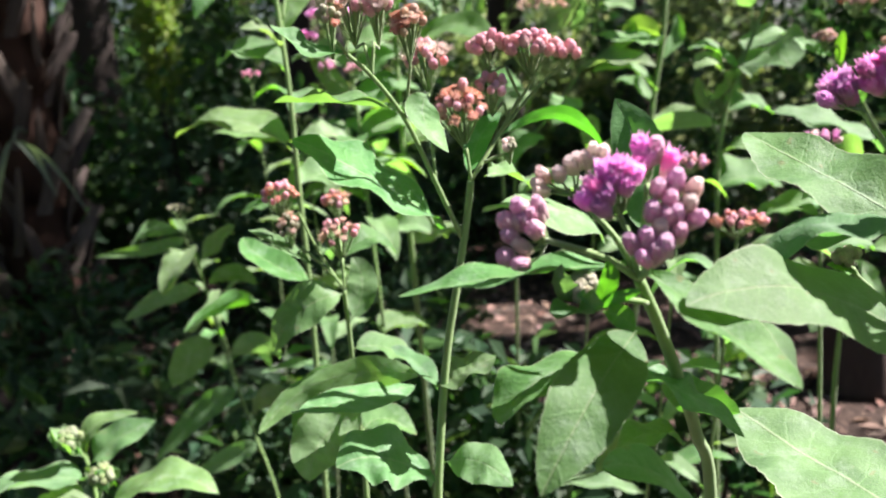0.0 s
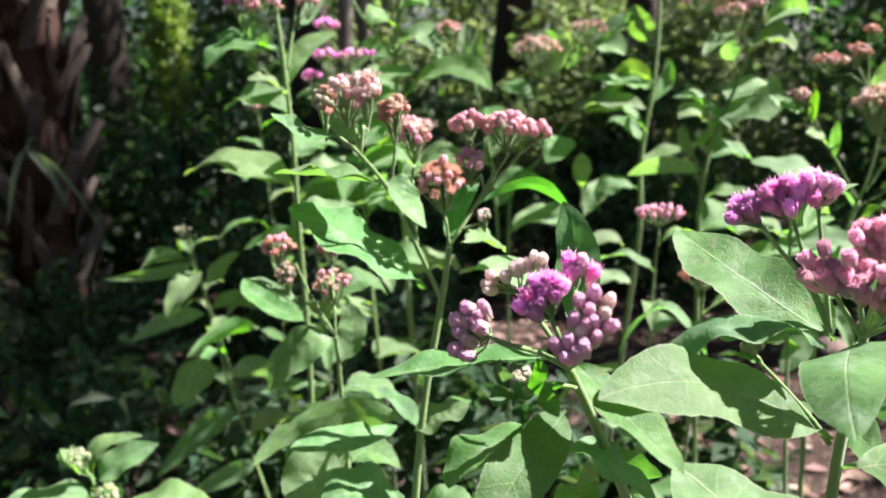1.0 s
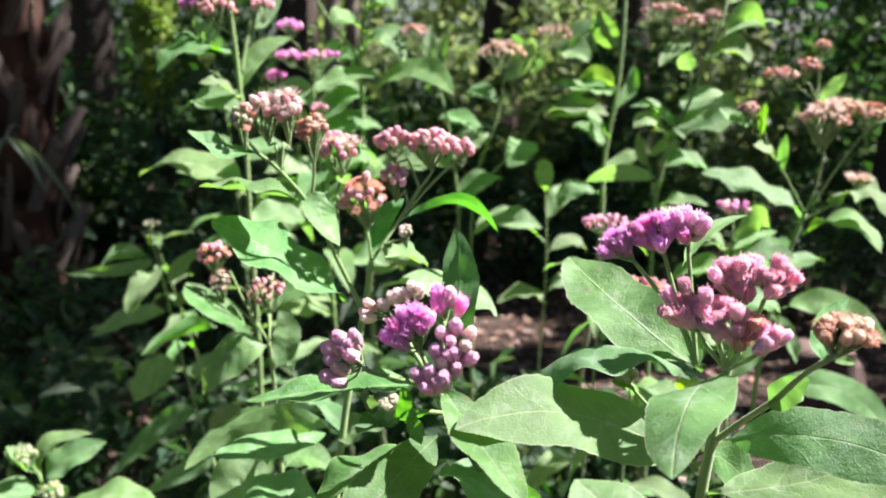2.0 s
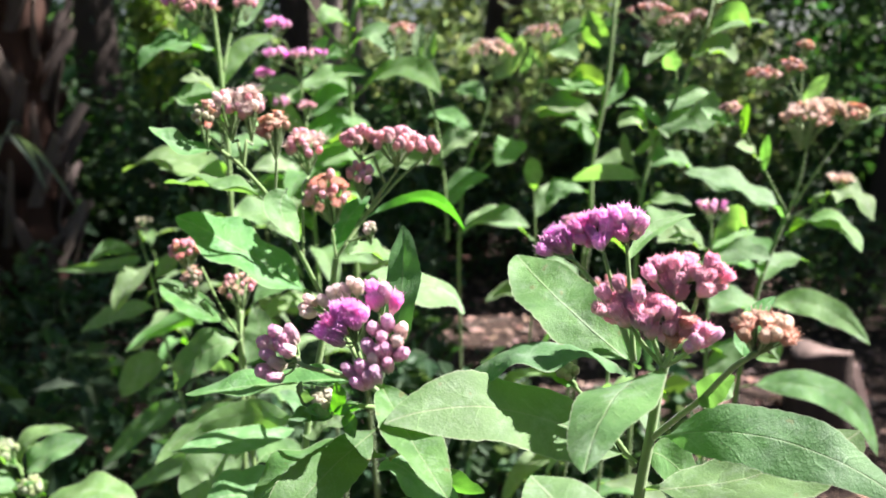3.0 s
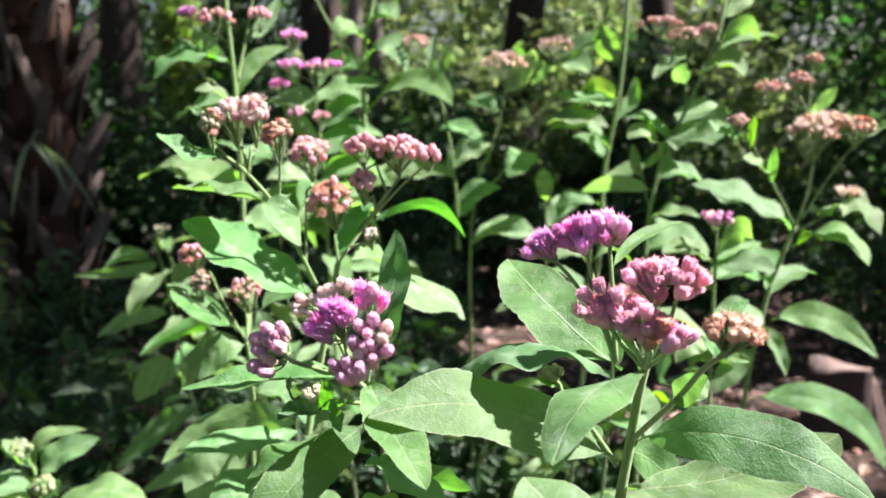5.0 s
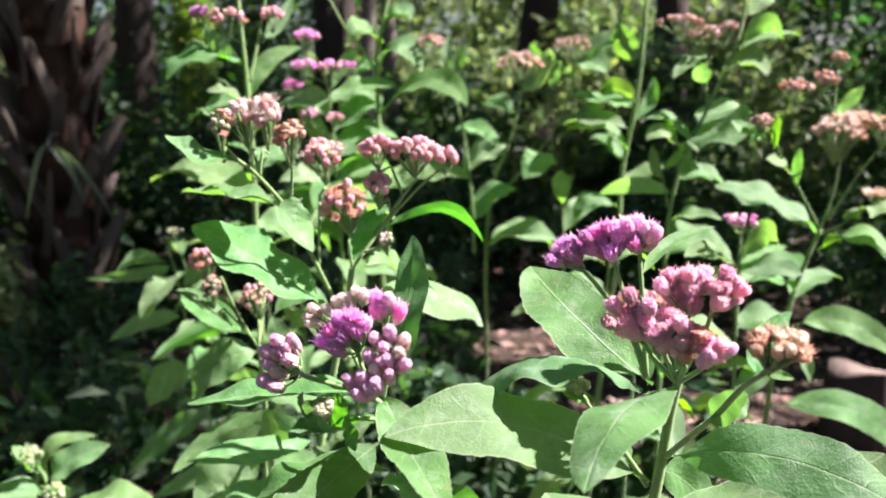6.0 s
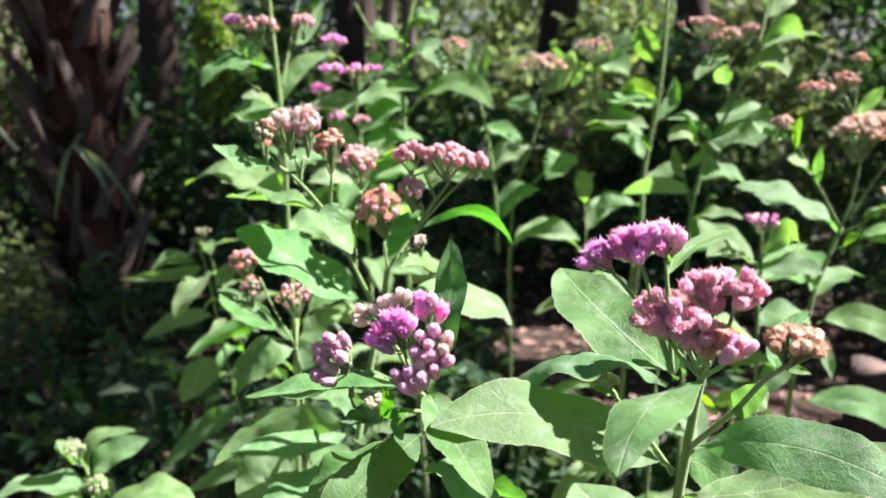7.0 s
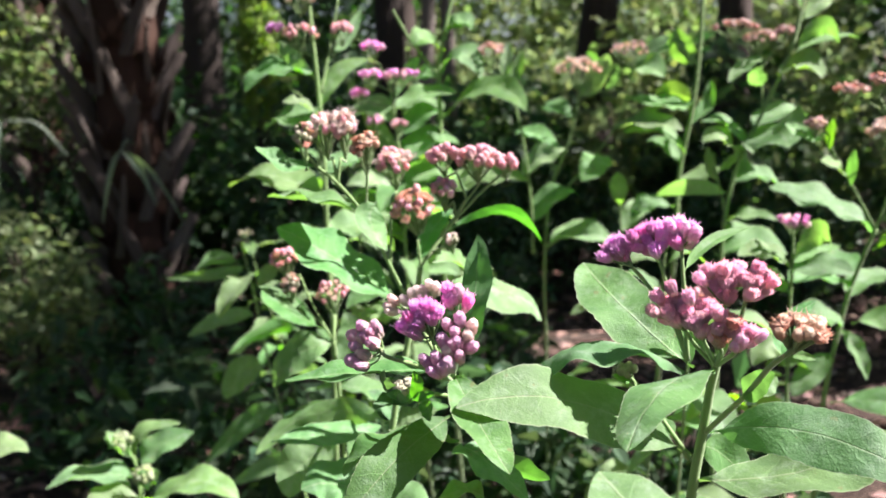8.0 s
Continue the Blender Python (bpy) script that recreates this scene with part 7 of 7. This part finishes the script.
leaf(plant_l, (0.3393, 1.3337, 1.4931), (0.3846, 1.3598, 1.5229), (0.4324, 1.3691, 1.5183), (0.3774, 1.3159, 1.5067), material=LEAF_FAR, steps=16)
leaf(plant_l, (0.3305, 1.3295, 1.4716), (0.3020, 1.3463, 1.5057), (0.2641, 1.3573, 1.5098), (0.2952, 1.3134, 1.4940), material=LEAF_FAR, steps=16)
leaf(plant_l, (0.3085, 1.3194, 1.4198), (0.3533, 1.3411, 1.4266), (0.3919, 1.3477, 1.4080), (0.3445, 1.2978, 1.4133), material=LEAF_FAR, steps=16)
leaf(plant_l, (0.3569, 1.3563, 1.6096), (0.3255, 1.3333, 1.5960), (0.2949, 1.3079, 1.5702), (0.3247, 1.3100, 1.5810), material=LEAF_FAR, steps=16)

plant_m = thing("camphorweed", (0.397, 1.117, 0), "downy green flowering weed with pale tan seed heads and drooping leaves", "plant", "flowering weed stems")
stem(plant_m, [(0.4719, 1.1717, 1.3673), (0.4548, 1.1683, 1.3237), (0.4403, 1.1690, 1.2748), (0.4215, 1.1650, 1.1760), (0.4128, 1.1638, 1.0910), (0.4087, 1.1621, 0.9773), (0.407, 1.155, 0.831), (0.403, 1.139, 0.489), (0.397, 1.117, -0.02)], 0.0028, 0.0042, material=STEM_FAR)
stem(plant_m, [(0.4719, 1.1712, 1.3649), (0.4371, 1.1672, 1.4231), (0.4102, 1.1654, 1.4659), (0.3967, 1.1619, 1.5005)], 0.0018, 0.0013, "branch", material=STEM_FAR)
stem(plant_m, [(0.4719, 1.1717, 1.3673), (0.4732, 1.1451, 1.4140), (0.4706, 1.1238, 1.4615)], 0.002, 0.0016, "branch", material=STEM_FAR)
stem(plant_m, [(0.4801, 1.1690, 1.3796), (0.4980, 1.1395, 1.4375), (0.5218, 1.1187, 1.4877)], 0.0015, 0.0012, "branch", material=STEM_FAR)
stem(plant_m, [(0.4737, 1.1467, 1.4748), (0.4880, 1.1960, 1.5184), (0.4976, 1.2182, 1.5804)], 0.0014, 0.0012, "branch", material=STEM_FAR)
stem(plant_m, [(0.4723, 1.1711, 1.3594), (0.4955, 1.1583, 1.3772), (0.5260, 1.1528, 1.4015)], 0.0015, 0.0012, "branch", material=STEM_FAR)
cluster(plant_m, [(0.4706, 1.1238, 1.4615), (0.4629, 1.1058, 1.4738)], (0.4567, 1.1019, 1.4958), 0.0327, 0.0302, 40, ("fluff", "bud_tan", "down"), size=1.15)
cluster(plant_m, [(0.4706, 1.1238, 1.4615), (0.4805, 1.1086, 1.4882)], (0.4864, 1.1128, 1.5098), 0.0256, 0.0188, 24, ("down", "bud_tan", "fluff"), size=1.15)
cluster(plant_m, [(0.5218, 1.1187, 1.4877), (0.5218, 1.1194, 1.4913)], (0.5233, 1.1215, 1.5022), 0.0259, 0.0213, 24, ("bud_tan", "dry", "down"), size=1.15)
cluster(plant_m, [(0.4880, 1.1960, 1.5184), (0.4644, 1.1997, 1.5377)], (0.4361, 1.2010, 1.5547), 0.0275, 0.0151, 22, ("dusty", "bud_tan", "dry"), size=1.1)
cluster(plant_m, [(0.4880, 1.1960, 1.5184), (0.4762, 1.2012, 1.5454)], (0.4714, 1.2029, 1.5647), 0.0216, 0.0176, 18, ("dusty", "dry"), size=1.05)
cluster(plant_m, [(0.4976, 1.2182, 1.5804), (0.4984, 1.2189, 1.5843)], (0.4979, 1.2158, 1.5942), 0.0138, 0.0139, 12, ("bud_tan", "dry"), size=1.1)
cluster(plant_m, [(0.3967, 1.1619, 1.5005), (0.3913, 1.1619, 1.5005)], (0.3811, 1.1606, 1.5096), 0.0172, 0.0134, 16, ("bud_tan", "dusty"), size=1.1)
cluster(plant_m, [(0.5260, 1.1528, 1.4015), (0.5299, 1.1536, 1.4052)], (0.5338, 1.1555, 1.4151), 0.0174, 0.0111, 15, ("bud_tan", "fluff"), size=1.05)
leaf(plant_m, (0.4903, 1.1952, 1.5146), (0.5049, 1.1895, 1.5378), (0.5213, 1.1884, 1.5584), (0.5173, 1.1885, 1.5325), fold=0.15, material=LEAF_FAR, steps=16)
leaf(plant_m, (0.4976, 1.2179, 1.5788), (0.5079, 1.2189, 1.5843), (0.5167, 1.2218, 1.5991), (0.5174, 1.2185, 1.5820), teeth=0, material=LEAF_FAR, steps=16)
leaf(plant_m, (0.3992, 1.1618, 1.4738), (0.4013, 1.1619, 1.5005), (0.4043, 1.1655, 1.5192), (0.4061, 1.1528, 1.4956), teeth=0, material=LEAF_FAR, steps=16)
leaf(plant_m, (0.3969, 1.1647, 1.4889), (0.3607, 1.1619, 1.5005), (0.3415, 1.1644, 1.5132), (0.3692, 1.1738, 1.5091), teeth=0.01, material=LEAF_FAR, steps=16)
leaf(plant_m, (0.4316, 1.1672, 1.4231), (0.4310, 1.1624, 1.4507), (0.4338, 1.1625, 1.4776), (0.4395, 1.1581, 1.4496), fold=0.2, material=LEAF_FAR, steps=16)
leaf(plant_m, (0.4236, 1.1659, 1.4427), (0.4066, 1.1531, 1.4554), (0.3841, 1.1445, 1.4636), (0.3996, 1.1313, 1.4481), teeth=0, material=LEAF_FAR, steps=16)
leaf(plant_m, (0.4687, 1.1712, 1.3649), (0.4043, 1.1941, 1.4042), (0.3380, 1.2176, 1.4201), (0.3837, 1.1407, 1.3915), fold=0.1, material=LEAF_FAR, steps=16)
leaf(plant_m, (0.4994, 1.1591, 1.3811), (0.5321, 1.1330, 1.4040), (0.5586, 1.1053, 1.3663), (0.5171, 1.0890, 1.3876), fold=0.05, wave=0.2, material=LEAF_FAR, steps=16)
leaf(plant_m, (0.4675, 1.1693, 1.3396), (0.5100, 1.1349, 1.3614), (0.5429, 1.0974, 1.3260), (0.4915, 1.0827, 1.3552), fold=0.15, material=LEAF_FAR, steps=16)
leaf(plant_m, (0.5218, 1.1187, 1.4877), (0.5415, 1.1013, 1.5030), (0.5725, 1.0932, 1.5141), (0.5351, 1.0797, 1.4969), teeth=0, material=LEAF_FAR, steps=16)
leaf(plant_m, (0.5025, 1.1100, 1.4954), (0.5061, 1.1135, 1.5134), (0.5083, 1.1163, 1.5278), (0.5142, 1.1135, 1.5134), teeth=0, material=LEAF_FAR, steps=16)
leaf(plant_m, (0.4424, 1.1656, 1.2837), (0.3942, 1.1449, 1.3084), (0.3454, 1.1232, 1.3013), (0.3774, 1.0924, 1.3004), material=LEAF_FAR, steps=16)
leaf(plant_m, (0.4464, 1.1679, 1.2954), (0.4261, 1.2174, 1.3142), (0.3910, 1.2370, 1.3104), (0.4089, 1.1645, 1.3043), material=LEAF_FAR, steps=16)
leaf(plant_m, (0.4363, 1.1674, 1.2669), (0.4839, 1.2126, 1.2899), (0.5336, 1.2322, 1.2857), (0.4722, 1.1697, 1.2787), material=LEAF_FAR, steps=16)
leaf(plant_m, (0.4480, 1.1707, 1.2313), (0.5202, 1.1616, 1.2371), (0.5838, 1.1318, 1.1883), (0.5310, 1.1770, 1.2590), fold=0.1, wave=0.08, material=LEAF_FAR, steps=16)
leaf(plant_m, (0.4209, 1.1637, 1.1169), (0.5559, 1.1709, 1.1012), (0.6257, 1.1613, 1.0098), (0.5686, 1.1880, 1.1266), fold=0.05, material=LEAF_FAR, steps=16)
leaf(plant_m, (0.4245, 1.1652, 1.1928), (0.3883, 1.1476, 1.1649), (0.3613, 1.1320, 1.1370), (0.4010, 1.1343, 1.1487), material=LEAF_FAR, steps=16)
leaf(plant_m, (0.4303, 1.1695, 1.2250), (0.4598, 1.1729, 1.1904), (0.4759, 1.1747, 1.1473), (0.4800, 1.1826, 1.1875), material=LEAF_FAR, steps=16)
leaf(plant_m, (0.4192, 1.1667, 1.1585), (0.3623, 1.1698, 1.1745), (0.3380, 1.1667, 1.1585), (0.3520, 1.1285, 1.1714), material=LEAF_FAR, steps=16)

plant_o = thing("camphorweed", (0.327, 0.960, 0), "downy green flowering weed with a single small purple head", "plant", "flowering weed stems")
stem(plant_o, [(0.3175, 1.0197, 1.3875), (0.3177, 1.0174, 1.3600), (0.3173, 1.0153, 1.2966), (0.3183, 1.0124, 1.2029), (0.320, 1.004, 1.022), (0.323, 0.986, 0.601), (0.327, 0.960, -0.02)], 0.0016, 0.003, material=STEM_FAR)
cluster(plant_o, [(0.3175, 1.0191, 1.3841), (0.3175, 1.0197, 1.3875)], (0.3175, 1.0214, 1.3963), 0.0223, 0.0132, 13, ("open", "bud_pink", "bud_white"), size=1.1)
leaf(plant_o, (0.3184, 1.0161, 1.3532), (0.3470, 1.0171, 1.3844), (0.3586, 1.0040, 1.3694), (0.3573, 1.0230, 1.3624), fold=0.1, material=LEAF_FAR, steps=16)
leaf(plant_o, (0.3180, 1.0158, 1.3462), (0.3468, 1.0322, 1.3572), (0.3819, 1.0440, 1.3658), (0.3570, 1.0546, 1.3675), material=LEAF_FAR, steps=16)
leaf(plant_o, (0.3176, 1.0154, 1.3393), (0.3369, 0.9805, 1.3533), (0.3707, 0.9590, 1.3476), (0.3268, 0.9480, 1.3434), fold=0.1, material=LEAF_FAR, steps=16)
leaf(plant_o, (0.3166, 1.0151, 1.3428), (0.2853, 1.0125, 1.3609), (0.2486, 1.0020, 1.3594), (0.2770, 0.9805, 1.3533), material=LEAF_FAR, steps=16)
leaf(plant_o, (0.3172, 1.0131, 1.3115), (0.2866, 1.0353, 1.3207), (0.2537, 1.0423, 1.3046), (0.2785, 1.0027, 1.3104), material=LEAF_FAR, steps=16)
leaf(plant_o, (0.3174, 1.0148, 1.2680), (0.3572, 1.0272, 1.2791), (0.3854, 1.0245, 1.2653), (0.3470, 0.9942, 1.2666), material=LEAF_FAR, steps=16)
leaf(plant_o, (0.3182, 1.0143, 1.2390), (0.2916, 1.0012, 1.2503), (0.2682, 0.9863, 1.2262), (0.2956, 0.9870, 1.2296), material=LEAF_FAR, steps=16)
